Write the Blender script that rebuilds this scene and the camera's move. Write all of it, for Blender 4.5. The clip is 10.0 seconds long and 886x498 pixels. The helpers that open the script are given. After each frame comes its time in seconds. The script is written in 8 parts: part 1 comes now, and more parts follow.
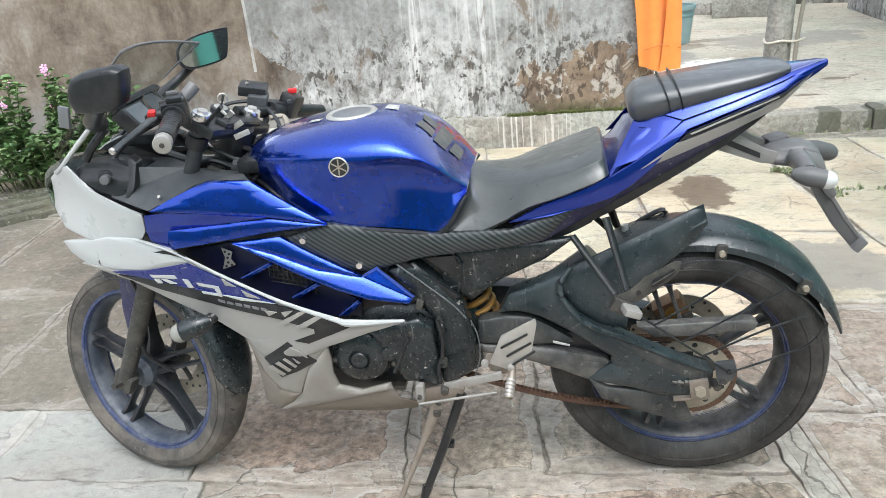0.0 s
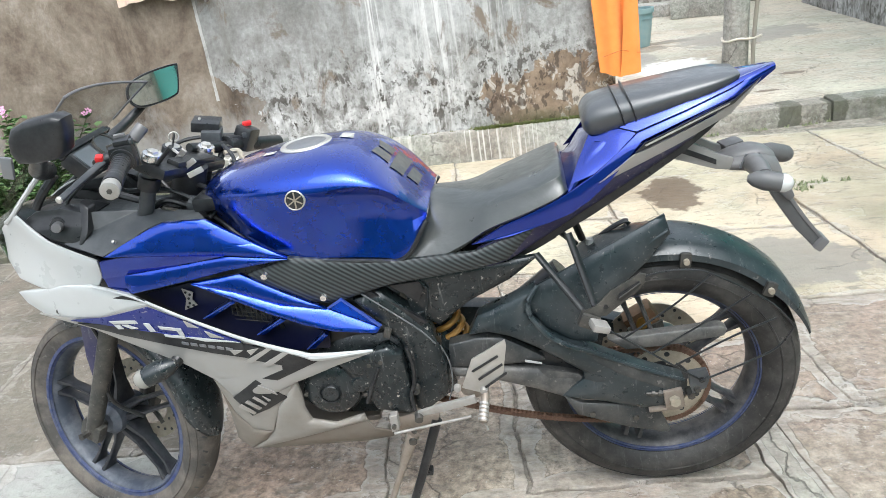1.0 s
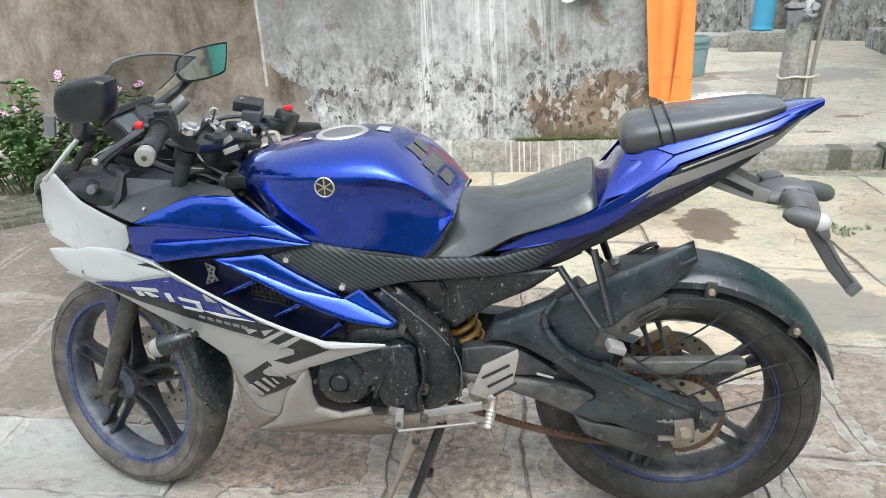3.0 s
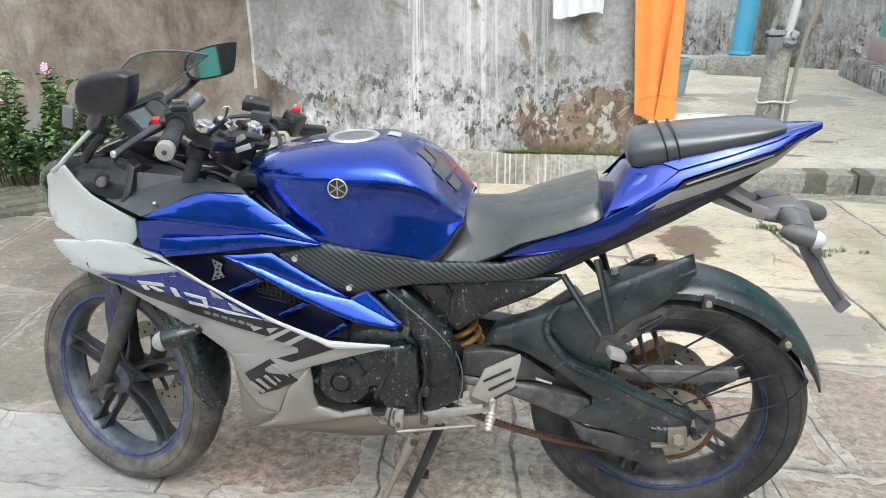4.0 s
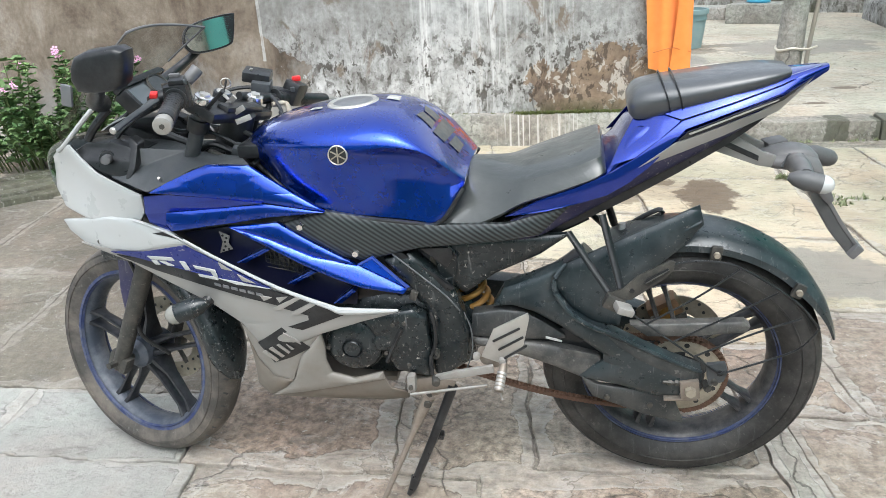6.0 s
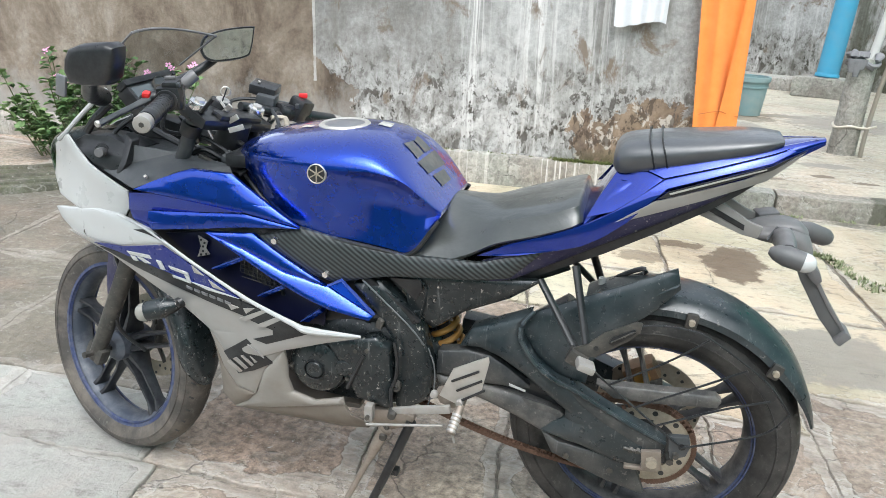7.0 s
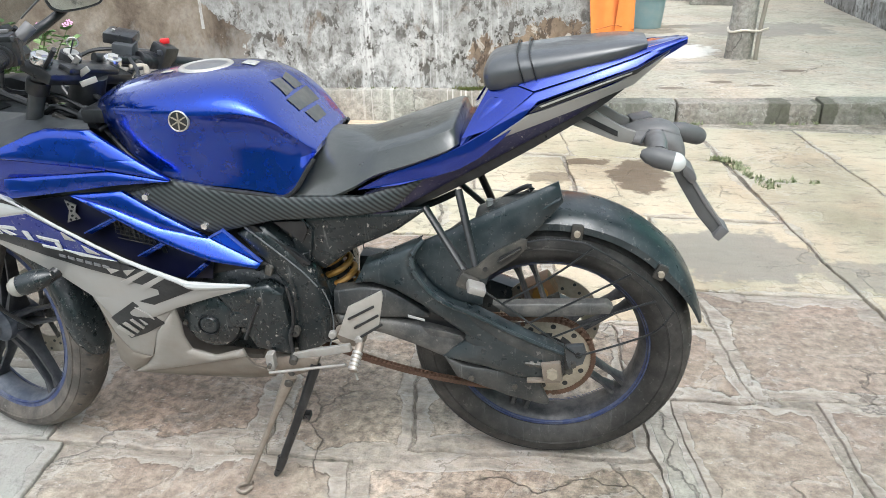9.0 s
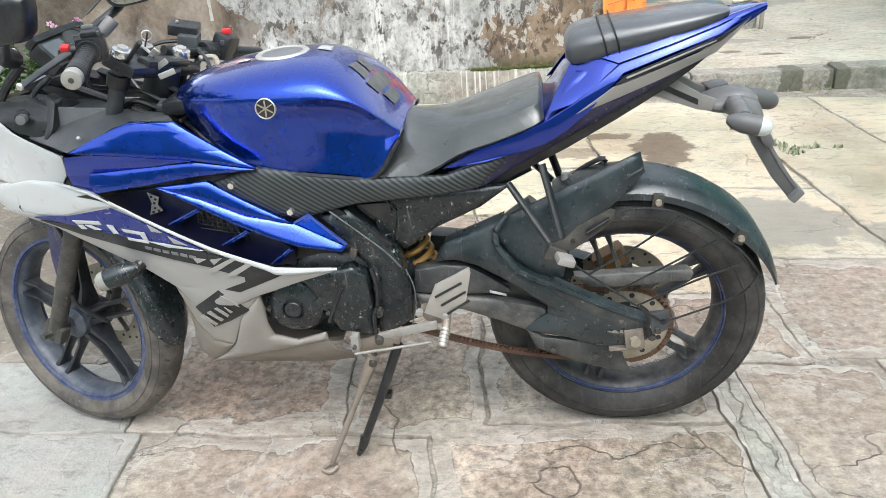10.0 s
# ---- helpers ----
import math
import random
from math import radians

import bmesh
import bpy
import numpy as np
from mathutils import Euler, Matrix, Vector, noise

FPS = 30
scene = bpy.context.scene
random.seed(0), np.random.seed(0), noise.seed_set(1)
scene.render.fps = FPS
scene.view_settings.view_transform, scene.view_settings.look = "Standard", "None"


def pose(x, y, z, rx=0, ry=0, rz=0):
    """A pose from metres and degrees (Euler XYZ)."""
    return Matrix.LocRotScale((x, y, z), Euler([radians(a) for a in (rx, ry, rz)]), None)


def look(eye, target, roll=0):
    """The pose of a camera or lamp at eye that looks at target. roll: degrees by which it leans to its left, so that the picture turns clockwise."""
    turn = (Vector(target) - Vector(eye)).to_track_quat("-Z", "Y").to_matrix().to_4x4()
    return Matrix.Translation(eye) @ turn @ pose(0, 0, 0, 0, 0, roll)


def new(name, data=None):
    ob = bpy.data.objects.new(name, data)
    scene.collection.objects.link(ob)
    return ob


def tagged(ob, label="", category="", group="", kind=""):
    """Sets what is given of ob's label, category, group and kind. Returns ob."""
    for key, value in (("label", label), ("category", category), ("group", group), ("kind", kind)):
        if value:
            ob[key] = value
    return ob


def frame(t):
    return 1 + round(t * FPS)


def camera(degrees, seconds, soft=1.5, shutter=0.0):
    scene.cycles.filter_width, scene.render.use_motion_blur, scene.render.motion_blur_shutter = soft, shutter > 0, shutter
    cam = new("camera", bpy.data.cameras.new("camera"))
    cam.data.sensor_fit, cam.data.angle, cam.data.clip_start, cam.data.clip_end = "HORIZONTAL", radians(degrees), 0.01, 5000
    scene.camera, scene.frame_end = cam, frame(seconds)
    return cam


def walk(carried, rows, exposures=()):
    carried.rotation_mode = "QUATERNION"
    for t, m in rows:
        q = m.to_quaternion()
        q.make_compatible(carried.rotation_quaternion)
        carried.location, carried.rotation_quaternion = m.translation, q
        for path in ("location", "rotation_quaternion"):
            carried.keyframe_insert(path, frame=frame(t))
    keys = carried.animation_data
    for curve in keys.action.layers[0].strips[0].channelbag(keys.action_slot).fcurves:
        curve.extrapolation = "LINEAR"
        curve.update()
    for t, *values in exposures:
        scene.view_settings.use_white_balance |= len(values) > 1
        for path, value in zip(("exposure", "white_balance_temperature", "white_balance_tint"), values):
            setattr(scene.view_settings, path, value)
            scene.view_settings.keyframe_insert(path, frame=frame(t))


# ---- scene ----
cam = camera(62.8, 10.0, 0.4)
PATH = [
    (0, (1.011, -1.542, 1.238), (0.671, 0.274, 0.472), -5.6),
    (0.5, (1.018, -1.530, 1.240), (0.628, 0.270, 0.460), -7.6),
    (1, (1.044, -1.512, 1.251), (0.760, 0.324, 0.511), -8.7),
    (1.5, (1.042, -1.511, 1.241), (0.734, 0.299, 0.447), -6.8),
    (2, (1.070, -1.507, 1.228), (0.734, 0.293, 0.426), -6.7),
    (2.2, (1.077, -1.499, 1.232), (0.677, 0.328, 0.524), -3.6),
    (3.3, (1.047, -1.522, 1.240), (0.682, 0.308, 0.521), -3.4),
    (3.5, (1.036, -1.537, 1.244), (0.658, 0.275, 0.486), -2.8),
    (4, (0.994, -1.553, 1.239), (0.699, 0.301, 0.549), -0.5),
    (4.5, (1.014, -1.550, 1.226), (0.806, 0.313, 0.528), 0.7),
    (5, (1.011, -1.549, 1.209), (0.746, 0.256, 0.389), -1.5),
    (5.5, (1.017, -1.555, 1.208), (0.721, 0.262, 0.428), -2.3),
    (6, (1.032, -1.549, 1.228), (0.677, 0.262, 0.456), -3.7),
    (6.2, (1.054, -1.533, 1.219), (0.676, 0.294, 0.498), -1.7),
    (7.3, (1.246, -1.478, 1.213), (0.753, 0.337, 0.534), 2.3),
    (7.5, (1.283, -1.467, 1.215), (0.845, 0.340, 0.478), 1.8),
    (8, (1.293, -1.475, 1.204), (0.765, 0.262, 0.365), -0.1),
    (8.5, (1.305, -1.465, 1.198), (0.890, 0.302, 0.358), -0.9),
    (9, (1.270, -1.458, 1.188), (0.974, 0.337, 0.358), -2.0),
    (9.5, (1.146, -1.487, 1.197), (0.962, 0.318, 0.356), -4.4),
    (10, (1.088, -1.512, 1.192), (0.815, 0.269, 0.323), -4.4),
]
walk(cam, [(t, look(eye, target, roll)) for t, eye, target, roll in PATH],
     [(0, 1.13, 6160, 8.8), (0.5, 1.11, 6160, 8.8), (1, 1.22, 6160, 8.8), (1.5, 1.06, 6160, 8.8), (2, 1.06, 6160, 8.8), (3.5, 1.06, 6160, 8.8), (4.5, 1.06, 6160, 8.8), (5.5, 1.11, 6160, 8.8), (6, 1.10, 6160, 8.8), (7.5, 1.11, 6190, 8.8), (8, 1.06, 6190, 8.8), (8.5, 1.13, 6190, 8.8), (9, 1.11, 6230, 9.2), (9.5, 1.17, 6230, 9.2), (10, 1.21, 6230, 9.2)])

# ---- world, sun ----
world = bpy.data.worlds.new("sky")
scene.world = world
world.use_nodes = True
wn = world.node_tree
sky = wn.nodes.new("ShaderNodeTexSky")
sky.sky_type = "NISHITA"
sky.sun_disc = False
sky.sun_elevation = radians(62)
sky.sun_rotation = radians(155)
sky.air_density, sky.dust_density, sky.ozone_density = 1.6, 5.0, 1.0
hsv = wn.nodes.new("ShaderNodeHueSaturation")
hsv.inputs["Saturation"].default_value = 0.32
wn.links.new(sky.outputs[0], hsv.inputs["Color"])
wn.links.new(hsv.outputs[0], wn.nodes["Background"].inputs[0])
wn.nodes["Background"].inputs[1].default_value = 0.15
sun_data = bpy.data.lights.new("sun", "SUN")
sun_data.energy, sun_data.angle, sun_data.color = 0.65, radians(60), (0.93, 0.99, 1.0)
sun = new("sun", sun_data)
sun.matrix_world = look((2, -4, 8), (0.6, 0.3, 0))
scene.view_settings.exposure = 0.97


# ---- materials ----
def base_mat(name, color, rough=0.5, metal=0.0, coat=0.0, spec=0.5):
    m = bpy.data.materials.new(name)
    m.use_nodes = True
    b = m.node_tree.nodes["Principled BSDF"]
    b.inputs["Base Color"].default_value = (*color, 1)
    b.inputs["Roughness"].default_value = rough
    b.inputs["Metallic"].default_value = metal
    b.inputs["Coat Weight"].default_value = coat
    b.inputs["Coat Roughness"].default_value = 0.04
    b.inputs["Specular IOR Level"].default_value = spec
    return m, m.node_tree, b


def coords(t):
    return t.nodes.new("ShaderNodeTexCoord").outputs["Object"]


def noise_tex(t, vec, scale, detail=6.0, rough=0.6, stretch=None, warp=0.0):
    if stretch:
        mp = t.nodes.new("ShaderNodeMapping")
        mp.inputs["Scale"].default_value = stretch
        t.links.new(vec, mp.inputs["Vector"])
        vec = mp.outputs[0]
    n = t.nodes.new("ShaderNodeTexNoise")
    n.inputs["Scale"].default_value = scale
    n.inputs["Detail"].default_value = detail
    n.inputs["Roughness"].default_value = rough
    n.inputs["Distortion"].default_value = warp
    t.links.new(vec, n.inputs["Vector"])
    return n.outputs["Fac"]


def ramp(t, fac, stops):
    r = t.nodes.new("ShaderNodeValToRGB")
    e = r.color_ramp.elements
    while len(e) < len(stops):
        e.new(0.5)
    for k, (p, c) in zip(e, stops):
        k.position = p
        k.color = (c, c, c, 1) if not isinstance(c, tuple) else (*c, 1)
    t.links.new(fac, r.inputs[0])
    return r.outputs[0]


def mix(t, fac, a, b, mode="MIX"):
    m = t.nodes.new("ShaderNodeMix")
    m.data_type, m.blend_type = "RGBA", mode
    for sock, v in ((m.inputs[0], fac), (m.inputs[6], a), (m.inputs[7], b)):
        if isinstance(v, (int, float)):
            sock.default_value = v
        elif isinstance(v, tuple):
            sock.default_value = (*v, 1)
        else:
            t.links.new(v, sock)
    return m.outputs[2]


def math_node(t, op, a, b=0.0, clamp=False):
    m = t.nodes.new("ShaderNodeMath")
    m.operation, m.use_clamp = op, clamp
    for sock, v in zip(m.inputs, (a, b)):
        if isinstance(v, (int, float)):
            sock.default_value = v
        else:
            t.links.new(v, sock)
    return m.outputs[0]


def bump(t, b, height, strength=0.3, distance=0.01):
    n = t.nodes.new("ShaderNodeBump")
    n.inputs["Strength"].default_value = strength
    n.inputs["Distance"].default_value = distance
    t.links.new(height, n.inputs["Height"])
    t.links.new(n.outputs[0], b.inputs["Normal"])


def dusty(name, color, rough=0.5, metal=0.0, coat=0.0, dust=(0.30, 0.25, 0.19), amount=0.35, scale=9.0, speck=0.0, spec=0.5):
    """Paint, plastic or metal with uneven dust and fine grain."""
    m, t, b = base_mat(name, color, rough, metal, coat, spec)
    v = coords(t)
    d = ramp(t, noise_tex(t, v, scale, 8, 0.7), [(0.42, 0.0), (0.75, amount)])
    col = mix(t, d, color, dust)
    if speck:
        s = ramp(t, noise_tex(t, v, 70, 3, 0.6), [(0.66, 0.0), (0.70, speck)])
        col = mix(t, s, col, (0.45, 0.42, 0.38))
        s = ramp(t, noise_tex(t, v, 150, 3, 0.6), [(0.63, 0.0), (0.70, speck * 0.7)])
        col = mix(t, s, col, (0.36, 0.34, 0.31))
        sc = ramp(t, noise_tex(t, v, 1.0, 6, 0.7, (90, 30, 9), 0.2), [(0.60, 0.0), (0.72, min(0.5, speck * 1.5))])
        col = mix(t, sc, col, (0.30, 0.30, 0.29))
    t.links.new(col, b.inputs["Base Color"])
    r = ramp(t, noise_tex(t, v, scale * 3, 5), [(0.3, rough * 0.8), (0.8, min(1.0, rough * 1.3 + amount * 0.2))])
    t.links.new(r, b.inputs["Roughness"])
    bump(t, b, noise_tex(t, v, 260, 4), 0.06, 0.002)
    return m


GREYDUST = (0.16, 0.155, 0.145)
BLUE = dusty("blue_paint", (0.003, 0.043, 0.37), 0.28, 0.94, 1.0, amount=0.012)
# the blue paint again, darkened for how the tail and the crease reflect
TAILBLUE = dusty("darkened_blue_paint", (0.004, 0.027, 0.28), 0.17, 0.75, 1.0, amount=0.03, scale=20)
# lighter blue that paints the highlight along fairing edges
GLINTBLUE = dusty("blue_edge_highlight", (0.05, 0.11, 0.52), 0.3, 0.5, 0.8, amount=0.05)
GRAPHIC = dusty("scratched_blue_panel", (0.006, 0.017, 0.16), 0.30, 0.3, 0.6, dust=GREYDUST, amount=0.15, scale=22, speck=0.35)
RECESS = dusty("dark_recess_plastic", (0.003, 0.005, 0.030), 0.40, dust=GREYDUST, amount=0.08)
INDIGO = dusty("dusty_indigo_plastic", (0.014, 0.013, 0.065), 0.42, 0.0, 0.2, dust=GREYDUST, amount=0.25, scale=22, speck=0.6)
WHITE = dusty("white_paint", (0.425, 0.44, 0.437), 0.3, 0.0, 0.8, amount=0.14, scale=6)
SILVER = dusty("silver_paint", (0.335, 0.33, 0.315), 0.36, 0.3, 0.4, amount=0.45, scale=5)
KNEE = dusty("dust_dulled_silver_paint", (0.27, 0.255, 0.232), 0.5, dust=(0.19, 0.155, 0.12), amount=0.75, scale=6)
GUARD = dusty("dust_caked_plastic", (0.045, 0.046, 0.046), 0.5, dust=(0.25, 0.235, 0.212), amount=0.75, scale=9, speck=0.2)
BRACE = dusty("dust_dulled_black_steel", (0.022, 0.026, 0.028), 0.42, dust=(0.16, 0.15, 0.135), amount=0.55, scale=12, speck=0.2)
# brown dust, and the shade on the belly's downward faces, in one colour
BELLY = dusty("dusty_shaded_belly_paint", (0.19, 0.168, 0.142), 0.6, dust=(0.15, 0.112, 0.08), amount=0.8, scale=7)
BLACK = dusty("black_plastic", (0.010, 0.011, 0.0125), 0.33, dust=(0.18, 0.18, 0.178), amount=0.16, scale=22)
DASH = dusty("matt_grey_plastic", (0.040, 0.045, 0.049), 0.42, dust=(0.20, 0.20, 0.20), amount=0.25, scale=14, spec=0.6)
ENGINE = dusty("black_engine_enamel", (0.010, 0.015, 0.017), 0.28, 0.1, dust=(0.085, 0.098, 0.102), amount=0.24, scale=16, speck=0.7, spec=0.6)
ARM = dusty("dusty_swingarm_plastic", (0.013, 0.022, 0.026), 0.30, dust=(0.13, 0.145, 0.15), amount=0.34, scale=12, speck=0.25, spec=0.6)
RUBBER = dusty("dusty_tyre_rubber", (0.016, 0.0155, 0.015), 0.55, dust=(0.135, 0.126, 0.115), amount=0.45, scale=12, speck=0.1)
RIM = dusty("dusty_black_rim", (0.012, 0.014, 0.019), 0.36, 0.2, dust=(0.17, 0.17, 0.175), amount=0.32, scale=16)
RIMR = dusty("mud_dusted_rim", (0.024, 0.025, 0.029), 0.42, 0.1, dust=(0.23, 0.22, 0.205), amount=0.55, scale=14)
RIMF = dusty("dusty_grey_rim", (0.040, 0.050, 0.070), 0.42, 0.1, dust=(0.24, 0.25, 0.27), amount=0.55, scale=14)
RUBBERF = dusty("muddy_tyre_rubber", (0.056, 0.051, 0.046), 0.75, dust=(0.24, 0.205, 0.17), amount=0.85, scale=7, speck=0.15)
RIMBLUE = dusty("blue_rim_tape", (0.026, 0.040, 0.115), 0.5, dust=(0.13, 0.14, 0.155), amount=0.95, scale=30)
VINYL = dusty("black_seat_vinyl", (0.026, 0.031, 0.028), 0.33, 0.0, 0.7, dust=GREYDUST, amount=0.16, scale=9, spec=0.7)
# the seat vinyl again, lightened for the sky's sheen on the pillion
VINYLPALE = dusty("sky_lit_seat_vinyl", (0.052, 0.056, 0.060), 0.38, 0.0, 0.5, dust=(0.14, 0.14, 0.14), amount=0.2, scale=9, spec=0.6)
for seat_mat in (VINYL, VINYLPALE):
    st = seat_mat.node_tree
    sv = coords(st)
    wrinkle = mix(st, 0.08, noise_tex(st, sv, 13, 3, 0.5, (1, 1.4, 1), 0.8), noise_tex(st, sv, 220, 4))
    bump(st, st.nodes["Principled BSDF"], wrinkle, 0.16, 0.02)
STEEL = dusty("brushed_alloy", (0.50, 0.49, 0.46), 0.40, 0.6, amount=0.35, scale=25)
CHROME = dusty("worn_chrome", (0.7, 0.7, 0.69), 0.20, 0.9, amount=0.15)
GREYMETAL = dusty("grey_painted_steel", (0.055, 0.054, 0.050), 0.45, 0.4, dust=(0.20, 0.18, 0.15), amount=0.45, scale=26, speck=0.2)
RUST = dusty("rusty_chain_steel", (0.155, 0.088, 0.058), 0.8, 0.2, dust=(0.085, 0.055, 0.040), amount=0.6, scale=60)
GOLD = dusty("gold_spring_paint", (0.42, 0.22, 0.045), 0.45, 0.4, amount=0.4, scale=30)
BRASS = dusty("tarnished_brass", (0.38, 0.34, 0.27), 0.5, 0.4, dust=(0.12, 0.095, 0.07), amount=0.55, scale=35)
CALIPER = dusty("copper_brown_anodising", (0.24, 0.140, 0.075), 0.45, 0.4, dust=(0.10, 0.075, 0.05), amount=0.6, scale=30)
STANDMETAL = dusty("worn_stand_steel", (0.27, 0.235, 0.20), 0.45, 0.4, dust=(0.17, 0.12, 0.08), amount=0.7, scale=35)
ALLOY = dusty("dull_cast_alloy", (0.36, 0.35, 0.33), 0.45, 0.4, dust=(0.22, 0.18, 0.14), amount=0.5, scale=30)
CAPGREY = dusty("grey_filler_alloy", (0.20, 0.21, 0.225), 0.35, 0.5, amount=0.2)
RED = dusty("red_switch_plastic", (0.60, 0.02, 0.02), 0.4, amount=0.05)
PALEGREY = dusty("bleached_grey_plastic", (0.20, 0.195, 0.185), 0.5, dust=(0.28, 0.27, 0.25), amount=0.4, scale=14)
DISPLAY = dusty("display_glass", (0.085, 0.10, 0.11), 0.10, spec=0.8, amount=0.1)
TAILGREY = dusty("weathered_grey_plastic", (0.125, 0.124, 0.126), 0.42, dust=(0.22, 0.21, 0.20), amount=0.4, scale=14)
LENS, lt, lb = base_mat("clear_lens", (0.50, 0.51, 0.50), 0.2)


def glass_mat(name, tint, rough=0.03):
    m, t, b = base_mat(name, tint, rough)
    b.inputs["Transmission Weight"].default_value = 1.0
    b.inputs["IOR"].default_value = 1.05
    return m


def clear_mat(name, tint, gloss):
    """Thin clear plastic: tinted see-through with a weak mirror."""
    m = bpy.data.materials.new(name)
    m.use_nodes = True
    t = m.node_tree
    t.nodes.remove(t.nodes["Principled BSDF"])
    tr, gl, mx = (t.nodes.new(k) for k in ("ShaderNodeBsdfTransparent", "ShaderNodeBsdfGlossy", "ShaderNodeMixShader"))
    tr.inputs["Color"].default_value = (*tint, 1)
    gl.inputs["Roughness"].default_value = 0.06
    mx.inputs[0].default_value = gloss
    t.links.new(tr.outputs[0], mx.inputs[1])
    t.links.new(gl.outputs[0], mx.inputs[2])
    t.links.new(mx.outputs[0], t.nodes["Material Output"].inputs["Surface"])
    return m


SCREEN = clear_mat("smoked_screen", (0.60, 0.62, 0.62), 0.09)
MIRROR, mt_, mb_ = base_mat("mirror_glass", (0.85, 0.9, 0.9), 0.03, 1.0)


def carbon_mat():
    m, t, b = base_mat("carbon_weave_sticker", (0.03, 0.035, 0.038), 0.45)
    v = coords(t)
    mp = t.nodes.new("ShaderNodeMapping")
    mp.inputs["Rotation"].default_value = (0, radians(55), 0)
    t.links.new(v, mp.inputs["Vector"])
    w = t.nodes.new("ShaderNodeTexWave")
    w.inputs["Scale"].default_value = 36
    w.inputs["Distortion"].default_value = 0.3
    t.links.new(mp.outputs[0], w.inputs["Vector"])
    c = mix(t, w.outputs["Fac"], (0.003, 0.004, 0.0045), (0.050, 0.060, 0.061))
    d = ramp(t, noise_tex(t, v, 10, 6), [(0.45, 0.0), (0.8, 0.16)])
    t.links.new(mix(t, d, c, (0.08, 0.085, 0.085)), b.inputs["Base Color"])
    bump(t, b, w.outputs["Fac"], 0.3, 0.001)
    return m


CARBON = carbon_mat()


# ---- mesh helpers ----
import numpy as np
from mathutils.geometry import tessellate_polygon


def finish(bm, bevel=0.0, seg=2):
    bmesh.ops.remove_doubles(bm, verts=bm.verts, dist=1e-5)
    bmesh.ops.recalc_face_normals(bm, faces=bm.faces)
    if bevel:
        sharp = [e for e in bm.edges if len(e.link_faces) == 2 and e.calc_face_angle(0) > radians(35)]
        bmesh.ops.bevel(bm, geom=sharp, offset=bevel, segments=seg, profile=0.6, affect="EDGES", clamp_overlap=True)
    return bm


def part(name, bm, material, parent=None, label="", sharp=38):
    """Links a bmesh as one mesh object, under a thing or a part."""
    me = bpy.data.meshes.new(name)
    bm.to_mesh(me)
    bm.free()
    me.materials.append(material)
    me.polygons.foreach_set("use_smooth", [True] * len(me.polygons))
    me.set_sharp_from_angle(angle=radians(sharp))
    ob = new(name, me)
    ob.parent = parent
    if label:
        tagged(ob, label)
    return ob


def add_box(bm, size, m=None, taper=1.0):
    r = bmesh.ops.create_cube(bm, size=1.0)
    for v in r["verts"]:
        k = taper if v.co.z > 0 else 1.0
        v.co = Vector((v.co.x * size[0] * k, v.co.y * size[1] * k, v.co.z * size[2]))
        if m is not None:
            v.co = m @ v.co
    return r["verts"]


def box(size, m=None, bevel=0.004, taper=1.0):
    bm = bmesh.new()
    add_box(bm, size, m, taper)
    return finish(bm, bevel)


def add_rod(bm, a, b, r0, r1=None, seg=14):
    a, b = Vector(a), Vector(b)
    q = (b - a).to_track_quat("Z", "Y").to_matrix().to_4x4()
    m = Matrix.Translation((a + b) / 2) @ q
    bmesh.ops.create_cone(bm, cap_ends=True, segments=seg, radius1=r0, radius2=r0 if r1 is None else r1, depth=(b - a).length, matrix=m)


def rod(a, b, r0, r1=None, seg=16, bevel=0.0):
    bm = bmesh.new()
    add_rod(bm, a, b, r0, r1, seg)
    return finish(bm, bevel)


def smooth_path(pts, n=6):
    pts = [Vector(p) for p in pts]
    out = []
    for i in range(len(pts) - 1):
        p0, p1, p2, p3 = pts[max(i - 1, 0)], pts[i], pts[i + 1], pts[min(i + 2, len(pts) - 1)]
        for k in range(n):
            u = k / n
            out.append(0.5 * ((2 * p1) + (p2 - p0) * u + (2 * p0 - 5 * p1 + 4 * p2 - p3) * u * u + (3 * p1 - p0 - 3 * p2 + p3) * u ** 3))
    out.append(pts[-1])
    return out


def add_tube(bm, pts, r, seg=8, n=5, flat=1.0, closed=False):
    """A round or flattened tube along a smooth path. r: one radius, or one per given point."""
    path = smooth_path(pts, n) if n > 1 else [Vector(p) for p in pts]
    rs = r if isinstance(r, (list, tuple)) else [r] * len(pts)
    rings, up = [], Vector((0, 0, 1))
    for i, p in enumerate(path):
        d = (path[min(i + 1, len(path) - 1)] - path[max(i - 1, 0)]).normalized()
        ref = up if abs(d.dot(up)) < 0.95 else Vector((0, 1, 0))
        s = d.cross(ref).normalized()
        u = s.cross(d)
        f = i / (len(path) - 1) * (len(rs) - 1)
        k = min(int(f), len(rs) - 2) if len(rs) > 1 else 0
        rad = rs[k] + (rs[min(k + 1, len(rs) - 1)] - rs[k]) * (f - k)
        rings.append([bm.verts.new(p + (s * math.cos(a) + u * math.sin(a) * flat) * rad) for a in [2 * math.pi * j / seg for j in range(seg)]])
    for a, b in zip(rings, rings[1:]):
        for j in range(seg):
            bm.faces.new((a[j], a[(j + 1) % seg], b[(j + 1) % seg], b[j]))
    if not closed:
        bm.faces.new(rings[0][::-1])
        bm.faces.new(rings[-1])


def tube(pts, r, seg=8, n=5, flat=1.0):
    bm = bmesh.new()
    add_tube(bm, pts, r, seg, n, flat)
    return finish(bm)


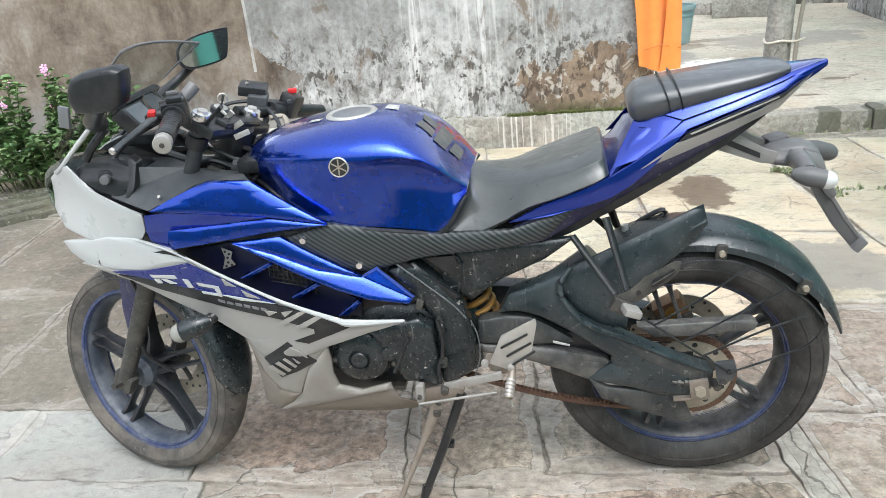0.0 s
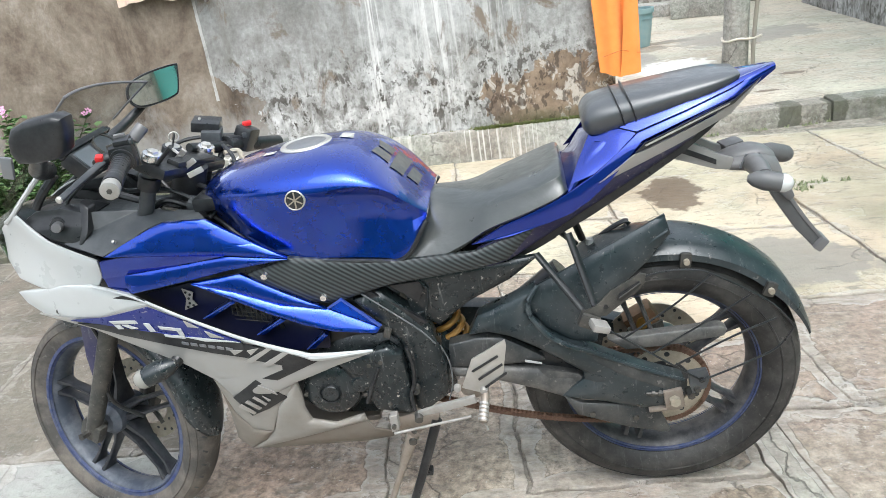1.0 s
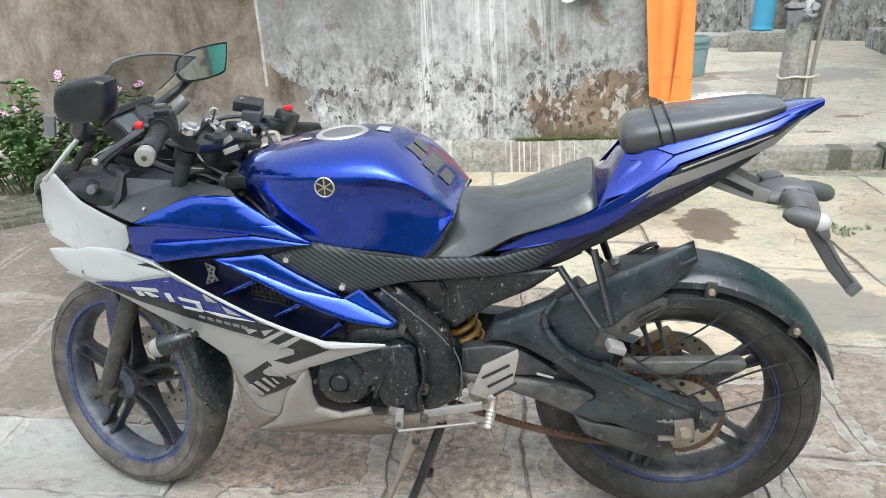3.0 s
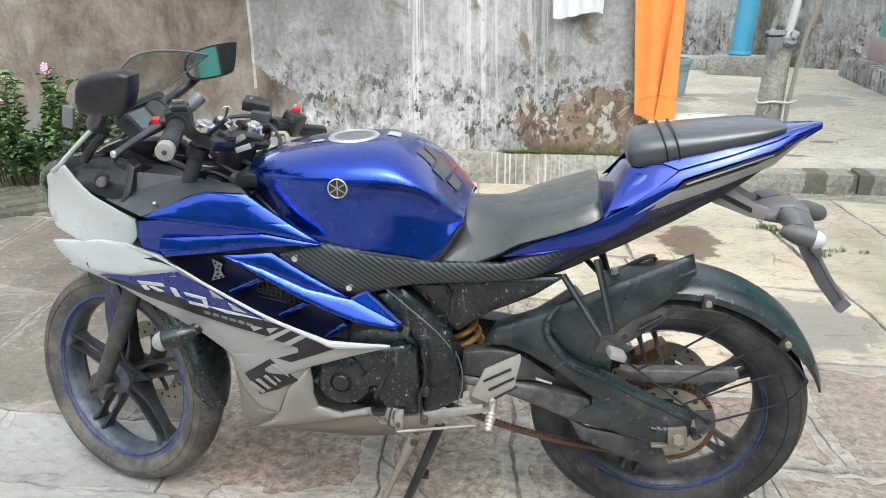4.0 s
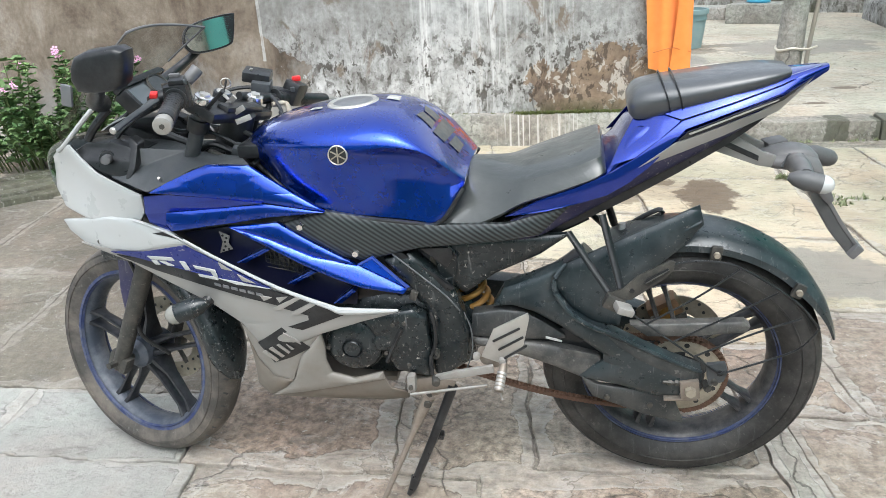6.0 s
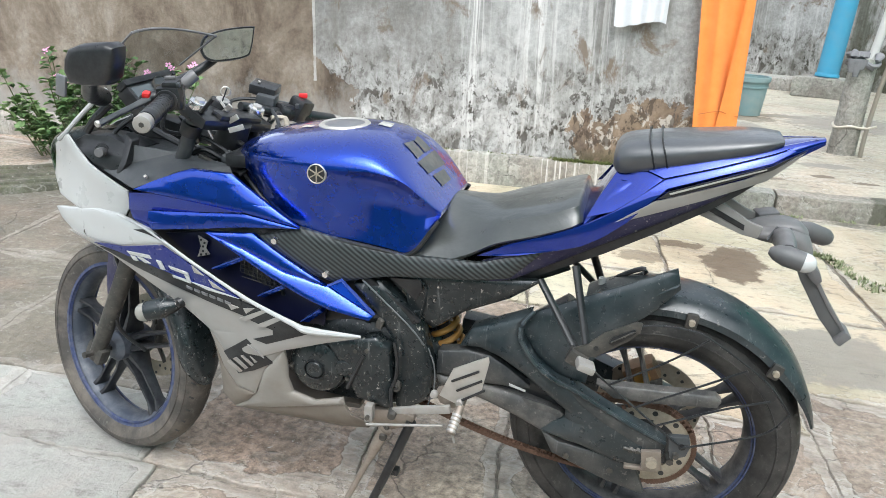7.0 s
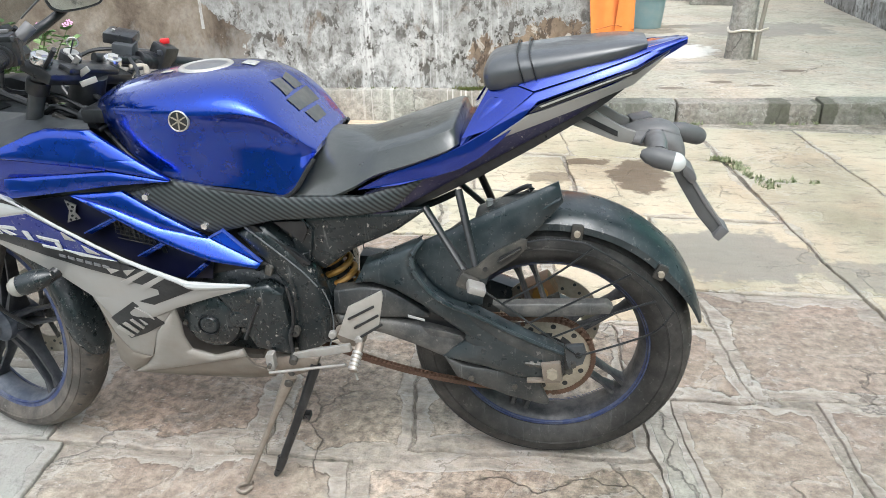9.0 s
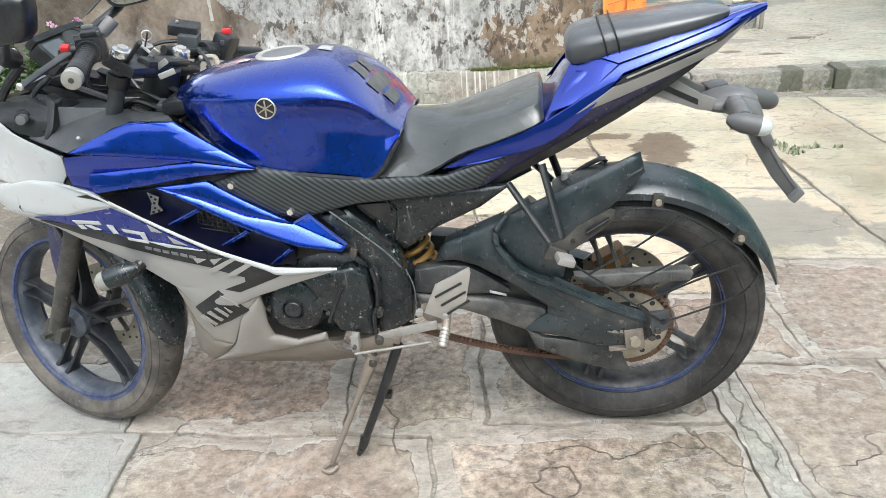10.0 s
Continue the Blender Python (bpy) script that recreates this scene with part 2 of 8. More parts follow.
def add_lathe(bm, profile, seg=64, m=None, arc=(0.0, 360.0)):
    """Turns a closed (y, radius) profile about the y axis; arc in degrees from +x towards +z."""
    full = abs(arc[1] - arc[0]) >= 359.9
    steps = seg if full else seg + 1
    rings = []
    for i in range(steps):
        a = radians(arc[0] + (arc[1] - arc[0]) * i / seg)
        ring = []
        for y, r in profile:
            p = Vector((r * math.cos(a), y, r * math.sin(a)))
            ring.append(bm.verts.new(m @ p if m is not None else p))
        rings.append(ring)
    k = len(profile)
    for i in range(seg):
        a, b = rings[i], rings[(i + 1) % steps]
        for j in range(k):
            bm.faces.new((a[j], a[(j + 1) % k], b[(j + 1) % k], b[j]))
    if not full:
        bm.faces.new(rings[0])
        bm.faces.new(rings[-1][::-1])


def lathe(profile, seg=64, m=None, arc=(0.0, 360.0)):
    bm = bmesh.new()
    add_lathe(bm, profile, seg, m, arc)
    return finish(bm)


def panel(pts, thick=0.006, bevel=0.002, side=1, out=0.0, puff=0.0, reach=0.03):
    """A moulded side panel: corners (x, z, distance from the bike's middle plane), with a thickness towards the middle."""
    bm = bmesh.new()
    vs = [bm.verts.new((x, -side * (d + out), z)) for x, z, d in pts]
    for tri in tessellate_polygon([[Vector((x, z, 0)) for x, z, d in pts]]):
        bm.faces.new([vs[i] for i in tri])
    bmesh.ops.recalc_face_normals(bm, faces=bm.faces)
    if puff:
        bmesh.ops.triangulate(bm, faces=bm.faces)
        for _ in range(3):
            long = [e for e in bm.edges if e.calc_length() > max(0.012, reach * 0.3)]
            bmesh.ops.subdivide_edges(bm, edges=long, cuts=1, use_grid_fill=True)
            bmesh.ops.triangulate(bm, faces=bm.faces)
        # an even curved skin through the corners
        terms = (lambda x, z: (1, x, z, x * x, x * z, z * z)) if len(pts) >= 8 else (lambda x, z: (1, x, z))
        k6 = np.linalg.lstsq(np.array([terms(x, z) for x, z, d in pts]), np.array([d for x, z, d in pts]), rcond=None)[0]
        for v in bm.verts:
            v.co.y = -side * (float(np.dot(k6, terms(v.co.x, v.co.z))) + out)
        rim = [(Vector((p[0], p[1])), Vector((q[0], q[1]))) for p, q in zip(pts, pts[1:] + pts[:1])]
        for v in bm.verts:
            p = Vector((v.co.x, v.co.z))
            near = min((p - (g0 + (g1 - g0) * max(0.0, min(1.0, (p - g0).dot(g1 - g0) / max((g1 - g0).length_squared, 1e-9))))).length for g0, g1 in rim)
            k = 1 - min(1.0, near / reach)
            v.co.y -= side * puff * math.sqrt(max(0.0, 1 - k * k))
    outer = list(bm.faces)
    r = bmesh.ops.extrude_face_region(bm, geom=outer)
    for v in r["geom"]:
        if isinstance(v, bmesh.types.BMVert):
            v.co.y += side * thick
    return finish(bm, bevel, 2)


def loft(sections, n=3, caps=True, m=None, bevel=0.0):
    """A skin over rings of equal count; n: smooth steps between rings."""
    bm = bmesh.new()
    k = len(sections[0])
    tracks = [smooth_path([s[j] for s in sections], n) for j in range(k)]
    rings = [[bm.verts.new(m @ tracks[j][i] if m is not None else tracks[j][i]) for j in range(k)] for i in range(len(tracks[0]))]
    for a, b in zip(rings, rings[1:]):
        for j in range(k):
            bm.faces.new((a[j], a[(j + 1) % k], b[(j + 1) % k], b[j]))
    if caps:
        bm.faces.new(rings[0])
        bm.faces.new(rings[-1][::-1])
    return finish(bm, bevel)


def hull_ring(x, zb, zm, zt, w, n=9, power=0.75, waist=0.94, tuck=0.93):
    """A body cross-section at x: widest at height zm, crowned above, tucked in below."""
    half = [(w * waist, zb), (w * tuck, zb + (zm - zb) * 0.55), (w * (tuck + 1) / 2, zb + (zm - zb) * 0.85)]
    for i in range(n):
        a = math.pi / 2 * i / (n - 1)
        half.append((w * math.cos(a) ** power if i < n - 1 else 0.0, zm + (zt - zm) * math.sin(a)))
    ring = [(x, -y, z) for y, z in half] + [(x, y, z) for y, z in half[-2::-1]]
    return ring


def empty(name, m=None):
    ob = new(name)
    ob.empty_display_size = 0.1
    if m is not None:
        ob.matrix_basis = m
    return ob


# ---- the motorcycle ----
bike = empty("motorcycle", pose(0, 0, 0, 3.0, 0, 0))
tagged(bike, "blue and white faired sports motorcycle leaning on its side stand", "motorcycle")

# steering: forks, bars and front wheel turned to the right
RAKE = radians(24.5)
AX = Vector((math.sin(RAKE), 0, math.cos(RAKE)))
F_AXLE = Vector((-0.078, -0.011, 0.2865))
R_AXLE = Vector((1.270, 0, 0.311))
STEER = Matrix.Translation(F_AXLE) @ pose(0, 0, 0, -10, 0, -16) @ Matrix.Translation(-F_AXLE)


def steered(bm):
    bm.transform(STEER)
    return bm


def tyre_profile(width, ro, ri):
    h = width / 2
    pts = []
    for i in range(13):
        a = math.pi * i / 12
        pts.append((h * math.cos(a) * (1.0 if 0 < i < 12 else 0.98), ri + 0.028 + (ro - ri - 0.028) * math.sin(a) ** 0.75))
    return pts + [(-h * 0.78, ri + 0.006), (-h * 0.7, ri), (h * 0.7, ri), (h * 0.78, ri + 0.006)]


def wheel(name, centre, width, ro, rim_r, rim_w, turn=None, spin=0.0, disc_side=1, rubber=None, rim_mat=None, spoke_mat=None):
    tf = Matrix.Translation(centre) if turn is None else turn @ Matrix.Translation(centre)
    w = part(name, lathe(tyre_profile(width, ro, rim_r), 96, tf), rubber or RUBBER, bike, "dusty worn black rubber tyre on its wheel")
    # tread grooves, one mesh shared by all
    yg, hw = width * 0.27, width / 2
    ag = math.acos(yg / hw)
    rg = rim_r + 0.028 + (ro - rim_r - 0.028) * math.sin(ag) ** 0.75
    gme = bpy.data.meshes.new("tread_groove")
    bm = bmesh.new()
    add_box(bm, (0.005, width * 0.15, 0.005))
    bm.to_mesh(gme)
    bm.free()
    gme.materials.append(BLACK)
    for i in range(44):
        for s in (-1, 1):
            g = new("tread_groove", gme)
            g.parent = w
            g.matrix_basis = tf @ Matrix.Rotation(-2 * math.pi * i / 44 - 0.07 * s, 4, "Y") @ Matrix.Translation((rg - 0.0030, s * yg, 0)) @ pose(0, 0, 0, s * 30, 0, s * 26)
    for s in (-1, 1):
        for k, wide in ((0.16, 0.0022), (0.60, 0.0016)):
            rr = rim_r + 0.028 + (ro - rim_r - 0.028) * k
            yy = s * (hw * math.cos(math.asin(k ** (1 / 0.75))) + 0.0004)
            part("sidewall_rib", lathe([(yy - s * 0.003, rr - wide), (yy + s * 0.0012, rr - wide * 0.5), (yy + s * 0.0012, rr + wide * 0.5), (yy - s * 0.003, rr + wide)], 96, tf), rubber or RUBBER, w)
    h = rim_w / 2
    rp = [(h, rim_r + 0.012), (h + 0.004, rim_r + 0.006), (h, rim_r - 0.004), (h * 0.8, rim_r - 0.012), (h * 0.45, rim_r - 0.020),
          (-h * 0.45, rim_r - 0.020), (-h * 0.8, rim_r - 0.012), (-h, rim_r - 0.004), (-h - 0.004, rim_r + 0.006), (-h, rim_r + 0.012)]
    rim = part("rim", lathe(rp, 96, tf), rim_mat or RIM, w, "dusty alloy rim")
    for s in (-1, 1):
        y = s * (h + 0.005)
        part("rim_stripe", lathe([(y, rim_r + 0.006), (y + s * 0.0015, rim_r + 0.005), (y + s * 0.0015, rim_r - 0.003), (y - s * 0.003, rim_r - 0.004)], 96, tf), RIMBLUE, w, "faded blue rim tape")
        part("rim_stripe", lathe([(y, rim_r - 0.006), (y + s * 0.001, rim_r - 0.0065), (y - s * 0.001, rim_r - 0.0085), (y - s * 0.004, rim_r - 0.009)], 96, tf), RIMBLUE, w)
    for i in range(5):
        a = radians(spin) + 2 * math.pi * i / 5
        bm = bmesh.new()
        for s in (-1, 1):
            rings = []
            for r, half, depth in ((0.035, 0.012, 0.030), (0.09, 0.0050, 0.016), (rim_r - 0.05, 0.0048, 0.013), (rim_r - 0.016, 0.0085, 0.022)):
                cx = s * (0.017 if r > 0.05 else 0.012)
                ring = []
                for u, v in ((-1, -0.6), (-0.6, -1), (0.6, -1), (1, -0.6), (1, 0.6), (0.6, 1), (-0.6, 1), (-1, 0.6)):
                    ring.append(Vector((r, v * depth, cx + u * half)))
                rings.append(ring)
            k = 8
            rv = [[bm.verts.new(tf @ (Matrix.Rotation(-a, 4, "Y") @ p)) for p in ring] for ring in rings]
            for p, q in zip(rv, rv[1:]):
                for j in range(k):
                    bm.faces.new((p[j], p[(j + 1) % k], q[(j + 1) % k], q[j]))
        finish(bm)
        part("spoke", bm, spoke_mat or RIM, w)
    part("hub", lathe([(0.06, 0.0), (0.06, 0.026), (0.045, 0.040), (-0.045, 0.040), (-0.06, 0.026), (-0.06, 0.0)], 32, tf), rim_mat or RIM, w)
    y = disc_side * 0.075
    bm = bmesh.new()
    add_lathe(bm, [(y, 0.075), (y + 0.004, 0.075), (y + 0.004, 0.118), (y, 0.118)], 64, tf)
    part("brake_disc", finish(bm), BRASS, w, "brown-tinted drilled steel brake disc")
    hme = bpy.data.meshes.new("disc_hole")
    bm = bmesh.new()
    add_rod(bm, (0, -0.0032, 0), (0, 0.0032, 0), 0.004, None, 8)
    bm.to_mesh(hme)
    bm.free()
    hme.materials.append(BLACK)
    for i in range(30):
        a = 2 * math.pi * i / 30
        r = 0.088 + 0.011 * (i % 3)
        hole = new("disc_hole", hme)
        hole.parent = w
        hole.matrix_basis = tf @ Matrix.Translation((r * math.cos(a), y + 0.002, r * math.sin(a)))
    for i in range(5):
        a = 2 * math.pi * i / 5 + 0.3
        bm = bmesh.new()
        add_box(bm, (0.05, 0.005, 0.014), tf @ Matrix.Rotation(-a, 4, "Y") @ pose(0.058, y, 0))
        part("disc_carrier", finish(bm, 0.001), GREYMETAL, w)
    m = tf @ Matrix.Rotation(radians(200), 4, "Y")
    part("valve_stem", rod(m @ Vector((rim_r - 0.03, 0.005, 0)), m @ Vector((rim_r - 0.06, 0.012, 0)), 0.0035), BLACK, w)
    return w


front_wheel = wheel("front_wheel", F_AXLE, 0.098, 0.288, 0.219, 0.064, STEER, 20, 1, RUBBERF, RIMF)
rear_wheel = wheel("rear_wheel", R_AXLE, 0.135, 0.3115, 0.2205, 0.076, None, 35, 1, None, RIMR, RIMR)


def both(name, pts, material, thick=0.006, bevel=0.002, label="", parent=None, out=0.0, puff=0.0, reach=0.03):
    made = [part(name, panel(pts, thick, bevel, s, out, puff, reach), material, parent or bike, label, 10 if material == BLUE and not puff else 38) for s in (1, -1)]
    return made[0]


# inner body behind the fairing
ring = lambda x, zb, zt, w: hull_ring(x, zb, (zb + zt) / 2, zt, w, 5, 0.5, 0.8, 0.97)
part("inner_fairing", loft([ring(-0.007, 0.708, 0.792, 0.09), ring(0.153, 0.577, 0.785, 0.13), ring(0.308, 0.472, 0.811, 0.135), ring(0.477, 0.431, 0.734, 0.13), ring(0.621, 0.392, 0.670, 0.12), ring(0.721, 0.373, 0.648, 0.10)], 2), BLACK, bike, "black inner fairing and radiator shroud")

# fuel tank
def tank_ring(x, zb, zc, zt, wb, wc, dent):
    """A tank section: sides hollowed by dent below the crease at zc, crowned above it."""
    h = zc - zb
    half = [(wb, zb), (wb - dent * 0.25, zb + h * 0.2), (wc - dent * 0.95, zb + h * 0.5), (wc - dent * 1.15, zb + h * 0.72), (wc - dent * 0.75, zb + h * 0.88), (wc - dent * 0.12, zb + h * 0.975), (wc, zc)]
    for i in range(1, 10):
        k = math.pi / 2 * i / 9
        half.append((wc * math.cos(k) ** 0.85 if i < 9 else 0.0, zc + (zt - zc) * math.sin(k) ** 0.95))
    return [(x, -y, z) for y, z in half] + [(x, y, z) for y, z in half[-2::-1]]


TANK = [(0.318, 0.838, 0.848, 0.860, 0.028, 0.032, 0.0), (0.345, 0.828, 0.858, 0.885, 0.062, 0.074, 0.0), (0.390, 0.808, 0.866, 0.904, 0.098, 0.110, 0.0), (0.435, 0.782, 0.870, 0.915, 0.124, 0.132, 0.001), (0.488, 0.752, 0.873, 0.924, 0.136, 0.149, 0.004),
        (0.548, 0.733, 0.874, 0.931, 0.143, 0.158, 0.010), (0.617, 0.727, 0.876, 0.933, 0.144, 0.161, 0.020), (0.670, 0.722, 0.878, 0.924, 0.144, 0.157, 0.026), (0.712, 0.716, 0.872, 0.900, 0.142, 0.150, 0.025), (0.745, 0.710, 0.856, 0.868, 0.139, 0.140, 0.020), (0.772, 0.728, 0.832, 0.838, 0.138, 0.132, 0.010), (0.795, 0.762, 0.808, 0.812, 0.132, 0.120, 0.003), (0.812, 0.786, 0.792, 0.796, 0.122, 0.108, 0.0)]
tank = part("fuel_tank", loft([tank_ring(*s) for s in TANK], 5), BLUE, bike, "glossy metallic blue fuel tank with a crest", 32)
for s in (1, -1):
    part("tank_trim", tube([(x, -s * (wb + 0.005), zb - 0.005) for x, zb, zc, zt, wb, wc, dent in TANK], 0.0045, 8, 5), BLACK, tank, "black rubber tank edging")
cap_m = Matrix.Translation((0.563, 0, 0.9305)) @ pose(0, 0, 0, 0, -2, 0) @ pose(0, 0, 0, 90, 0, 0)
part("filler_ring", lathe([(0.002, 0.043), (0.0035, 0.045), (0.0035, 0.052), (0.000, 0.056), (-0.006, 0.056), (-0.006, 0.043)], 40, cap_m), STEEL, tank, "polished filler cap ring")
part("filler_cap", lathe([(0.003, 0.0), (0.004, 0.034), (0.001, 0.044), (-0.006, 0.044), (-0.006, 0.0)], 40, cap_m), CAPGREY, tank, "grey alloy filler cap")
em = Matrix.Translation((0.568, -0.1585, 0.865)) @ pose(0, 0, 0, -6, 0, 2) @ Matrix.Diagonal((0.86, 1, 0.86, 1))
emblem = part("tank_badge", lathe([(0.0, 0.0), (-0.003, 0.0), (-0.004, 0.020), (-0.0035, 0.0215), (0.004, 0.0215), (0.004, 0.0)], 40, em), BLACK, tank, "round black badge with a pale rim")
part("badge_rim", lathe([(-0.0045, 0.0205), (-0.0055, 0.0215), (-0.0045, 0.0235), (0.002, 0.0235), (0.002, 0.0205)], 40, em), STEEL, emblem)
bm = bmesh.new()
for i in range(6):
    add_box(bm, (0.019, 0.002, 0.0028), em @ Matrix.Rotation(radians(30 + 60 * i), 4, "Y") @ pose(0.0095, -0.0045, 0))
part("badge_bar", bm, BRASS, emblem)


def on_tank(x, y):
    """The height and the normal of the tank's skin above (x, y)."""
    hit, place, normal, _ = tank.ray_cast(Vector((x, y, 1.3)), Vector((0, 0, -1)))
    return place, normal


def tank_patch(name, corners, material, label=""):
    """A thin sticker that follows the tank's skin."""
    bm = bmesh.new()
    n = 8
    (ax0, ay0), (bx0, by0), (cx0, cy0), (dx0, dy0) = corners
    grid = []
    for i in range(n + 1):
        u = i / n
        row = []
        for j in range(n + 1):
            v = j / n
            x = (ax0 * (1 - u) + bx0 * u) * (1 - v) + (dx0 * (1 - u) + cx0 * u) * v
            y = (ay0 * (1 - u) + by0 * u) * (1 - v) + (dy0 * (1 - u) + cy0 * u) * v
            p, no = on_tank(x, y)
            row.append(bm.verts.new(p + no * 0.0016))
        grid.append(row)
    for p, q in zip(grid, grid[1:]):
        for j in range(n):
            bm.faces.new((p[j], p[j + 1], q[j + 1], q[j]))
    return part(name, bm, material, tank, label)


bpy.context.view_layer.update()
PAD = dusty("grey_pad_rubber", (0.075, 0.080, 0.082), 0.55, amount=0.25, scale=20)
tank_patch("tank_pad", [(0.704, -0.026), (0.736, -0.032), (0.736, 0.012), (0.710, 0.014)], PAD, "dark rubber tank pad")
tank_patch("tank_pad", [(0.740, -0.042), (0.762, -0.038), (0.768, 0.070), (0.742, 0.074)], PAD)
tank_patch("tank_pad", [(0.712, 0.022), (0.736, 0.020), (0.738, 0.062), (0.706, 0.058)], PAD)
tank_patch("tank_pad", [(0.768, -0.024), (0.788, -0.020), (0.790, 0.040), (0.772, 0.046)], PAD)
tank_patch("white_sticker", [(0.633, 0.012), (0.662, 0.012), (0.658, 0.050), (0.633, 0.050)], WHITE, "small white paper sticker")
tank_patch("white_sticker", [(0.474, -0.030), (0.501, -0.035), (0.504, -0.020), (0.477, -0.014)], WHITE)
# seat
def seat_ring(x0, z0, x1, z1, wb, wt):
    """A seat section leaning from (x0, z0) at its foot to (x1, z1): hollow flanks under a rounded crown."""
    half = [(wb - 0.004, 0.0), (wb, 0.10), (wb * 0.72 + wt * 0.28 - 0.003, 0.36), (wb * 0.36 + wt * 0.64 - 0.003, 0.58), (wb * 0.10 + wt * 0.90, 0.74), (wt * 0.90, 0.83), (wt * 0.66, 0.915), (wt * 0.34, 0.965), (0.0, 0.98)]
    place = lambda y, k: (x0 + (x1 - x0) * k, y, z0 + (z1 - z0) * k)
    return [place(-y, k) for y, k in half] + [place(y, k) for y, k in half[-2::-1]]


SEAT = [(0.748, 0.690, 0.812, 0.800, 0.132, 0.056), (0.767, 0.688, 0.822, 0.806, 0.135, 0.064), (0.815, 0.688, 0.850, 0.803, 0.135, 0.076), (0.880, 0.717, 0.900, 0.799, 0.133, 0.094), (0.930, 0.748, 0.955, 0.812, 0.137, 0.108), (1.000, 0.772, 1.030, 0.835, 0.139, 0.118), (1.062, 0.795, 1.068, 0.848, 0.136, 0.114), (1.084, 0.805, 1.082, 0.850, 0.130, 0.102), (1.093, 0.810, 1.088, 0.838, 0.118, 0.088)]
part("rider_seat", loft([seat_ring(*row) for row in SEAT], 4, True, None, 0.003), VINYL, bike, "black vinyl rider seat with hollow flanks")
PILLION = [(1.134, 0.908, 0.921, 0.934, 0.058), (1.150, 0.899, 0.926, 0.953, 0.076), (1.200, 0.908, 0.935, 0.964, 0.082), (1.296, 0.930, 0.953, 0.975, 0.080), (1.381, 0.951, 0.968, 0.983, 0.068), (1.427, 0.968, 0.976, 0.981, 0.045)]
pillion = part("pillion_seat", loft([hull_ring(x, zb, zm, zt, w, 7, 0.5, 0.9, 0.98) for x, zb, zm, zt, w in PILLION], 4, True, None, 0.003), VINYLPALE, bike, "black vinyl pillion seat with a strap")
for dx in (0.0, 0.022):
    x = 1.199 + dx
    pts = [(x + 0.012, -0.076, 0.9100 + dx * 0.3), (x + 0.006, -0.0835, 0.9340 + dx * 0.25), (x, -0.076, 0.9550 + dx * 0.2), (x - 0.004, -0.042, 0.9665 + dx * 0.18), (x - 0.004, 0.0, 0.9685 + dx * 0.18), (x - 0.004, 0.042, 0.9665 + dx * 0.18), (x, 0.076, 0.9550 + dx * 0.2), (x + 0.012, 0.076, 0.9100)]
    part("seat_strap", tube(pts, 0.0016, 6, 4), BLACK, pillion)

# tail cowl
TAIL = [(1.024, 0.733, 0.758, 0.787, 0.118), (1.096, 0.775, 0.804, 0.825, 0.118), (1.147, 0.807, 0.855, 0.894, 0.100), (1.244, 0.851, 0.883, 0.915, 0.092), (1.340, 0.895, 0.919, 0.942, 0.078), (1.433, 0.938, 0.954, 0.971, 0.050), (1.500, 0.970, 0.975, 0.981, 0.012)]
tail = part("tail_cowl", loft([hull_ring(x, zb, zm, zt, w, 6, 0.5, 0.97, 1.0) for x, zb, zm, zt, w in TAIL], 4), TAILBLUE, bike, "glossy metallic blue tail cowl")
both("tail_side", [(0.894, 0.722, 0.138), (0.960, 0.757, 0.138), (1.040, 0.786, 0.136), (1.100, 0.812, 0.130), (1.150, 0.842, 0.122), (1.200, 0.880, 0.110), (1.230, 0.903, 0.098), (1.318, 0.929, 0.086), (1.408, 0.956, 0.064), (1.492, 0.979, 0.010), (1.409, 0.943, 0.074), (1.319, 0.917, 0.096), (1.237, 0.890, 0.110), (1.218, 0.870, 0.115), (1.173, 0.821, 0.124), (1.134, 0.790, 0.131), (1.095, 0.768, 0.136), (1.053, 0.755, 0.139), (0.978, 0.736, 0.142)], TAILBLUE, 0.008, 0.002, "blue tail side blade")
both("tail_shoulder", [(1.098, 0.824, 0.126), (1.116, 0.856, 0.092), (1.143, 0.900, 0.060), (1.198, 0.910, 0.080), (1.228, 0.903, 0.098), (1.190, 0.872, 0.112), (1.145, 0.839, 0.122)], TAILBLUE, 0.006, 0.002, "blue tail shoulder behind the seat")
both("tail_deck", [(1.198, 0.912, 0.080), (1.229, 0.905, 0.097), (1.318, 0.931, 0.085), (1.408, 0.958, 0.063), (1.488, 0.980, 0.012), (1.420, 0.968, 0.045), (1.330, 0.952, 0.066)], TAILBLUE, 0.006, 0.001, "narrow blue deck beside the pillion seat")
both("tail_stripe", [(1.150, 0.820, 0.120), (1.218, 0.866, 0.113), (1.300, 0.893, 0.100), (1.366, 0.914, 0.085), (1.430, 0.940, 0.055), (1.470, 0.962, 0.025), (1.453, 0.943, 0.030), (1.406, 0.909, 0.060), (1.347, 0.887, 0.078), (1.306, 0.871, 0.088), (1.230, 0.844, 0.103), (1.180, 0.827, 0.113)], SILVER, 0.006, 0.001, "grey and silver tail graphic stripe", None, 0.006)
both("tail_stripe_line", [(1.222, 0.872, 0.113), (1.240, 0.887, 0.109), (1.319, 0.914, 0.096), (1.409, 0.941, 0.074), (1.470, 0.964, 0.025), (1.409, 0.932, 0.070), (1.319, 0.902, 0.094), (1.250, 0.878, 0.106)], BLACK, 0.004, 0.0006, "", None, 0.0085)
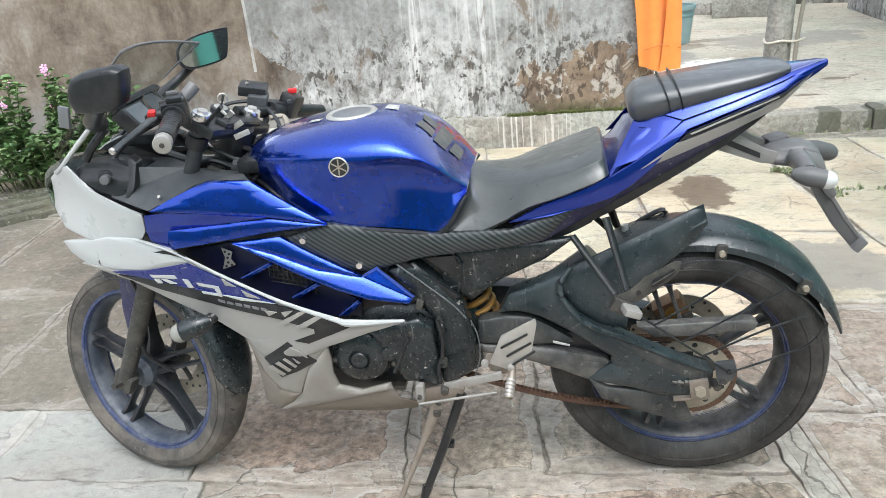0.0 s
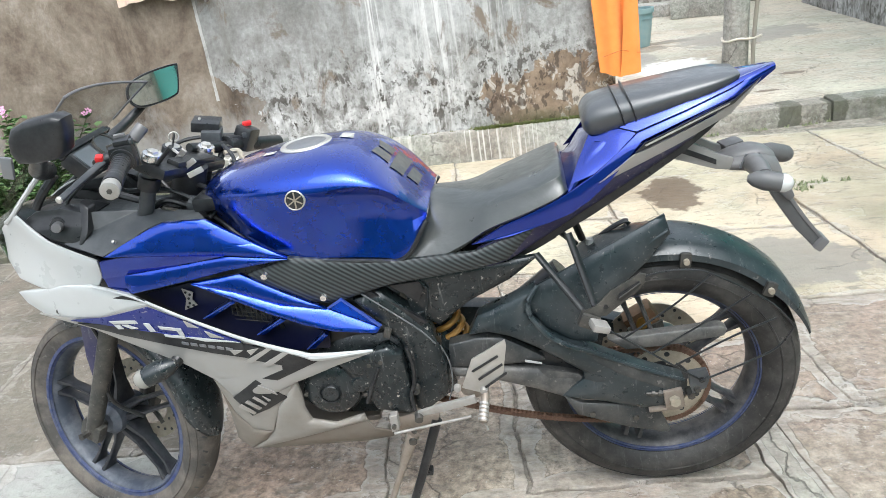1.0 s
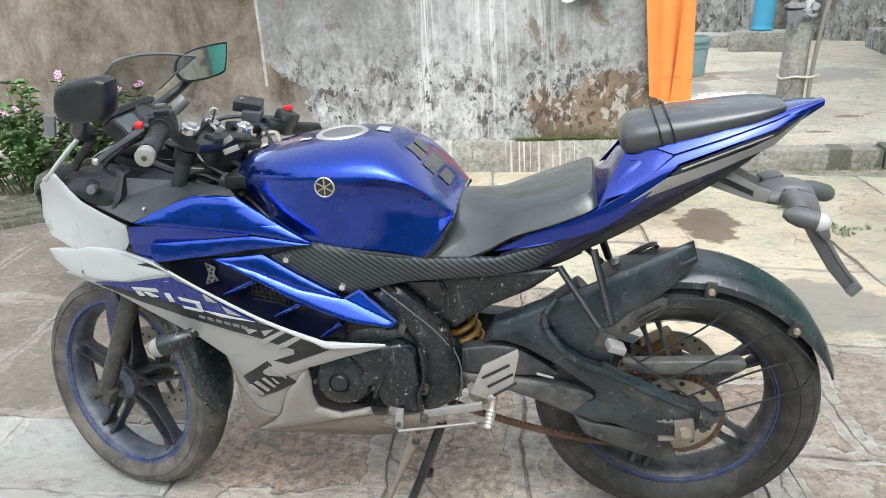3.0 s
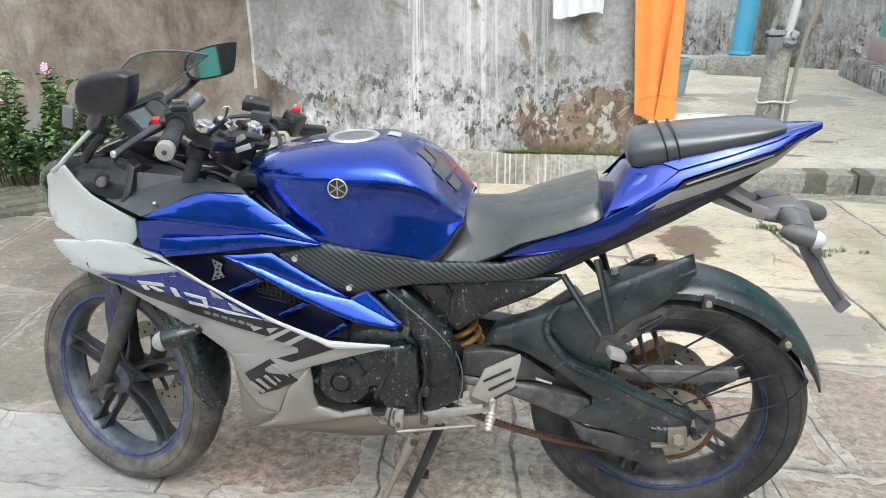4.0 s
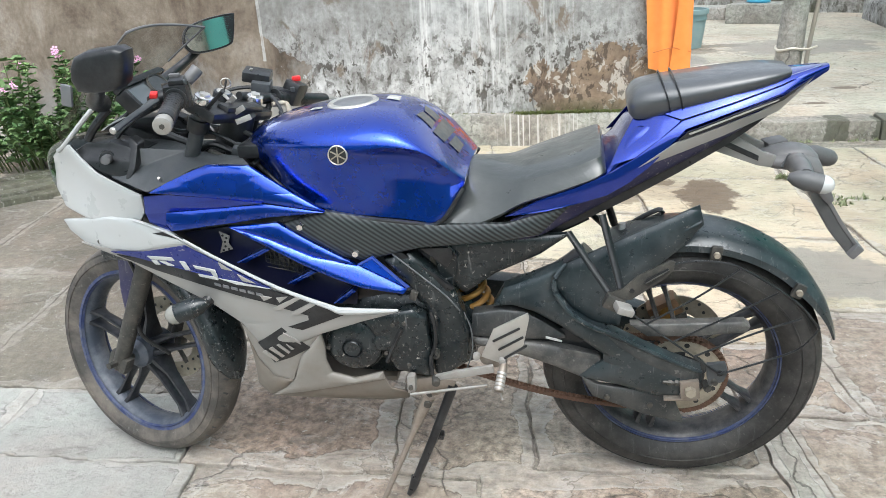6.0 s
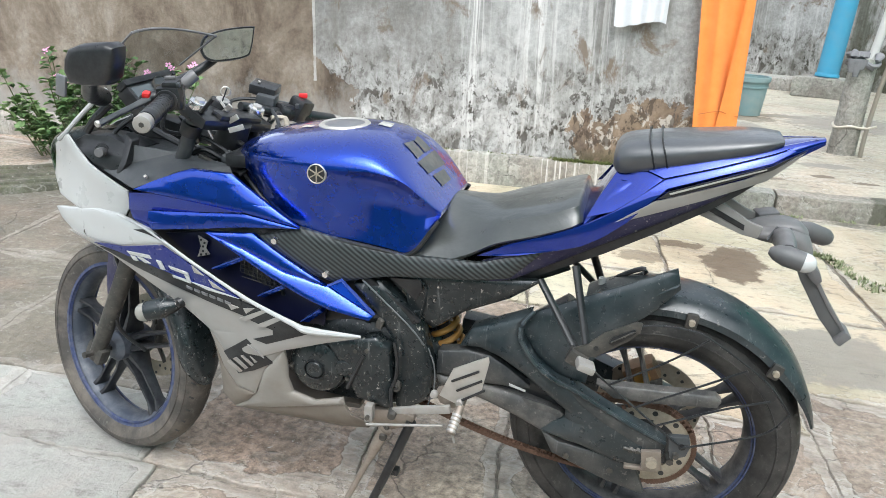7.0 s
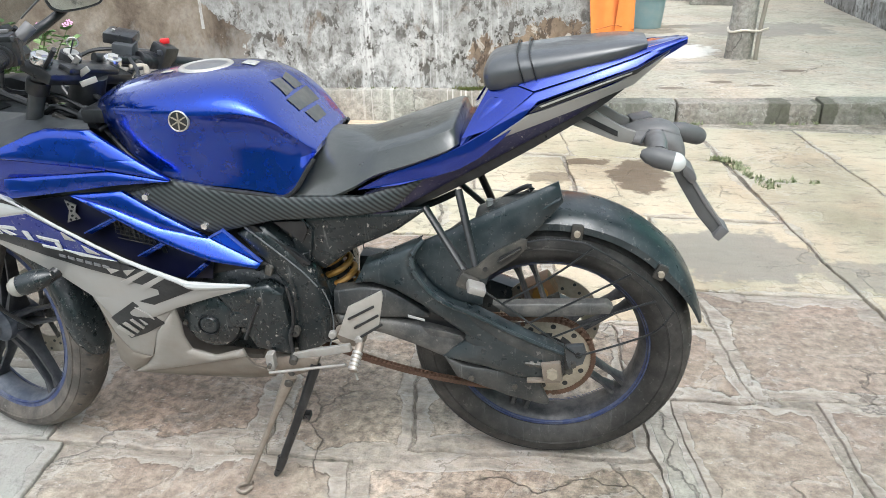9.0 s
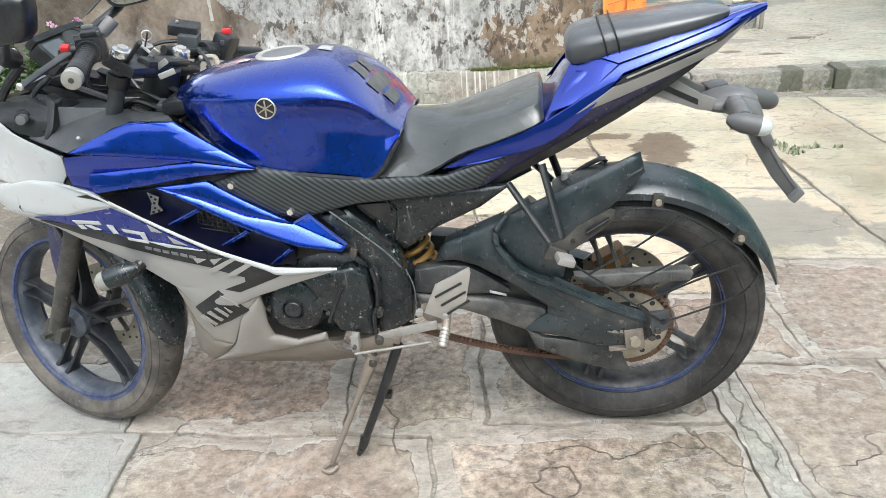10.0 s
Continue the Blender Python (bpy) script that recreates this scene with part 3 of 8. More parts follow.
both("tail_pinstripe", [(1.240, 0.884, 0.109), (1.319, 0.911, 0.096), (1.400, 0.936, 0.075), (1.400, 0.9335, 0.075), (1.319, 0.908, 0.096), (1.243, 0.8815, 0.109)], STEEL, 0.003, 0.0004, "", None, 0.0100)
both("tail_underside", [(0.912, 0.640, 0.118), (0.903, 0.710, 0.130), (0.986, 0.748, 0.134), (1.102, 0.790, 0.126), (1.172, 0.829, 0.117), (1.232, 0.846, 0.102), (1.306, 0.874, 0.087), (1.347, 0.890, 0.077), (1.345, 0.878, 0.070), (1.308, 0.854, 0.076), (1.232, 0.814, 0.086), (1.132, 0.763, 0.098), (1.032, 0.708, 0.108)], INDIGO, 0.010, 0.003, "dusty dark indigo under-tail panel", puff=0.005, reach=0.03)
part("tail_tray", loft([[(x, -w, z), (x, w, z), (x, w, z + 0.03), (x, -w, z + 0.03)] for x, z, w in ((0.953, 0.648, 0.095), (1.136, 0.740, 0.09), (1.314, 0.844, 0.075), (1.393, 0.902, 0.06))], 2), BLACK, bike)

# carbon-look side cover and frame spar
both("side_cover", [(0.409, 0.709, 0.158), (0.521, 0.740, 0.150), (0.639, 0.721, 0.150), (0.747, 0.708, 0.148), (0.897, 0.708, 0.140), (1.029, 0.748, 0.128), (0.963, 0.683, 0.135), (0.895, 0.670, 0.142), (0.717, 0.658, 0.150), (0.591, 0.628, 0.155), (0.530, 0.643, 0.158)], CARBON, 0.010, 0.004, "carbon-weave side cover with two bolts", puff=0.005, reach=0.025)
both("rear_frame_cover", [(0.735, 0.657, 0.125), (0.893, 0.669, 0.125), (1.026, 0.675, 0.115), (0.963, 0.628, 0.11), (0.870, 0.584, 0.115), (0.801, 0.533, 0.118), (0.748, 0.568, 0.122)], ENGINE, 0.014, 0.004, "dusty black frame cover", puff=0.008, reach=0.03)
both("frame_spar", [(0.630, 0.624, 0.140), (0.689, 0.640, 0.138), (0.762, 0.568, 0.136), (0.785, 0.528, 0.132), (0.804, 0.440, 0.128), (0.795, 0.358, 0.128), (0.721, 0.308, 0.130), (0.720, 0.440, 0.138), (0.720, 0.504, 0.140), (0.683, 0.559, 0.142)], ENGINE, 0.035, 0.008, "speckled black frame spar plate", puff=0.01, reach=0.035)
both("spar_rib", [(0.653, 0.641, 0.146), (0.674, 0.644, 0.146), (0.780, 0.556, 0.142), (0.764, 0.548, 0.142)], BLACK, 0.012, 0.003)
for x, z in ((0.466, 0.710), (0.579, 0.649)):
    part("cover_bolt", rod((x, -0.160, z), (x, -0.170, z), 0.0085, 0.007, 6), CHROME, bike)
# highlights on the spar's edges, put in as thin pale beads
EDGE = dusty("spar_edge_highlight", (0.10, 0.11, 0.115), 0.4, dust=(0.25, 0.25, 0.24), amount=0.4, scale=30)
for sg in (1, -1):
    part("spar_highlight", tube([(x, -sg * d, z) for x, z, d in ((0.655, 0.642, 0.151), (0.712, 0.592, 0.152), (0.762, 0.545, 0.151), (0.790, 0.505, 0.146))], 0.0018, 6, 4), EDGE, bike, "pale bead painted as the highlight on the frame spar's edge")
    part("spar_highlight", tube([(x, -sg * d, z) for x, z, d in ((0.800, 0.500, 0.146), (0.812, 0.455, 0.142), (0.812, 0.400, 0.140), (0.798, 0.352, 0.138))], 0.0016, 6, 4), EDGE, bike)
    part("cover_crease", tube([(x, -sg * d, z) for x, z, d in ((0.770, 0.660, 0.135), (0.790, 0.634, 0.137), (0.786, 0.600, 0.136), (0.775, 0.560, 0.131))], 0.0022, 6, 4), ENGINE, bike)
# shade of a small recess, laid on as a flat black panel
both("cover_pocket_shade", [(0.712, 0.648, 0.1365), (0.778, 0.652, 0.1365), (0.782, 0.630, 0.1365), (0.768, 0.604, 0.1365)], BLACK, 0.004, 0.001, "black panel standing for the shade in a frame cover recess")
part("spar_bolt", rod((0.729, -0.145, 0.396), (0.731, -0.163, 0.396), 0.011, 0.010, 20, 0.002), GREYMETAL, bike)
part("bolt_socket", rod((0.731, -0.162, 0.396), (0.732, -0.1645, 0.395), 0.005, None, 6), BLACK, bike)

# blue upper fairing in two facets; the crease's dark reflection is in its colour
both("upper_fairing", [(0.155, 0.798, 0.1933), (0.199, 0.818, 0.1824), (0.256, 0.840, 0.1683), (0.284, 0.848, 0.1626), (0.369, 0.842, 0.1536), (0.403, 0.819, 0.1563), (0.459, 0.783, 0.1602), (0.523, 0.745, 0.1641), (0.398, 0.768, 0.1725), (0.268, 0.785, 0.1831), (0.196, 0.794, 0.1894)], BLUE, 0.008, 0.002, "glossy blue upper side fairing", puff=0.004, reach=0.02)
both("upper_fairing_crease", [(0.139, 0.788, 0.188), (0.194, 0.792, 0.1873), (0.268, 0.785, 0.1841), (0.400, 0.769, 0.1777), (0.311, 0.760, 0.1788), (0.218, 0.749, 0.1796), (0.128, 0.746, 0.1816)], TAILBLUE, 0.006, 0.001, "blue recessed crease with its dark reflection put into the colour")
both("upper_fairing_lower", [(0.184, 0.752, 0.1901), (0.311, 0.759, 0.1798), (0.396, 0.765, 0.1723), (0.524, 0.744, 0.1674), (0.405, 0.737, 0.1775), (0.306, 0.725, 0.1869), (0.192, 0.713, 0.1971), (0.180, 0.729, 0.1948)], BLUE, 0.008, 0.002, "glossy blue lower blade of the side fairing", puff=0.003, reach=0.012)
# corner of the same panel, darkened in colour like the crease
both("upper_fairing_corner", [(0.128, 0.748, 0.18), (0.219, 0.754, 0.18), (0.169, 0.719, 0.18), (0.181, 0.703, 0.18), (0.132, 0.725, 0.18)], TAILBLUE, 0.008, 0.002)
both("fairing_arm", [(0.318, 0.720, 0.1905), (0.418, 0.723, 0.1724), (0.462, 0.694, 0.1718), (0.494, 0.674, 0.1716), (0.582, 0.623, 0.1695), (0.489, 0.648, 0.1796), (0.398, 0.690, 0.1845)], BLUE, 0.010, 0.002, "blue diagonal fairing arm", puff=0.003, reach=0.012)
both("fairing_arm_lower", [(0.320, 0.721, 0.1938), (0.399, 0.691, 0.1867), (0.490, 0.648, 0.1818), (0.582, 0.622, 0.1666), (0.684, 0.566, 0.1655), (0.676, 0.558, 0.1728), (0.592, 0.579, 0.1881), (0.535, 0.603, 0.1923), (0.467, 0.637, 0.1945), (0.399, 0.676, 0.194)], BLUE, 0.010, 0.002, "bright lower facet of the fairing arm", puff=0.003, reach=0.012)
both("arm_gusset", [(0.573, 0.619, 0.166), (0.610, 0.632, 0.15), (0.684, 0.565, 0.16)], BLUE, 0.008, 0.002)
# bevel highlight of the gusset, put into a lighter colour
both("gusset_edge", [(0.573, 0.620, 0.166), (0.614, 0.643, 0.166), (0.688, 0.571, 0.166), (0.682, 0.568, 0.166), (0.614, 0.637, 0.166), (0.580, 0.619, 0.166)], GLINTBLUE, 0.006, 0.001)
for blade in ([(0.312, 0.627, 0.172), (0.383, 0.662, 0.172), (0.391, 0.657, 0.172), (0.329, 0.625, 0.172)], [(0.419, 0.577, 0.172), (0.480, 0.611, 0.172), (0.489, 0.606, 0.172), (0.434, 0.574, 0.172)], [(0.517, 0.529, 0.17), (0.564, 0.566, 0.17), (0.571, 0.560, 0.17), (0.535, 0.529, 0.17)]):
    both("vent_blade", blade, BLUE, 0.030, 0.003, "blue vent blade")
    (ax0, az0, d0), (bx0, bz0, d1) = blade[0], blade[1]
    # thin light rods paint the highlight on each blade
    for sg in (1, -1):
        part("blade_highlight", rod((ax0, -sg * d0, az0), (bx0, -sg * d1, bz0), 0.0016, None, 6), GLINTBLUE, bike)
both("vent_recess", [(0.179, 0.682, 0.14), (0.291, 0.699, 0.14), (0.360, 0.653, 0.14), (0.564, 0.550, 0.14), (0.558, 0.511, 0.14), (0.452, 0.512, 0.14), (0.342, 0.572, 0.14), (0.258, 0.616, 0.14)], RECESS, 0.006, 0.001, "dark vent recess")
for k in range(7):
    both("radiator_fin", [(0.361 + 0.014 * k, 0.675 - 0.006 * k, 0.146), (0.369 + 0.014 * k, 0.675 - 0.006 * k, 0.146), (0.386 + 0.014 * k, 0.608 - 0.006 * k, 0.146), (0.378 + 0.014 * k, 0.608 - 0.006 * k, 0.146)], BLACK, 0.004, 0.0008)

both("vent_tag", [(0.272, 0.692, 0.152), (0.295, 0.681, 0.152), (0.288, 0.664, 0.152), (0.296, 0.650, 0.152), (0.264, 0.640, 0.152), (0.276, 0.668, 0.152)], ALLOY, 0.003, 0.0006, "pale perforated metal tag")
for x, z in ((0.279, 0.683), (0.287, 0.677), (0.282, 0.668), (0.281, 0.657), (0.288, 0.651), (0.275, 0.648)):
    part("tag_hole", rod((x, -0.1515, z), (x, -0.1535, z), 0.0028, None, 8), BLACK, bike)
for k in range(9):
    part("radiator_wire", rod((0.372 + 0.010 * k, -0.1475, 0.668 - 0.006 * k), (0.366 + 0.010 * k, -0.1475, 0.618 - 0.003 * k), 0.0010, None, 5), GREYMETAL, bike)
for k in range(6):
    part("radiator_wire", rod((0.368, -0.1470, 0.656 - 0.010 * k), (0.452, -0.1470, 0.640 - 0.010 * k), 0.0010, None, 5), GREYMETAL, bike)

# nose, lamps and the white side panels
both("nose_cowl", [(-0.041, 0.889, 0.14), (-0.019, 0.862, 0.148), (0.016, 0.830, 0.152), (0.122, 0.783, 0.165), (0.117, 0.743, 0.172), (0.098, 0.717, 0.166), (-0.028, 0.719, 0.15), (-0.103, 0.741, 0.128), (-0.133, 0.778, 0.1), (-0.128, 0.847, 0.088), (-0.095, 0.868, 0.1)], WHITE, 0.007, 0.003, "white nose cowl", puff=0.008, reach=0.07)
both("nose_liner", [(-0.040, 0.885, 0.128), (-0.019, 0.858, 0.136), (0.015, 0.826, 0.14), (0.117, 0.780, 0.153), (0.113, 0.740, 0.16), (0.094, 0.713, 0.154), (-0.028, 0.715, 0.138), (-0.101, 0.738, 0.116), (-0.130, 0.774, 0.088), (-0.124, 0.843, 0.076), (-0.092, 0.865, 0.088)], BLACK, 0.004, 0.001)
both("nose_chin", [(-0.116, 0.709, 0.13), (0.029, 0.732, 0.165), (0.089, 0.730, 0.174), (0.172, 0.709, 0.188), (0.219, 0.683, 0.194), (0.099, 0.658, 0.182), (0.023, 0.655, 0.172), (-0.059, 0.661, 0.15), (-0.102, 0.685, 0.134)], WHITE, 0.007, 0.003, "white chin panel with two screws", puff=0.007, reach=0.03)
both("chin_flash", [(0.137, 0.703, 0.186), (0.172, 0.709, 0.19), (0.206, 0.700, 0.194), (0.216, 0.689, 0.195), (0.175, 0.698, 0.19)], BLACK, 0.003, 0.0006, "", None, 0.003)
for x, z, d in ((-0.014, 0.670, 0.160), (0.063, 0.669, 0.174)):
    part("chin_screw", rod((x, -d + 0.004, z), (x, -d - 0.004, z), 0.0075, 0.006, 14), GREYMETAL, bike)
LIP = [(0.092, 0.729, 0.178), (0.173, 0.709, 0.192), (0.227, 0.682, 0.197), (0.291, 0.646, 0.201), (0.409, 0.586, 0.206), (0.517, 0.543, 0.207), (0.555, 0.532, 0.206), (0.667, 0.531, 0.196)]
for s in (1, -1):
    bm = bmesh.new()
    add_tube(bm, [(x, -s * d, z) for x, z, d in LIP], [0.002, 0.003, 0.0032, 0.0034, 0.004, 0.006, 0.009, 0.003], 8, 4, 1.0)
    part("fairing_lip", finish(bm), WHITE, bike, "white raised lip of the lower fairing")
both("lower_fairing", [(-0.070, 0.664, 0.155), (0.023, 0.655, 0.172), (0.212, 0.683, 0.193), (0.290, 0.642, 0.2), (0.409, 0.582, 0.205), (0.516, 0.540, 0.205), (0.558, 0.528, 0.204), (0.664, 0.527, 0.195), (0.584, 0.503, 0.198), (0.487, 0.467, 0.197), (0.428, 0.438, 0.192), (0.329, 0.431, 0.186), (0.300, 0.482, 0.186), (0.241, 0.528, 0.183), (0.143, 0.579, 0.178), (0.054, 0.626, 0.17)], SILVER, 0.007, 0.002, "scuffed silver-white lower side fairing", puff=0.003, reach=0.02)
both("fairing_graphic", [(0.015, 0.652, 0.172), (0.101, 0.658, 0.182), (0.212, 0.680, 0.193), (0.290, 0.640, 0.2), (0.396, 0.584, 0.205), (0.307, 0.599, 0.201), (0.201, 0.619, 0.192), (0.092, 0.639, 0.179)], GRAPHIC, 0.006, 0.0008, "navy graphic on the lower fairing", None, 0.005)
both("fairing_band", [(0.027, 0.644, 0.172), (0.092, 0.639, 0.179), (0.201, 0.619, 0.192), (0.307, 0.599, 0.201), (0.398, 0.580, 0.205), (0.406, 0.541, 0.203), (0.323, 0.560, 0.2), (0.219, 0.586, 0.191), (0.124, 0.610, 0.18)], BLACK, 0.006, 0.0008, "scraped black band", None, 0.004)
both("fairing_chevron", [(0.447, 0.477, 0.197), (0.414, 0.484, 0.196), (0.466, 0.505, 0.2), (0.467, 0.517, 0.201), (0.402, 0.539, 0.203), (0.400, 0.578, 0.205), (0.481, 0.554, 0.206), (0.555, 0.525, 0.204)], BLACK, 0.006, 0.0008, "black slanted fairing graphic", None, 0.004)
for slash in ([(0.391, 0.536, 0.2035), (0.455, 0.569, 0.2035), (0.464, 0.565, 0.2035), (0.408, 0.532, 0.2035)], [(0.431, 0.526, 0.2035), (0.488, 0.558, 0.2035), (0.499, 0.553, 0.2035), (0.448, 0.522, 0.2035)]):
    both("fairing_slash", slash, SILVER, 0.004, 0.0006, "", None, 0.0065)
for scrape in ([(0.285, 0.645, 0.2), (0.314, 0.626, 0.202), (0.290, 0.629, 0.2)], [(0.324, 0.618, 0.202), (0.363, 0.597, 0.204), (0.334, 0.602, 0.203)], [(0.366, 0.568, 0.203), (0.394, 0.563, 0.204), (0.374, 0.554, 0.203)], [(0.404, 0.563, 0.2045), (0.431, 0.567, 0.2045), (0.410, 0.551, 0.2045)]):
    both("fairing_scrape", scrape, SILVER, 0.003, 0.0004, "", None, 0.0066)
# the model lettering as plain slanted bars, with a thin tail line and a small bar below
for bar in ([(0.112, 0.650, 0.184), (0.172, 0.649, 0.188), (0.177, 0.641, 0.188), (0.120, 0.642, 0.184)], [(0.138, 0.640, 0.186), (0.151, 0.640, 0.187), (0.174, 0.629, 0.188), (0.159, 0.629, 0.188)], [(0.120, 0.640, 0.184), (0.133, 0.640, 0.185), (0.140, 0.630, 0.186), (0.128, 0.630, 0.185)], [(0.190, 0.641, 0.190), (0.203, 0.640, 0.191), (0.212, 0.620, 0.192), (0.200, 0.621, 0.191)],
            [(0.222, 0.633, 0.193), (0.272, 0.625, 0.197), (0.274, 0.618, 0.197), (0.226, 0.626, 0.193)], [(0.230, 0.613, 0.194), (0.276, 0.606, 0.197), (0.276, 0.600, 0.197), (0.232, 0.607, 0.194)], [(0.262, 0.619, 0.196), (0.274, 0.617, 0.197), (0.276, 0.606, 0.197), (0.266, 0.608, 0.196)]):
    both("lettering_bar", bar, WHITE, 0.003, 0.0005, "", None, 0.0075)
both("lettering_line", [(0.275, 0.605, 0.198), (0.319, 0.599, 0.201), (0.396, 0.585, 0.205), (0.318, 0.592, 0.201)], WHITE, 0.003, 0.0004, "", None, 0.0068)
for k in range(6):
    u = 0.264 + 0.019 * k
    both("lettering_small", [(u, 0.593 - 0.0039 * k, 0.197 + 0.001 * k), (u + 0.014, 0.590 - 0.0039 * k, 0.198 + 0.001 * k), (u + 0.0145, 0.584 - 0.0039 * k, 0.198 + 0.001 * k), (u + 0.0005, 0.587 - 0.0039 * k, 0.197 + 0.001 * k)], CAPGREY, 0.003, 0.0003, "", None, 0.0068)
both("knee_panel", [(0.292, 0.481, 0.18), (0.329, 0.434, 0.182), (0.427, 0.441, 0.188), (0.487, 0.468, 0.193), (0.449, 0.420, 0.184), (0.424, 0.394, 0.18), (0.388, 0.318, 0.17), (0.340, 0.325, 0.162), (0.310, 0.375, 0.165)], KNEE, 0.008, 0.002, "dull silver fairing knee panel", puff=0.003, reach=0.02)
both("knee_graphic", [(0.329, 0.432, 0.184), (0.397, 0.481, 0.194), (0.453, 0.424, 0.186), (0.401, 0.392, 0.179), (0.355, 0.372, 0.174)], BLACK, 0.005, 0.0006, "torn black graphic sticker", None, 0.005)
for shard in ([(0.334, 0.406, 0.181), (0.343, 0.412, 0.182), (0.369, 0.384, 0.177), (0.362, 0.378, 0.176)], [(0.353, 0.418, 0.184), (0.362, 0.424, 0.185), (0.386, 0.397, 0.18), (0.379, 0.392, 0.179)], [(0.375, 0.431, 0.187), (0.381, 0.434, 0.187), (0.403, 0.410, 0.183), (0.398, 0.405, 0.182)], [(0.399, 0.468, 0.193), (0.429, 0.449, 0.191), (0.435, 0.436, 0.189), (0.416, 0.448, 0.19)], [(0.399, 0.435, 0.188), (0.415, 0.421, 0.186), (0.408, 0.418, 0.185)]):
    both("knee_scratch", shard, SILVER, 0.003, 0.0003, "", None, 0.0078)
both("belly_front", [(0.299, 0.454, 0.178), (0.309, 0.373, 0.163), (0.339, 0.323, 0.16), (0.387, 0.317, 0.168), (0.358, 0.283, 0.155), (0.311, 0.250, 0.14), (0.282, 0.282, 0.14), (0.293, 0.368, 0.155)], BELLY, 0.008, 0.002, "dusty brown belly pan front", puff=0.007, reach=0.03)
both("belly_pan", [(0.483, 0.465, 0.192), (0.483, 0.418, 0.182), (0.478, 0.378, 0.172), (0.483, 0.339, 0.163), (0.534, 0.320, 0.16), (0.604, 0.343, 0.16), (0.606, 0.322, 0.156), (0.529, 0.302, 0.152), (0.409, 0.270, 0.146), (0.310, 0.247, 0.138), (0.359, 0.286, 0.155), (0.389, 0.318, 0.168), (0.425, 0.396, 0.18)], KNEE, 0.008, 0.002, "dusty silver belly pan", puff=0.008, reach=0.03)
both("belly_lower", [(0.310, 0.247, 0.138), (0.409, 0.270, 0.146), (0.529, 0.302, 0.152), (0.606, 0.322, 0.156), (0.618, 0.292, 0.15), (0.654, 0.275, 0.14), (0.650, 0.244, 0.12), (0.576, 0.222, 0.105), (0.387, 0.219, 0.105)], BELLY, 0.008, 0.002, "dusty brown lower belly pan, its underside shade in the colour")
part("belly_floor", loft([[(x, -w, z), (x, w, z), (x, w, z + 0.012), (x, -w, z + 0.012)] for x, z, w in ((0.314, 0.301, 0.11), (0.366, 0.272, 0.105), (0.620, 0.279, 0.100))], 2), BELLY, bike)

# headlamp block and screen
hl = [hull_ring(x, zb, (zb + zt) / 2, zt, w, 6, 0.6, 0.9, 0.98) for x, zb, zt, w in ((-0.188, 0.802, 0.840, 0.03), (-0.163, 0.762, 0.858, 0.07), (-0.132, 0.749, 0.866, 0.092), (-0.049, 0.740, 0.868, 0.10))]
part("headlamp", loft(hl, 3), glass_mat("headlamp_glass", (0.491, 0.57, 0.576), 0.1), bike, "smoky grey twin headlamp lens")
part("headlamp_shell", loft([hull_ring(x, zb, (zb + zt) / 2, zt, w, 6, 0.6, 0.9, 0.98) for x, zb, zt, w in ((-0.146, 0.772, 0.852, 0.06), (-0.050, 0.757, 0.858, 0.09), (0.043, 0.748, 0.832, 0.10))], 2), BLACK, bike)
for s in (1, -1):
    part("screen_rim", tube([(-0.089, -s * 0.112, 0.867), (-0.061, -s * 0.124, 0.883), (-0.024, -s * 0.126, 0.915), (0.024, -s * 0.124, 0.956), (0.065, -s * 0.120, 0.990)], 0.0055, 8, 5), WHITE if s == 1 else BLACK, bike, "screen surround")
bm = bmesh.new()
rows = []
for i in range(9):
    u = i / 8
    row = []
    for j in range(15):
        q = -1 + 2 * j / 14
        w = 0.118 + 0.004 * u - 0.010 * u * u
        x = -0.066 + 0.185 * u + 0.051 * u * u - 0.075 * (1 - q * q) * (1 - 0.72 * u)
        z = 0.885 + 0.215 * u - 0.004 * u * u + 0.012 * (1 - q * q)
        row.append(bm.verts.new((x + 0.028 * q * u, w * q, z - 0.013 * q * u)))
    rows.append(row)
edge_pts = [v.co.copy() for v in rows[-1]]
side_pts = [[r[k].co.copy() for r in rows] for k in (0, -1)]
for a, b in zip(rows, rows[1:]):
    for j in range(14):
        bm.faces.new((a[j], a[j + 1], b[j + 1], b[j]))
bmesh.ops.solidify(bm, geom=list(bm.faces), thickness=0.003)
screen = part("windscreen", finish(bm), SCREEN, bike, "smoked transparent windscreen", 60)
screen.visible_shadow = False
part("screen_edge", tube(edge_pts, 0.003, 6, 1), TAILGREY, screen, "pale polished screen edge")
for sp in side_pts:
    part("screen_edge", tube(sp[5:], 0.0025, 6, 1), TAILGREY, screen)

# dash and inner panels
both("dash_panel", [(0.046, 0.817, 0.146), (0.147, 0.796, 0.184), (0.192, 0.813, 0.172), (0.251, 0.839, 0.16), (0.279, 0.846, 0.154), (0.367, 0.842, 0.148), (0.321, 0.839, 0.085), (0.205, 0.858, 0.095), (0.099, 0.871, 0.115)], DASH, 0.006, 0.002, "matt dark grey inner fairing panel with a screw")
part("dash_screw", rod((0.175, -0.170, 0.820), (0.176, -0.175, 0.825), 0.0042, 0.0035, 6), STEEL, bike)
part("cowl_tray", loft([hull_ring(x, zb, (zb + zt) / 2, zt, w, 5, 0.7, 0.9, 1.0) for x, zb, zt, w in ((-0.084, 0.794, 0.842, 0.10), (0.012, 0.779, 0.832, 0.135), (0.093, 0.776, 0.824, 0.14), (0.206, 0.773, 0.827, 0.13), (0.305, 0.771, 0.817, 0.11))], 2), DASH, bike, "dark grey tray behind the headlamp")
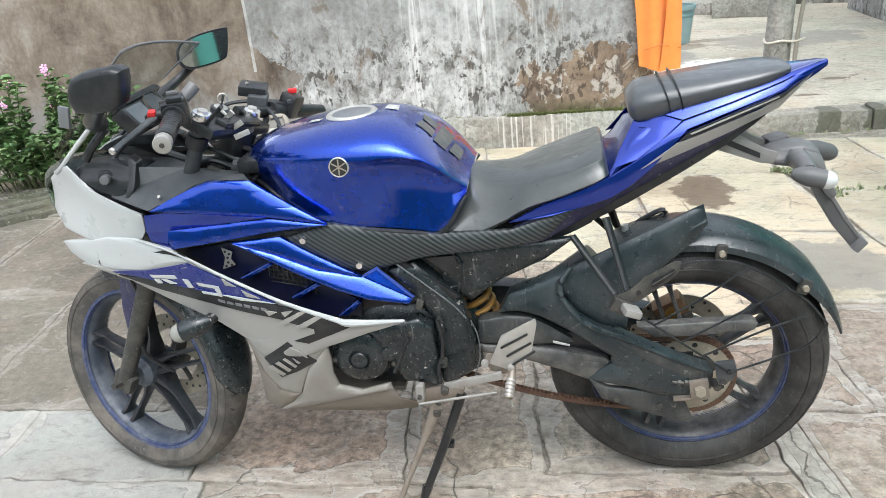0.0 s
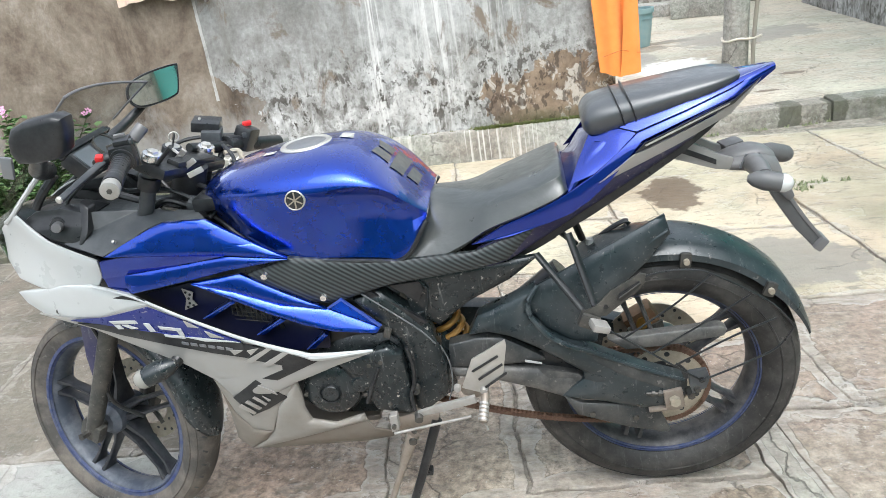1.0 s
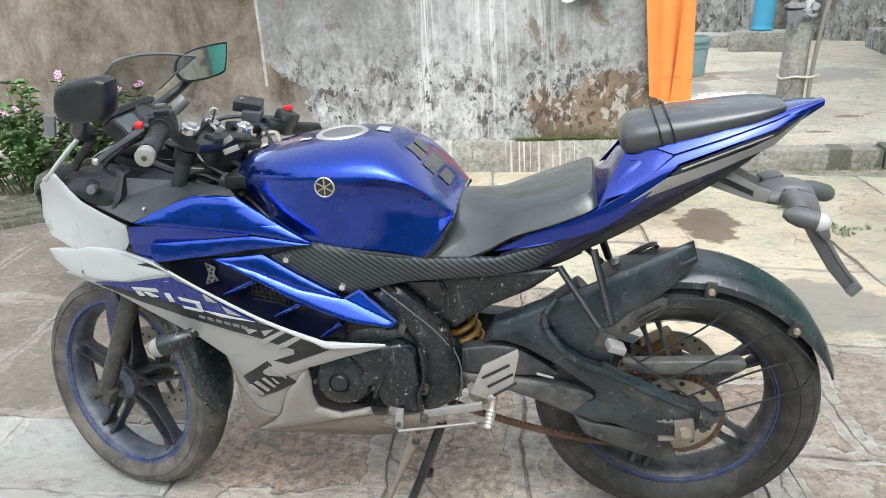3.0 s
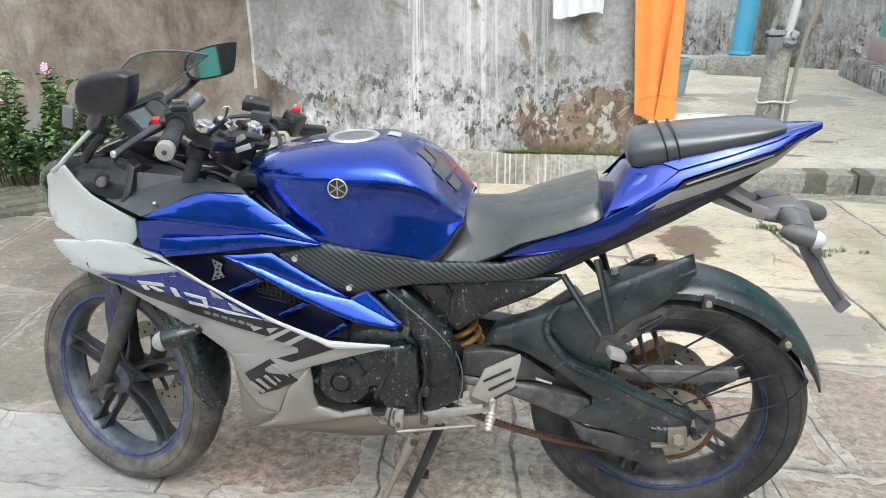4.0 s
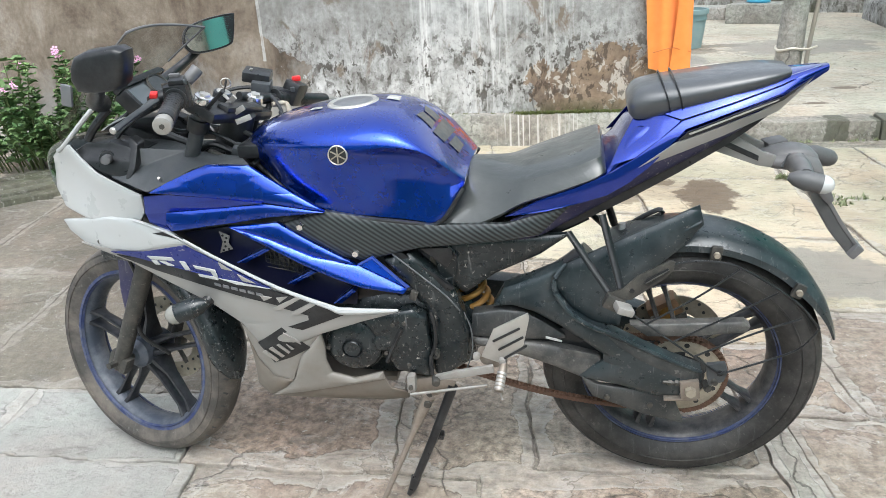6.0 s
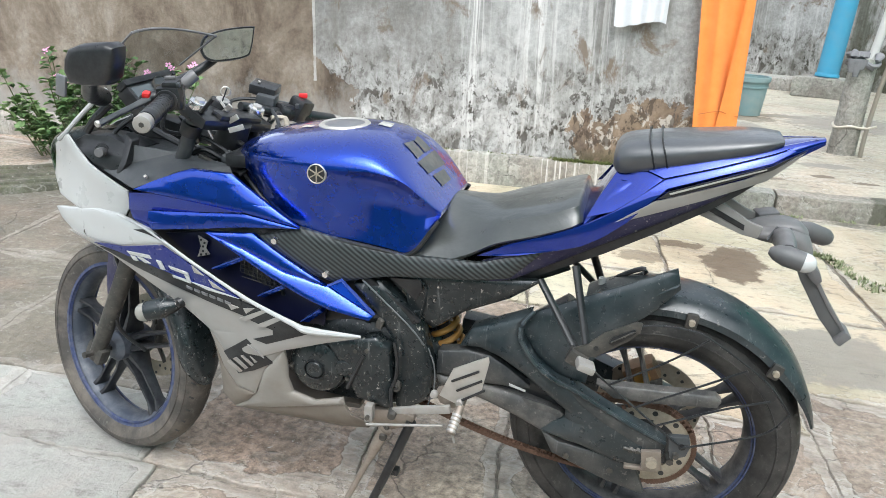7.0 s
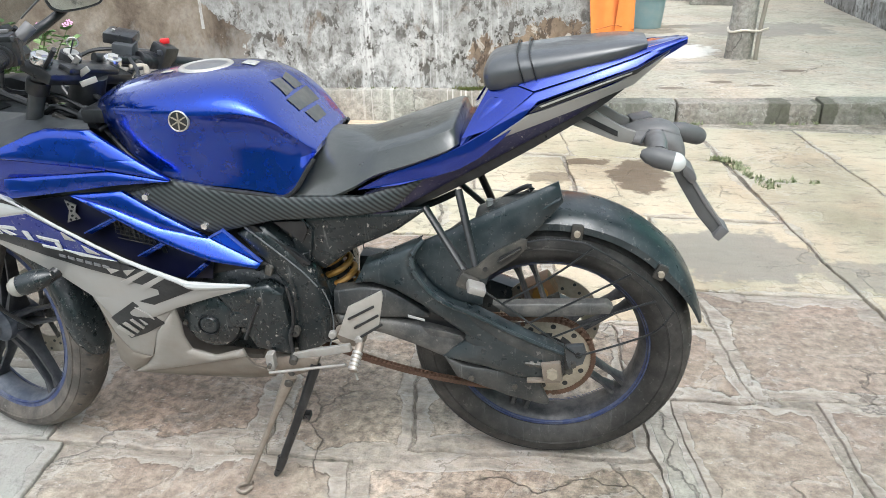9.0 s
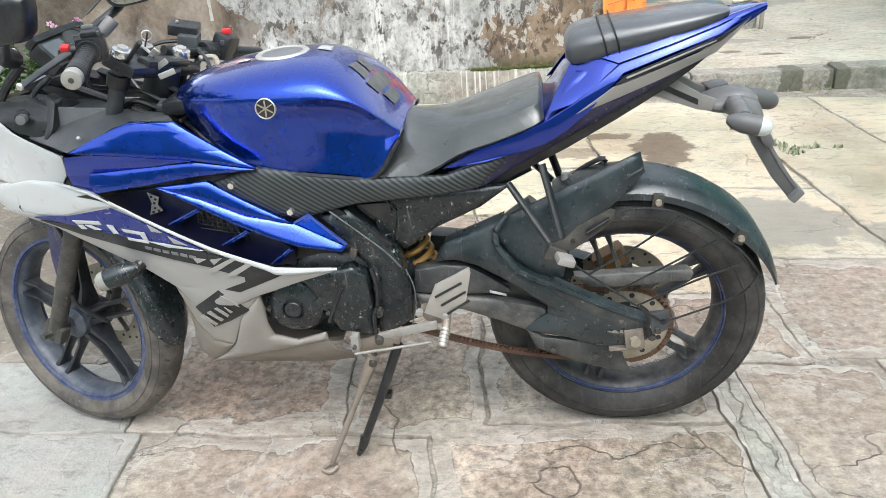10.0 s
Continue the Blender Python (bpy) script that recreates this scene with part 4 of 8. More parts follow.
both("lamp_housing", [(-0.044, 0.869, 0.118), (-0.010, 0.886, 0.120), (0.051, 0.889, 0.122), (0.095, 0.876, 0.124), (0.103, 0.852, 0.136), (0.081, 0.814, 0.150), (0.026, 0.828, 0.148), (-0.020, 0.856, 0.138)], BLACK, 0.05, 0.006, "black plastic lamp housing with a knob")
both("housing_rib", [(0.088, 0.894, 0.110), (0.110, 0.880, 0.118), (0.110, 0.838, 0.148), (0.090, 0.805, 0.158), (0.081, 0.809, 0.156), (0.094, 0.845, 0.142)], BLACK, 0.03, 0.004)
for s in (1, -1):
    part("adjuster_knob", rod((0.040, -s * 0.128, 0.854), (0.052, -s * 0.158, 0.859), 0.011, 0.010, 12, 0.002), TAILGREY, bike, "grey lamp adjuster knob")
    part("adjuster_collar", rod((0.034, -s * 0.118, 0.853), (0.042, -s * 0.136, 0.855), 0.018, 0.017, 16, 0.003), BLACK, bike)
cl = pose(0.089, 0.0, 0.957, 0, 50, 0)
panel_body = part("instrument_panel", box((0.066, 0.160, 0.038), cl, 0.009), BLACK, bike, "black instrument panel with a round dial and a display")
part("dial_glass", lathe([(0.0, 0.0), (0.0, 0.030), (0.003, 0.030), (0.003, 0.0)], 32, cl @ pose(-0.002, 0.030, 0.019, 90, 0, 0)), DASH, panel_body, "dark dial face")
part("dial_rim", lathe([(0.0, 0.029), (0.005, 0.030), (0.006, 0.032), (0.0, 0.034)], 32, cl @ pose(-0.002, 0.030, 0.019, 90, 0, 0)), GREYMETAL, panel_body, "pale dial rim")
part("display", box((0.044, 0.062, 0.004), cl @ pose(0, -0.042, 0.0195), 0.001), DISPLAY, panel_body, "grey display")
part("panel_hood", box((0.016, 0.168, 0.030), cl @ pose(-0.036, 0, 0.010), 0.006), BLACK, panel_body)
part("panel_stay", tube([(0.048, -0.095, 0.954), (0.018, -0.11, 0.923), (-0.007, -0.115, 0.892)], 0.009, 8, 4), BLACK, bike)
part("panel_stay", tube([(0.033, 0.095, 0.964), (0.001, 0.11, 0.934), (-0.025, 0.115, 0.904)], 0.009, 8, 4), BLACK, bike)
part("panel_wire", tube([(0.084, -0.07, 0.922), (0.049, -0.10, 0.885), (0.094, -0.11, 0.851), (0.161, -0.10, 0.839)], 0.006, 8, 6), BLACK, bike)


# mirrors
def mirror_head(name, centre, m, label):
    tf = Matrix.Translation(centre) @ m
    outline = [(-0.072, -0.006), (-0.066, -0.024), (-0.046, -0.036), (0.0, -0.040), (0.036, -0.037), (0.050, -0.026), (0.070, 0.024), (0.066, 0.035), (0.0, 0.038), (-0.048, 0.030), (-0.066, 0.014)]
    outline = [(p.x, p.y) for p in smooth_path([Vector((x, z, 0)) for x, z in outline + outline[:1]], 3)][:-1]
    rings = []
    for y, k in ((0.0, 0.97), (0.006, 1.0), (0.022, 0.93), (0.036, 0.70), (0.042, 0.35)):
        rings.append([(x * k, y, z * k) for x, z in outline])
    head = part(name, loft(rings, 2, True, tf), BLACK, bike, label)
    bm = bmesh.new()
    f = bm.faces.new([bm.verts.new(tf @ Vector((x * 0.915, -0.0012, z * 0.87))) for x, z in outline])
    part("mirror_glass", bm, MIRROR, head, "mirror glass reflecting turquoise")
    return head


ol = [(0.140, 1.060), (0.146, 1.084), (0.158, 1.102), (0.186, 1.112), (0.246, 1.117), (0.259, 1.109), (0.256, 1.090), (0.243, 1.052), (0.228, 1.040), (0.180, 1.035), (0.148, 1.039)]
cx_, cz_ = 0.200, 1.076
rings = [[(cx_ + (x - cx_) * k, -0.30 + y, cz_ + (z - cz_) * k) for x, z in ol] for y, k in ((-0.019, 0.55), (-0.017, 0.84), (-0.011, 0.95), (0.0, 1.0), (0.020, 0.98), (0.026, 0.93))]
left_head = part("left_mirror", loft(rings, 2), BLACK, bike, "black rear-view mirror shell")
part("mirror_glass", box((0.022, 0.008, 0.042), Matrix.Translation((0.103, -0.282, 1.028)) @ pose(0, 0, 0, 0, 14, 0), 0.004), CAPGREY, left_head, "pale mirror edge")
right_head = mirror_head("right_mirror", (0.114, 0.30, 1.039), pose(0, 0, 0, -9, -6, 45) @ Matrix.Diagonal((1.06, 1, 1.04, 1)), "black rear-view mirror showing its glass")
part("mirror_arm", tube([(0.179, -0.292, 1.045), (0.133, -0.245, 1.012), (0.092, -0.19, 0.993), (0.057, -0.125, 0.974)], [0.013, 0.016, 0.019, 0.020], 10, 5), BLACK, left_head)
part("mirror_arm", tube([(0.075, 0.312, 1.006), (0.035, 0.26, 0.970), (0.012, 0.19, 0.947), (-0.000, 0.125, 0.935)], [0.010, 0.012, 0.014, 0.016], 10, 5), BLACK, right_head)

# forks, clamps, bars
for s in (1, -1):
    base = F_AXLE + Vector((0, -s * 0.095, 0))
    up = lambda k: base + AX * k + Vector((0.0, 0, 0))
    leg = part("fork_leg", steered(rod(up(-0.02), up(0.34), 0.0195, 0.0225, 20, 0.004)), GREYMETAL, bike, "dusty grey fork slider")
    part("fork_tube", steered(rod(up(0.33), up(0.60), 0.0185, None, 20)), DASH, leg)
    part("fork_foot", steered(box((0.06, 0.03, 0.05), Matrix.Translation(base) @ pose(0, 0, 0, 0, 26, 0), 0.010)), GREYMETAL, leg)
part("front_axle", steered(rod(F_AXLE + Vector((0, -0.135, 0)), F_AXLE + Vector((0, 0.12, 0)), 0.009, None, 6)), GREYMETAL, bike)
CAP_L, CAP_R = Vector((0.274, -0.100, 0.968)), Vector((0.292, 0.100, 0.918))
cross = (CAP_R - CAP_L).normalized()
ahead = cross.cross(AX).normalized()
lift = ahead.cross(cross)
if lift.z < 0:
    ahead, lift = -ahead, -lift
CLAMP = Matrix(((ahead.x, cross.x, lift.x, 0), (ahead.y, cross.y, lift.y, 0), (ahead.z, cross.z, lift.z, 0), (0, 0, 0, 1)))
mid = (CAP_L + CAP_R) / 2
at_clamp = lambda x, y, z: Matrix.Translation(mid) @ CLAMP @ Matrix.Translation((x, y, z))
sgn = 1 if ahead.x > 0 else -1
clamp = part("fork_clamp", box((0.075, 0.25, 0.026), at_clamp(sgn * 0.010, 0, -0.022), 0.010), BLACK, bike, "black cast fork clamp")
part("clamp_rib", box((0.030, 0.15, 0.016), at_clamp(sgn * 0.030, 0, -0.006), 0.006), BLACK, clamp)
part("lower_clamp", box((0.085, 0.23, 0.030), at_clamp(sgn * 0.020, 0, -0.19), 0.012), BLACK, bike)
part("steering_head", rod(mid - AX * 0.03 + Vector((0.03, 0, 0)), mid - AX * 0.20 + Vector((0.03, 0, 0)), 0.034, 0.040, 20), BLACK, bike)
for p in (CAP_L, CAP_R):
    stub = part("fork_top", rod(p - AX * 0.14, p - AX * 0.004, 0.0158, None, 20, 0.002), DASH, bike, "grey upper fork tube")
    part("clamp_cap", rod(p - AX * 0.006, p + AX * 0.010, 0.021, 0.020, 24, 0.003), CHROME, stub, "bright fork cap")
    part("cap_nut", rod(p + AX * 0.010, p + AX * 0.015, 0.012, 0.011, 6), STEEL, stub)
    part("clamp_collar", rod(p - AX * 0.072, p - AX * 0.042, 0.0225, None, 20, 0.004), BLACK, stub)
ign_p = mid + Vector((-0.018, 0, 0.006))
ign = part("ignition_lock", rod(ign_p - AX * 0.05, ign_p + AX * 0.012, 0.023, 0.021, 24, 0.003), BLACK, bike, "ignition lock with keys hanging from a ring")
part("lock_face", rod(ign_p + AX * 0.012, ign_p + AX * 0.014, 0.015, None, 20), STEEL, ign)
part("key", box((0.003, 0.020, 0.030), Matrix.Translation(ign_p + AX * 0.026) @ pose(0, 0, 0, 0, 24, 30), 0.001), BLACK, ign, "black-headed key")
ringpts = [ign_p + AX * 0.034 + Vector((0.009 * math.cos(q), 0.005 * math.cos(q), 0.010 * math.sin(q))) for q in [2 * math.pi * i / 12 for i in range(13)]]
part("key_ring", tube(ringpts, 0.0016, 6, 2), STEEL, ign)
chain_pts = [(0.276, -0.016, 0.958), (0.290, -0.030, 0.955), (0.304, -0.040, 0.946)]
part("key_chain", tube(chain_pts, 0.0035, 6, 3), STEEL, ign, "short bright key chain")
for p, rx, ry, rz, L in (((0.301, -0.038, 0.948), 30, 50, 10, 0.045), ((0.320, -0.052, 0.930), 10, 62, 0, 0.042), ((0.332, -0.056, 0.913), 0, 75, 20, 0.034)):
    part("key_fob", box((0.012, 0.004, L), Matrix.Translation(p) @ pose(0, 0, 0, rx, ry, rz), 0.0015), STEEL, ign, "scuffed metal key fob")

# left bar with its grip, switches and lever
def bar_side(c0, c1, s):
    c0, c1 = Vector(c0), Vector(c1)
    d = (c1 - c0).normalized()
    bar = part("handlebar", rod(c0 - d * 0.05, c1, 0.011, None, 14), BLACK, bike, "black clip-on handlebar")
    gr = part("grip", rod(c0 + d * 0.070, c1 - d * 0.004, 0.0165, 0.0175, 24, 0.003), BLACK, bar, "worn black rubber grip")
    part("grip_flange", rod(c0 + d * 0.064, c0 + d * 0.070, 0.022, None, 24, 0.002), BLACK, gr)
    for i in range(9):
        p = c0 + d * (0.080 + 0.011 * i)
        part("grip_rib", rod(p, p + d * 0.006, 0.0174, None, 20), BLACK, gr)
    end = part("bar_end", rod(c1 - d * 0.004, c1 + d * 0.022, 0.0165, 0.0170, 24, 0.004), ALLOY, bar, "scuffed steel bar-end weight")
    part("end_screw", rod(c1 + d * 0.021, c1 + d * 0.0235, 0.005, None, 6), GREYMETAL, end)
    sw = Matrix.Translation(c0 + d * 0.035) @ d.to_track_quat("X", "Z").to_matrix().to_4x4()
    return bar, d, sw


left_bar, dl, sw = bar_side((0.245, -0.130, 0.999), (0.308, -0.318, 0.983), 1)
house = part("switch_housing", box((0.050, 0.050, 0.050), sw, 0.013), BLACK, left_bar, "black switch housing")
part("housing_cap", box((0.040, 0.030, 0.014), sw @ pose(-0.002, 0.004, 0.026), 0.005), BLACK, house)
part("switch_button", box((0.012, 0.016, 0.010), sw @ pose(0.008, 0.016, 0.026), 0.003), DASH, house)
part("switch_button", box((0.010, 0.022, 0.008), sw @ pose(-0.012, 0.0, 0.035), 0.003), TAILGREY, house, "grey rocker switch")
part("switch_joint", box((0.003, 0.052, 0.052), sw @ pose(0.004, 0, 0), 0.001), GREYMETAL, house)
part("cable_adjuster", rod((0.259, -0.125, 1.013), (0.279, -0.105, 1.034), 0.012, 0.013, 14, 0.003), TAILGREY, left_bar, "grey clutch cable adjuster")
perch = part("lever_perch", tube([(0.254, -0.165, 0.993), (0.230, -0.185, 0.996), (0.222, -0.205, 0.993)], [0.016, 0.014, 0.012], 10, 4), BLACK, left_bar)
part("perch_cap", box((0.015, 0.020, 0.014), Matrix.Translation((0.227, -0.200, 1.004)) @ pose(0, 0, 0, 10, 10, 20), 0.005), RED, perch, "red plastic cap")
lev = part("lever", tube([(0.229, -0.200, 0.995), (0.220, -0.235, 0.987), (0.211, -0.285, 0.977), (0.204, -0.318, 0.969)], [0.010, 0.0075, 0.0068, 0.0080], 10, 6, 0.8), DASH, left_bar, "dark hand lever")
part("lever_tip", rod((0.204, -0.316, 0.970), (0.203, -0.322, 0.969), 0.0075, 0.0060, 12, 0.002), STEEL, lev)

right_bar, dr, sw = bar_side((0.285, 0.120, 0.918), (0.376, 0.352, 0.848), -1)
house = part("switch_housing", box((0.045, 0.055, 0.060), Matrix.Translation((0.335, 0.240, 0.897)) @ CLAMP, 0.010), BLACK, right_bar, "black throttle and switch housing")
part("switch_button", box((0.022, 0.016, 0.012), Matrix.Translation((0.345, 0.246, 0.931)) @ pose(0, 0, 0, 0, 0, 20), 0.004), RED, house, "red stop switch")
part("switch_button", box((0.012, 0.010, 0.012), Matrix.Translation((0.345, 0.214, 0.911)), 0.003), DASH, house)
part("throttle_tube", tube([(0.316, 0.22, 0.902), (0.303, 0.185, 0.896), (0.301, 0.14, 0.879)], 0.008, 8, 4), BLACK, right_bar)
res = part("brake_reservoir", box((0.046, 0.054, 0.052), Matrix.Translation((0.277, 0.182, 0.918)) @ pose(0, 0, 0, 4, 12, 14), 0.005), DASH, bike, "grey brake fluid reservoir")
part("reservoir_lid", box((0.066, 0.064, 0.024), Matrix.Translation((0.264, 0.202, 0.951)) @ pose(0, 0, 0, 4, 14, 14), 0.004), BLACK, res)
part("reservoir_screw", rod((0.255, 0.19, 0.967), (0.257, 0.19, 0.971), 0.004, None, 6), STEEL, res)
part("master_cylinder", box((0.080, 0.030, 0.030), Matrix.Translation((0.296, 0.205, 0.903)) @ pose(0, 0, 0, 0, 10, 30), 0.008), BLACK, right_bar)
part("banjo_bolt", rod((0.314, 0.165, 0.897), (0.325, 0.150, 0.896), 0.010, None, 14, 0.002), GREYMETAL, right_bar)
part("lever", tube([(0.259, 0.20, 0.914), (0.258, 0.26, 0.906), (0.284, 0.35, 0.877)], [0.010, 0.008, 0.008], 10, 5, 0.8), DASH, right_bar, "dark hand lever")

# cables
for a, b, c, d in (((0.352, -0.16, 1.000), (0.270, -0.10, 0.944), (0.206, -0.06, 0.891), (0.242, -0.03, 0.808)), ((0.295, 0.18, 0.927), (0.212, 0.14, 0.930), (0.183, 0.06, 0.887), (0.247, 0.03, 0.810)), ((0.336, 0.10, 0.923), (0.371, 0.06, 0.894), (0.365, 0.0, 0.866), (0.342, -0.03, 0.814)), ((0.264, -0.20, 0.971), (0.215, -0.14, 0.918), (0.263, -0.07, 0.888), (0.335, -0.05, 0.834)), ((0.372, 0.05, 0.898), (0.409, 0.0, 0.874), (0.392, -0.06, 0.852), (0.346, -0.06, 0.823))):
    part("control_cable", tube([a, b, c, d], 0.0045, 8, 8), BLACK, bike)
part("yellow_tag", tube([(0.343, 0.08, 0.909), (0.368, 0.10, 0.906), (0.386, 0.07, 0.893)], 0.006, 8, 4), BRASS, bike, "faded yellow cable tag")
part("fork_stop", box((0.05, 0.16, 0.03), Matrix.Translation((0.349, -0.02, 0.853)), 0.008), BLACK, bike)
part("cable_bundle", tube([(0.380, -0.03, 0.885), (0.337, -0.07, 0.844), (0.375, -0.02, 0.824), (0.420, -0.05, 0.800)], 0.016, 8, 5), BLACK, bike)

for pts, r in (([(0.204, -0.08, 0.833), (0.250, -0.07, 0.863), (0.292, -0.06, 0.846), (0.348, -0.07, 0.833)], 0.007), ([(0.240, 0.02, 0.841), (0.312, -0.02, 0.873), (0.368, -0.05, 0.843), (0.349, -0.09, 0.822)], 0.006), ([(0.302, 0.06, 0.850), (0.353, 0.02, 0.888), (0.383, -0.02, 0.870), (0.364, -0.07, 0.832)], 0.005), ([(0.127, -0.06, 0.894), (0.182, -0.06, 0.871), (0.225, -0.05, 0.849), (0.268, -0.04, 0.837)], 0.008)):
    part("wiring_loom", tube(pts, r, 8, 6), BLACK, bike)
part("fuse_box", box((0.05, 0.035, 0.03), Matrix.Translation((0.319, -0.055, 0.837)) @ pose(0, 0, 0, 10, 20, 10), 0.004), DASH, bike, "dark fuse box")
part("horn_bracket", box((0.07, 0.012, 0.018), Matrix.Translation((0.283, -0.085, 0.835)) @ pose(0, 0, 0, 0, 25, 0), 0.003), GREYMETAL, bike)

# front mudguard, brake caliper, front indicator
gm = STEER @ Matrix.Translation(F_AXLE)
outer = [(-0.057, 0.2600), (-0.060, 0.2740), (-0.058, 0.2860), (-0.050, 0.2960), (-0.036, 0.3030), (-0.018, 0.3065)]
outer += [(-y, r) for y, r in outer[::-1]]
mg = outer + [(y * 0.93, r - 0.0045) for y, r in outer[::-1]]
guard_bm = lathe(mg, 56, None, (-4, 104))
for v in guard_bm.verts:
    a = math.degrees(math.atan2(v.co.z, v.co.x))
    if a < 24:  # rounded lower lip
        v.co.y *= max(0.35, math.sqrt(1 - 0.9 * ((24 - a) / 28) ** 2.4))
guard_bm.transform(gm)
part("front_mudguard", guard_bm, ENGINE, bike, "dusty black front mudguard")
for s in (1, -1):
    part("mudguard_side", steered(panel([(x + F_AXLE.x, z + F_AXLE.z, d) for x, z, d in ((-0.02, 0.30, 0.062), (0.07, 0.285, 0.062), (0.06, 0.18, 0.075), (0.015, 0.09, 0.085), (-0.01, 0.18, 0.075))], 0.006, 0.002, s)), INDIGO, bike, "blue mudguard side")
cal = F_AXLE + Vector((0.10, 0.075, 0.06))
part("front_caliper", steered(box((0.055, 0.05, 0.10), Matrix.Translation(cal) @ pose(0, 0, 0, 0, 20, 0), 0.010)), BRASS, bike, "tarnished gold brake caliper")
part("brake_hose", tube([(-0.004, -0.10, 0.602), (0.000, -0.09, 0.498), (-0.029, -0.10, 0.393), (0.008, -0.06, 0.303)], 0.005, 8, 6), BLACK, bike)


LENSDIM, ld_, lb2 = base_mat("dusty_lens", (0.24, 0.235, 0.21), 0.2)
INDBODY = dusty("dark_indicator_plastic", (0.085, 0.086, 0.088), 0.45, dust=GREYDUST, amount=0.3, scale=20)


def indicator(name, base, tip, r, lens, label, shell=None):
    base, tip = Vector(base), Vector(tip)
    d = (tip - base)
    prof = ((0.0, 0.35), (0.15, 0.75), (0.4, 1.0), (0.78, 0.955))
    m = Matrix.Translation(base) @ d.to_track_quat("Y", "Z").to_matrix().to_4x4()
    L = d.length
    body = part(name, lathe([(0.0, 0.0)] + [(k * L, r * f) for k, f in prof] + [(0.78 * L, 0.0)], 20, m), shell or INDBODY, bike, label)
    part("indicator_lens", lathe([(0.78 * L, 0.0), (0.78 * L, r * 0.965), (0.90 * L, r * 0.91), (1.0 * L, r * 0.70), (1.06 * L, r * 0.35), (1.075 * L, 0.0)], 20, m), lens, body, "pale indicator lens")
    return body


indicator("front_indicator", (0.244, -0.214, 0.550), (0.160, -0.240, 0.526), 0.0235, LENSDIM, "dark front indicator with a dusty clear lens", ENGINE)
part("indicator_stalk", rod((0.220, -0.205, 0.532), (0.243, -0.165, 0.548), 0.012, 0.015), BLACK, bike)

# engine
eng = part("engine_case", loft([hull_ring(x, zb, (zb + zt) / 2, zt, w, 6, 0.5, 0.85, 1.0) for x, zb, zt, w in ((0.420, 0.373, 0.473, 0.10), (0.488, 0.331, 0.531, 0.135), (0.617, 0.317, 0.570, 0.14), (0.737, 0.319, 0.529, 0.12), (0.813, 0.334, 0.470, 0.09))], 2, True, None, 0.004), ENGINE, bike, "black engine case")
gm2 = Matrix.Translation((0.546, -0.14, 0.416))
cover = part("generator_cover", lathe([(0.0, 0.0), (-0.030, 0.0), (-0.034, 0.020), (-0.030, 0.048), (-0.022, 0.062), (0.0, 0.070), (0.02, 0.070), (0.02, 0.0)], 48, gm2), ENGINE, bike, "round black generator cover")
part("cover_plug", lathe([(-0.033, 0.0), (-0.038, 0.0), (-0.038, 0.018), (-0.034, 0.022), (-0.028, 0.022), (-0.028, 0.0)], 32, gm2), ENGINE, cover)
part("cover_boss", rod((0.613, -0.15, 0.432), (0.616, -0.176, 0.431), 0.020, 0.018, 24, 0.003), ENGINE, cover)
part("sprocket_cover", panel([(0.575, 0.485, 0.165), (0.631, 0.504, 0.165), (0.687, 0.514, 0.160), (0.715, 0.489, 0.158), (0.720, 0.410, 0.158), (0.714, 0.337, 0.158), (0.639, 0.356, 0.162), (0.626, 0.390, 0.165)], 0.03, 0.008, puff=0.008, reach=0.03), ENGINE, bike, "speckled black sprocket cover")
for x, z in ((0.644, 0.479), (0.670, 0.484), (0.622, 0.405), (0.672, 0.376), (0.489, 0.415)):
    part("case_bolt", rod((x, -0.160, z), (x, -0.174, z), 0.006, 0.005, 6), GREYMETAL, bike)
part("exhaust_guard", tube([(0.560, 0.10, 0.340), (0.728, 0.13, 0.300), (0.879, 0.15, 0.339), (0.980, 0.17, 0.396), (1.083, 0.18, 0.471)], [0.03, 0.03, 0.035, 0.050, 0.05], 16, 6), BLACK, bike, "black exhaust silencer")

for pts in ([(0.731, -0.166, 0.513), (0.737, -0.166, 0.467), (0.733, -0.166, 0.423), (0.722, -0.166, 0.392), (0.722, -0.166, 0.349)], [(0.622, -0.172, 0.382), (0.648, -0.173, 0.439), (0.664, -0.172, 0.471)]):
    part("case_gap", tube(pts, 0.0045, 8, 5), BLACK, bike)
for r0, r1, y in ((0.064, 0.068, -0.014), (0.022, 0.0245, -0.036)):
    part("cover_ring", lathe([(y, r0), (y - 0.003, (r0 + r1) / 2), (y, r1), (y + 0.006, (r0 + r1) / 2)], 48, gm2), BLACK, cover)
part("case_hose", tube([(0.652, -0.12, 0.530), (0.687, -0.14, 0.554), (0.716, -0.13, 0.539), (0.723, -0.12, 0.510)], 0.007, 8, 5), BLACK, bike)
part("hose_clip", box((0.016, 0.014, 0.022), Matrix.Translation((0.693, -0.15, 0.544)) @ pose(0, 0, 0, 0, 20, 0), 0.003), GREYMETAL, bike)

# shock absorber
s0, s1 = Vector((0.781, -0.03, 0.546)), Vector((0.831, -0.03, 0.403))
shock = part("shock_absorber", rod(s0, s1, 0.018), BLACK, bike, "shock absorber with a gold coil spring")
d = (s1 - s0)
coil = []
ax = d.normalized()
u = ax.cross(Vector((0, 1, 0))).normalized()
w = ax.cross(u)
for i in range(73):
    a = 2 * math.pi * i / 12
    coil.append(s0 + d * (i / 72) + (u * math.cos(a) + w * math.sin(a)) * 0.034)
part("coil_spring", tube(coil, 0.0075, 8, 2), GOLD, shock, "gold coil spring")

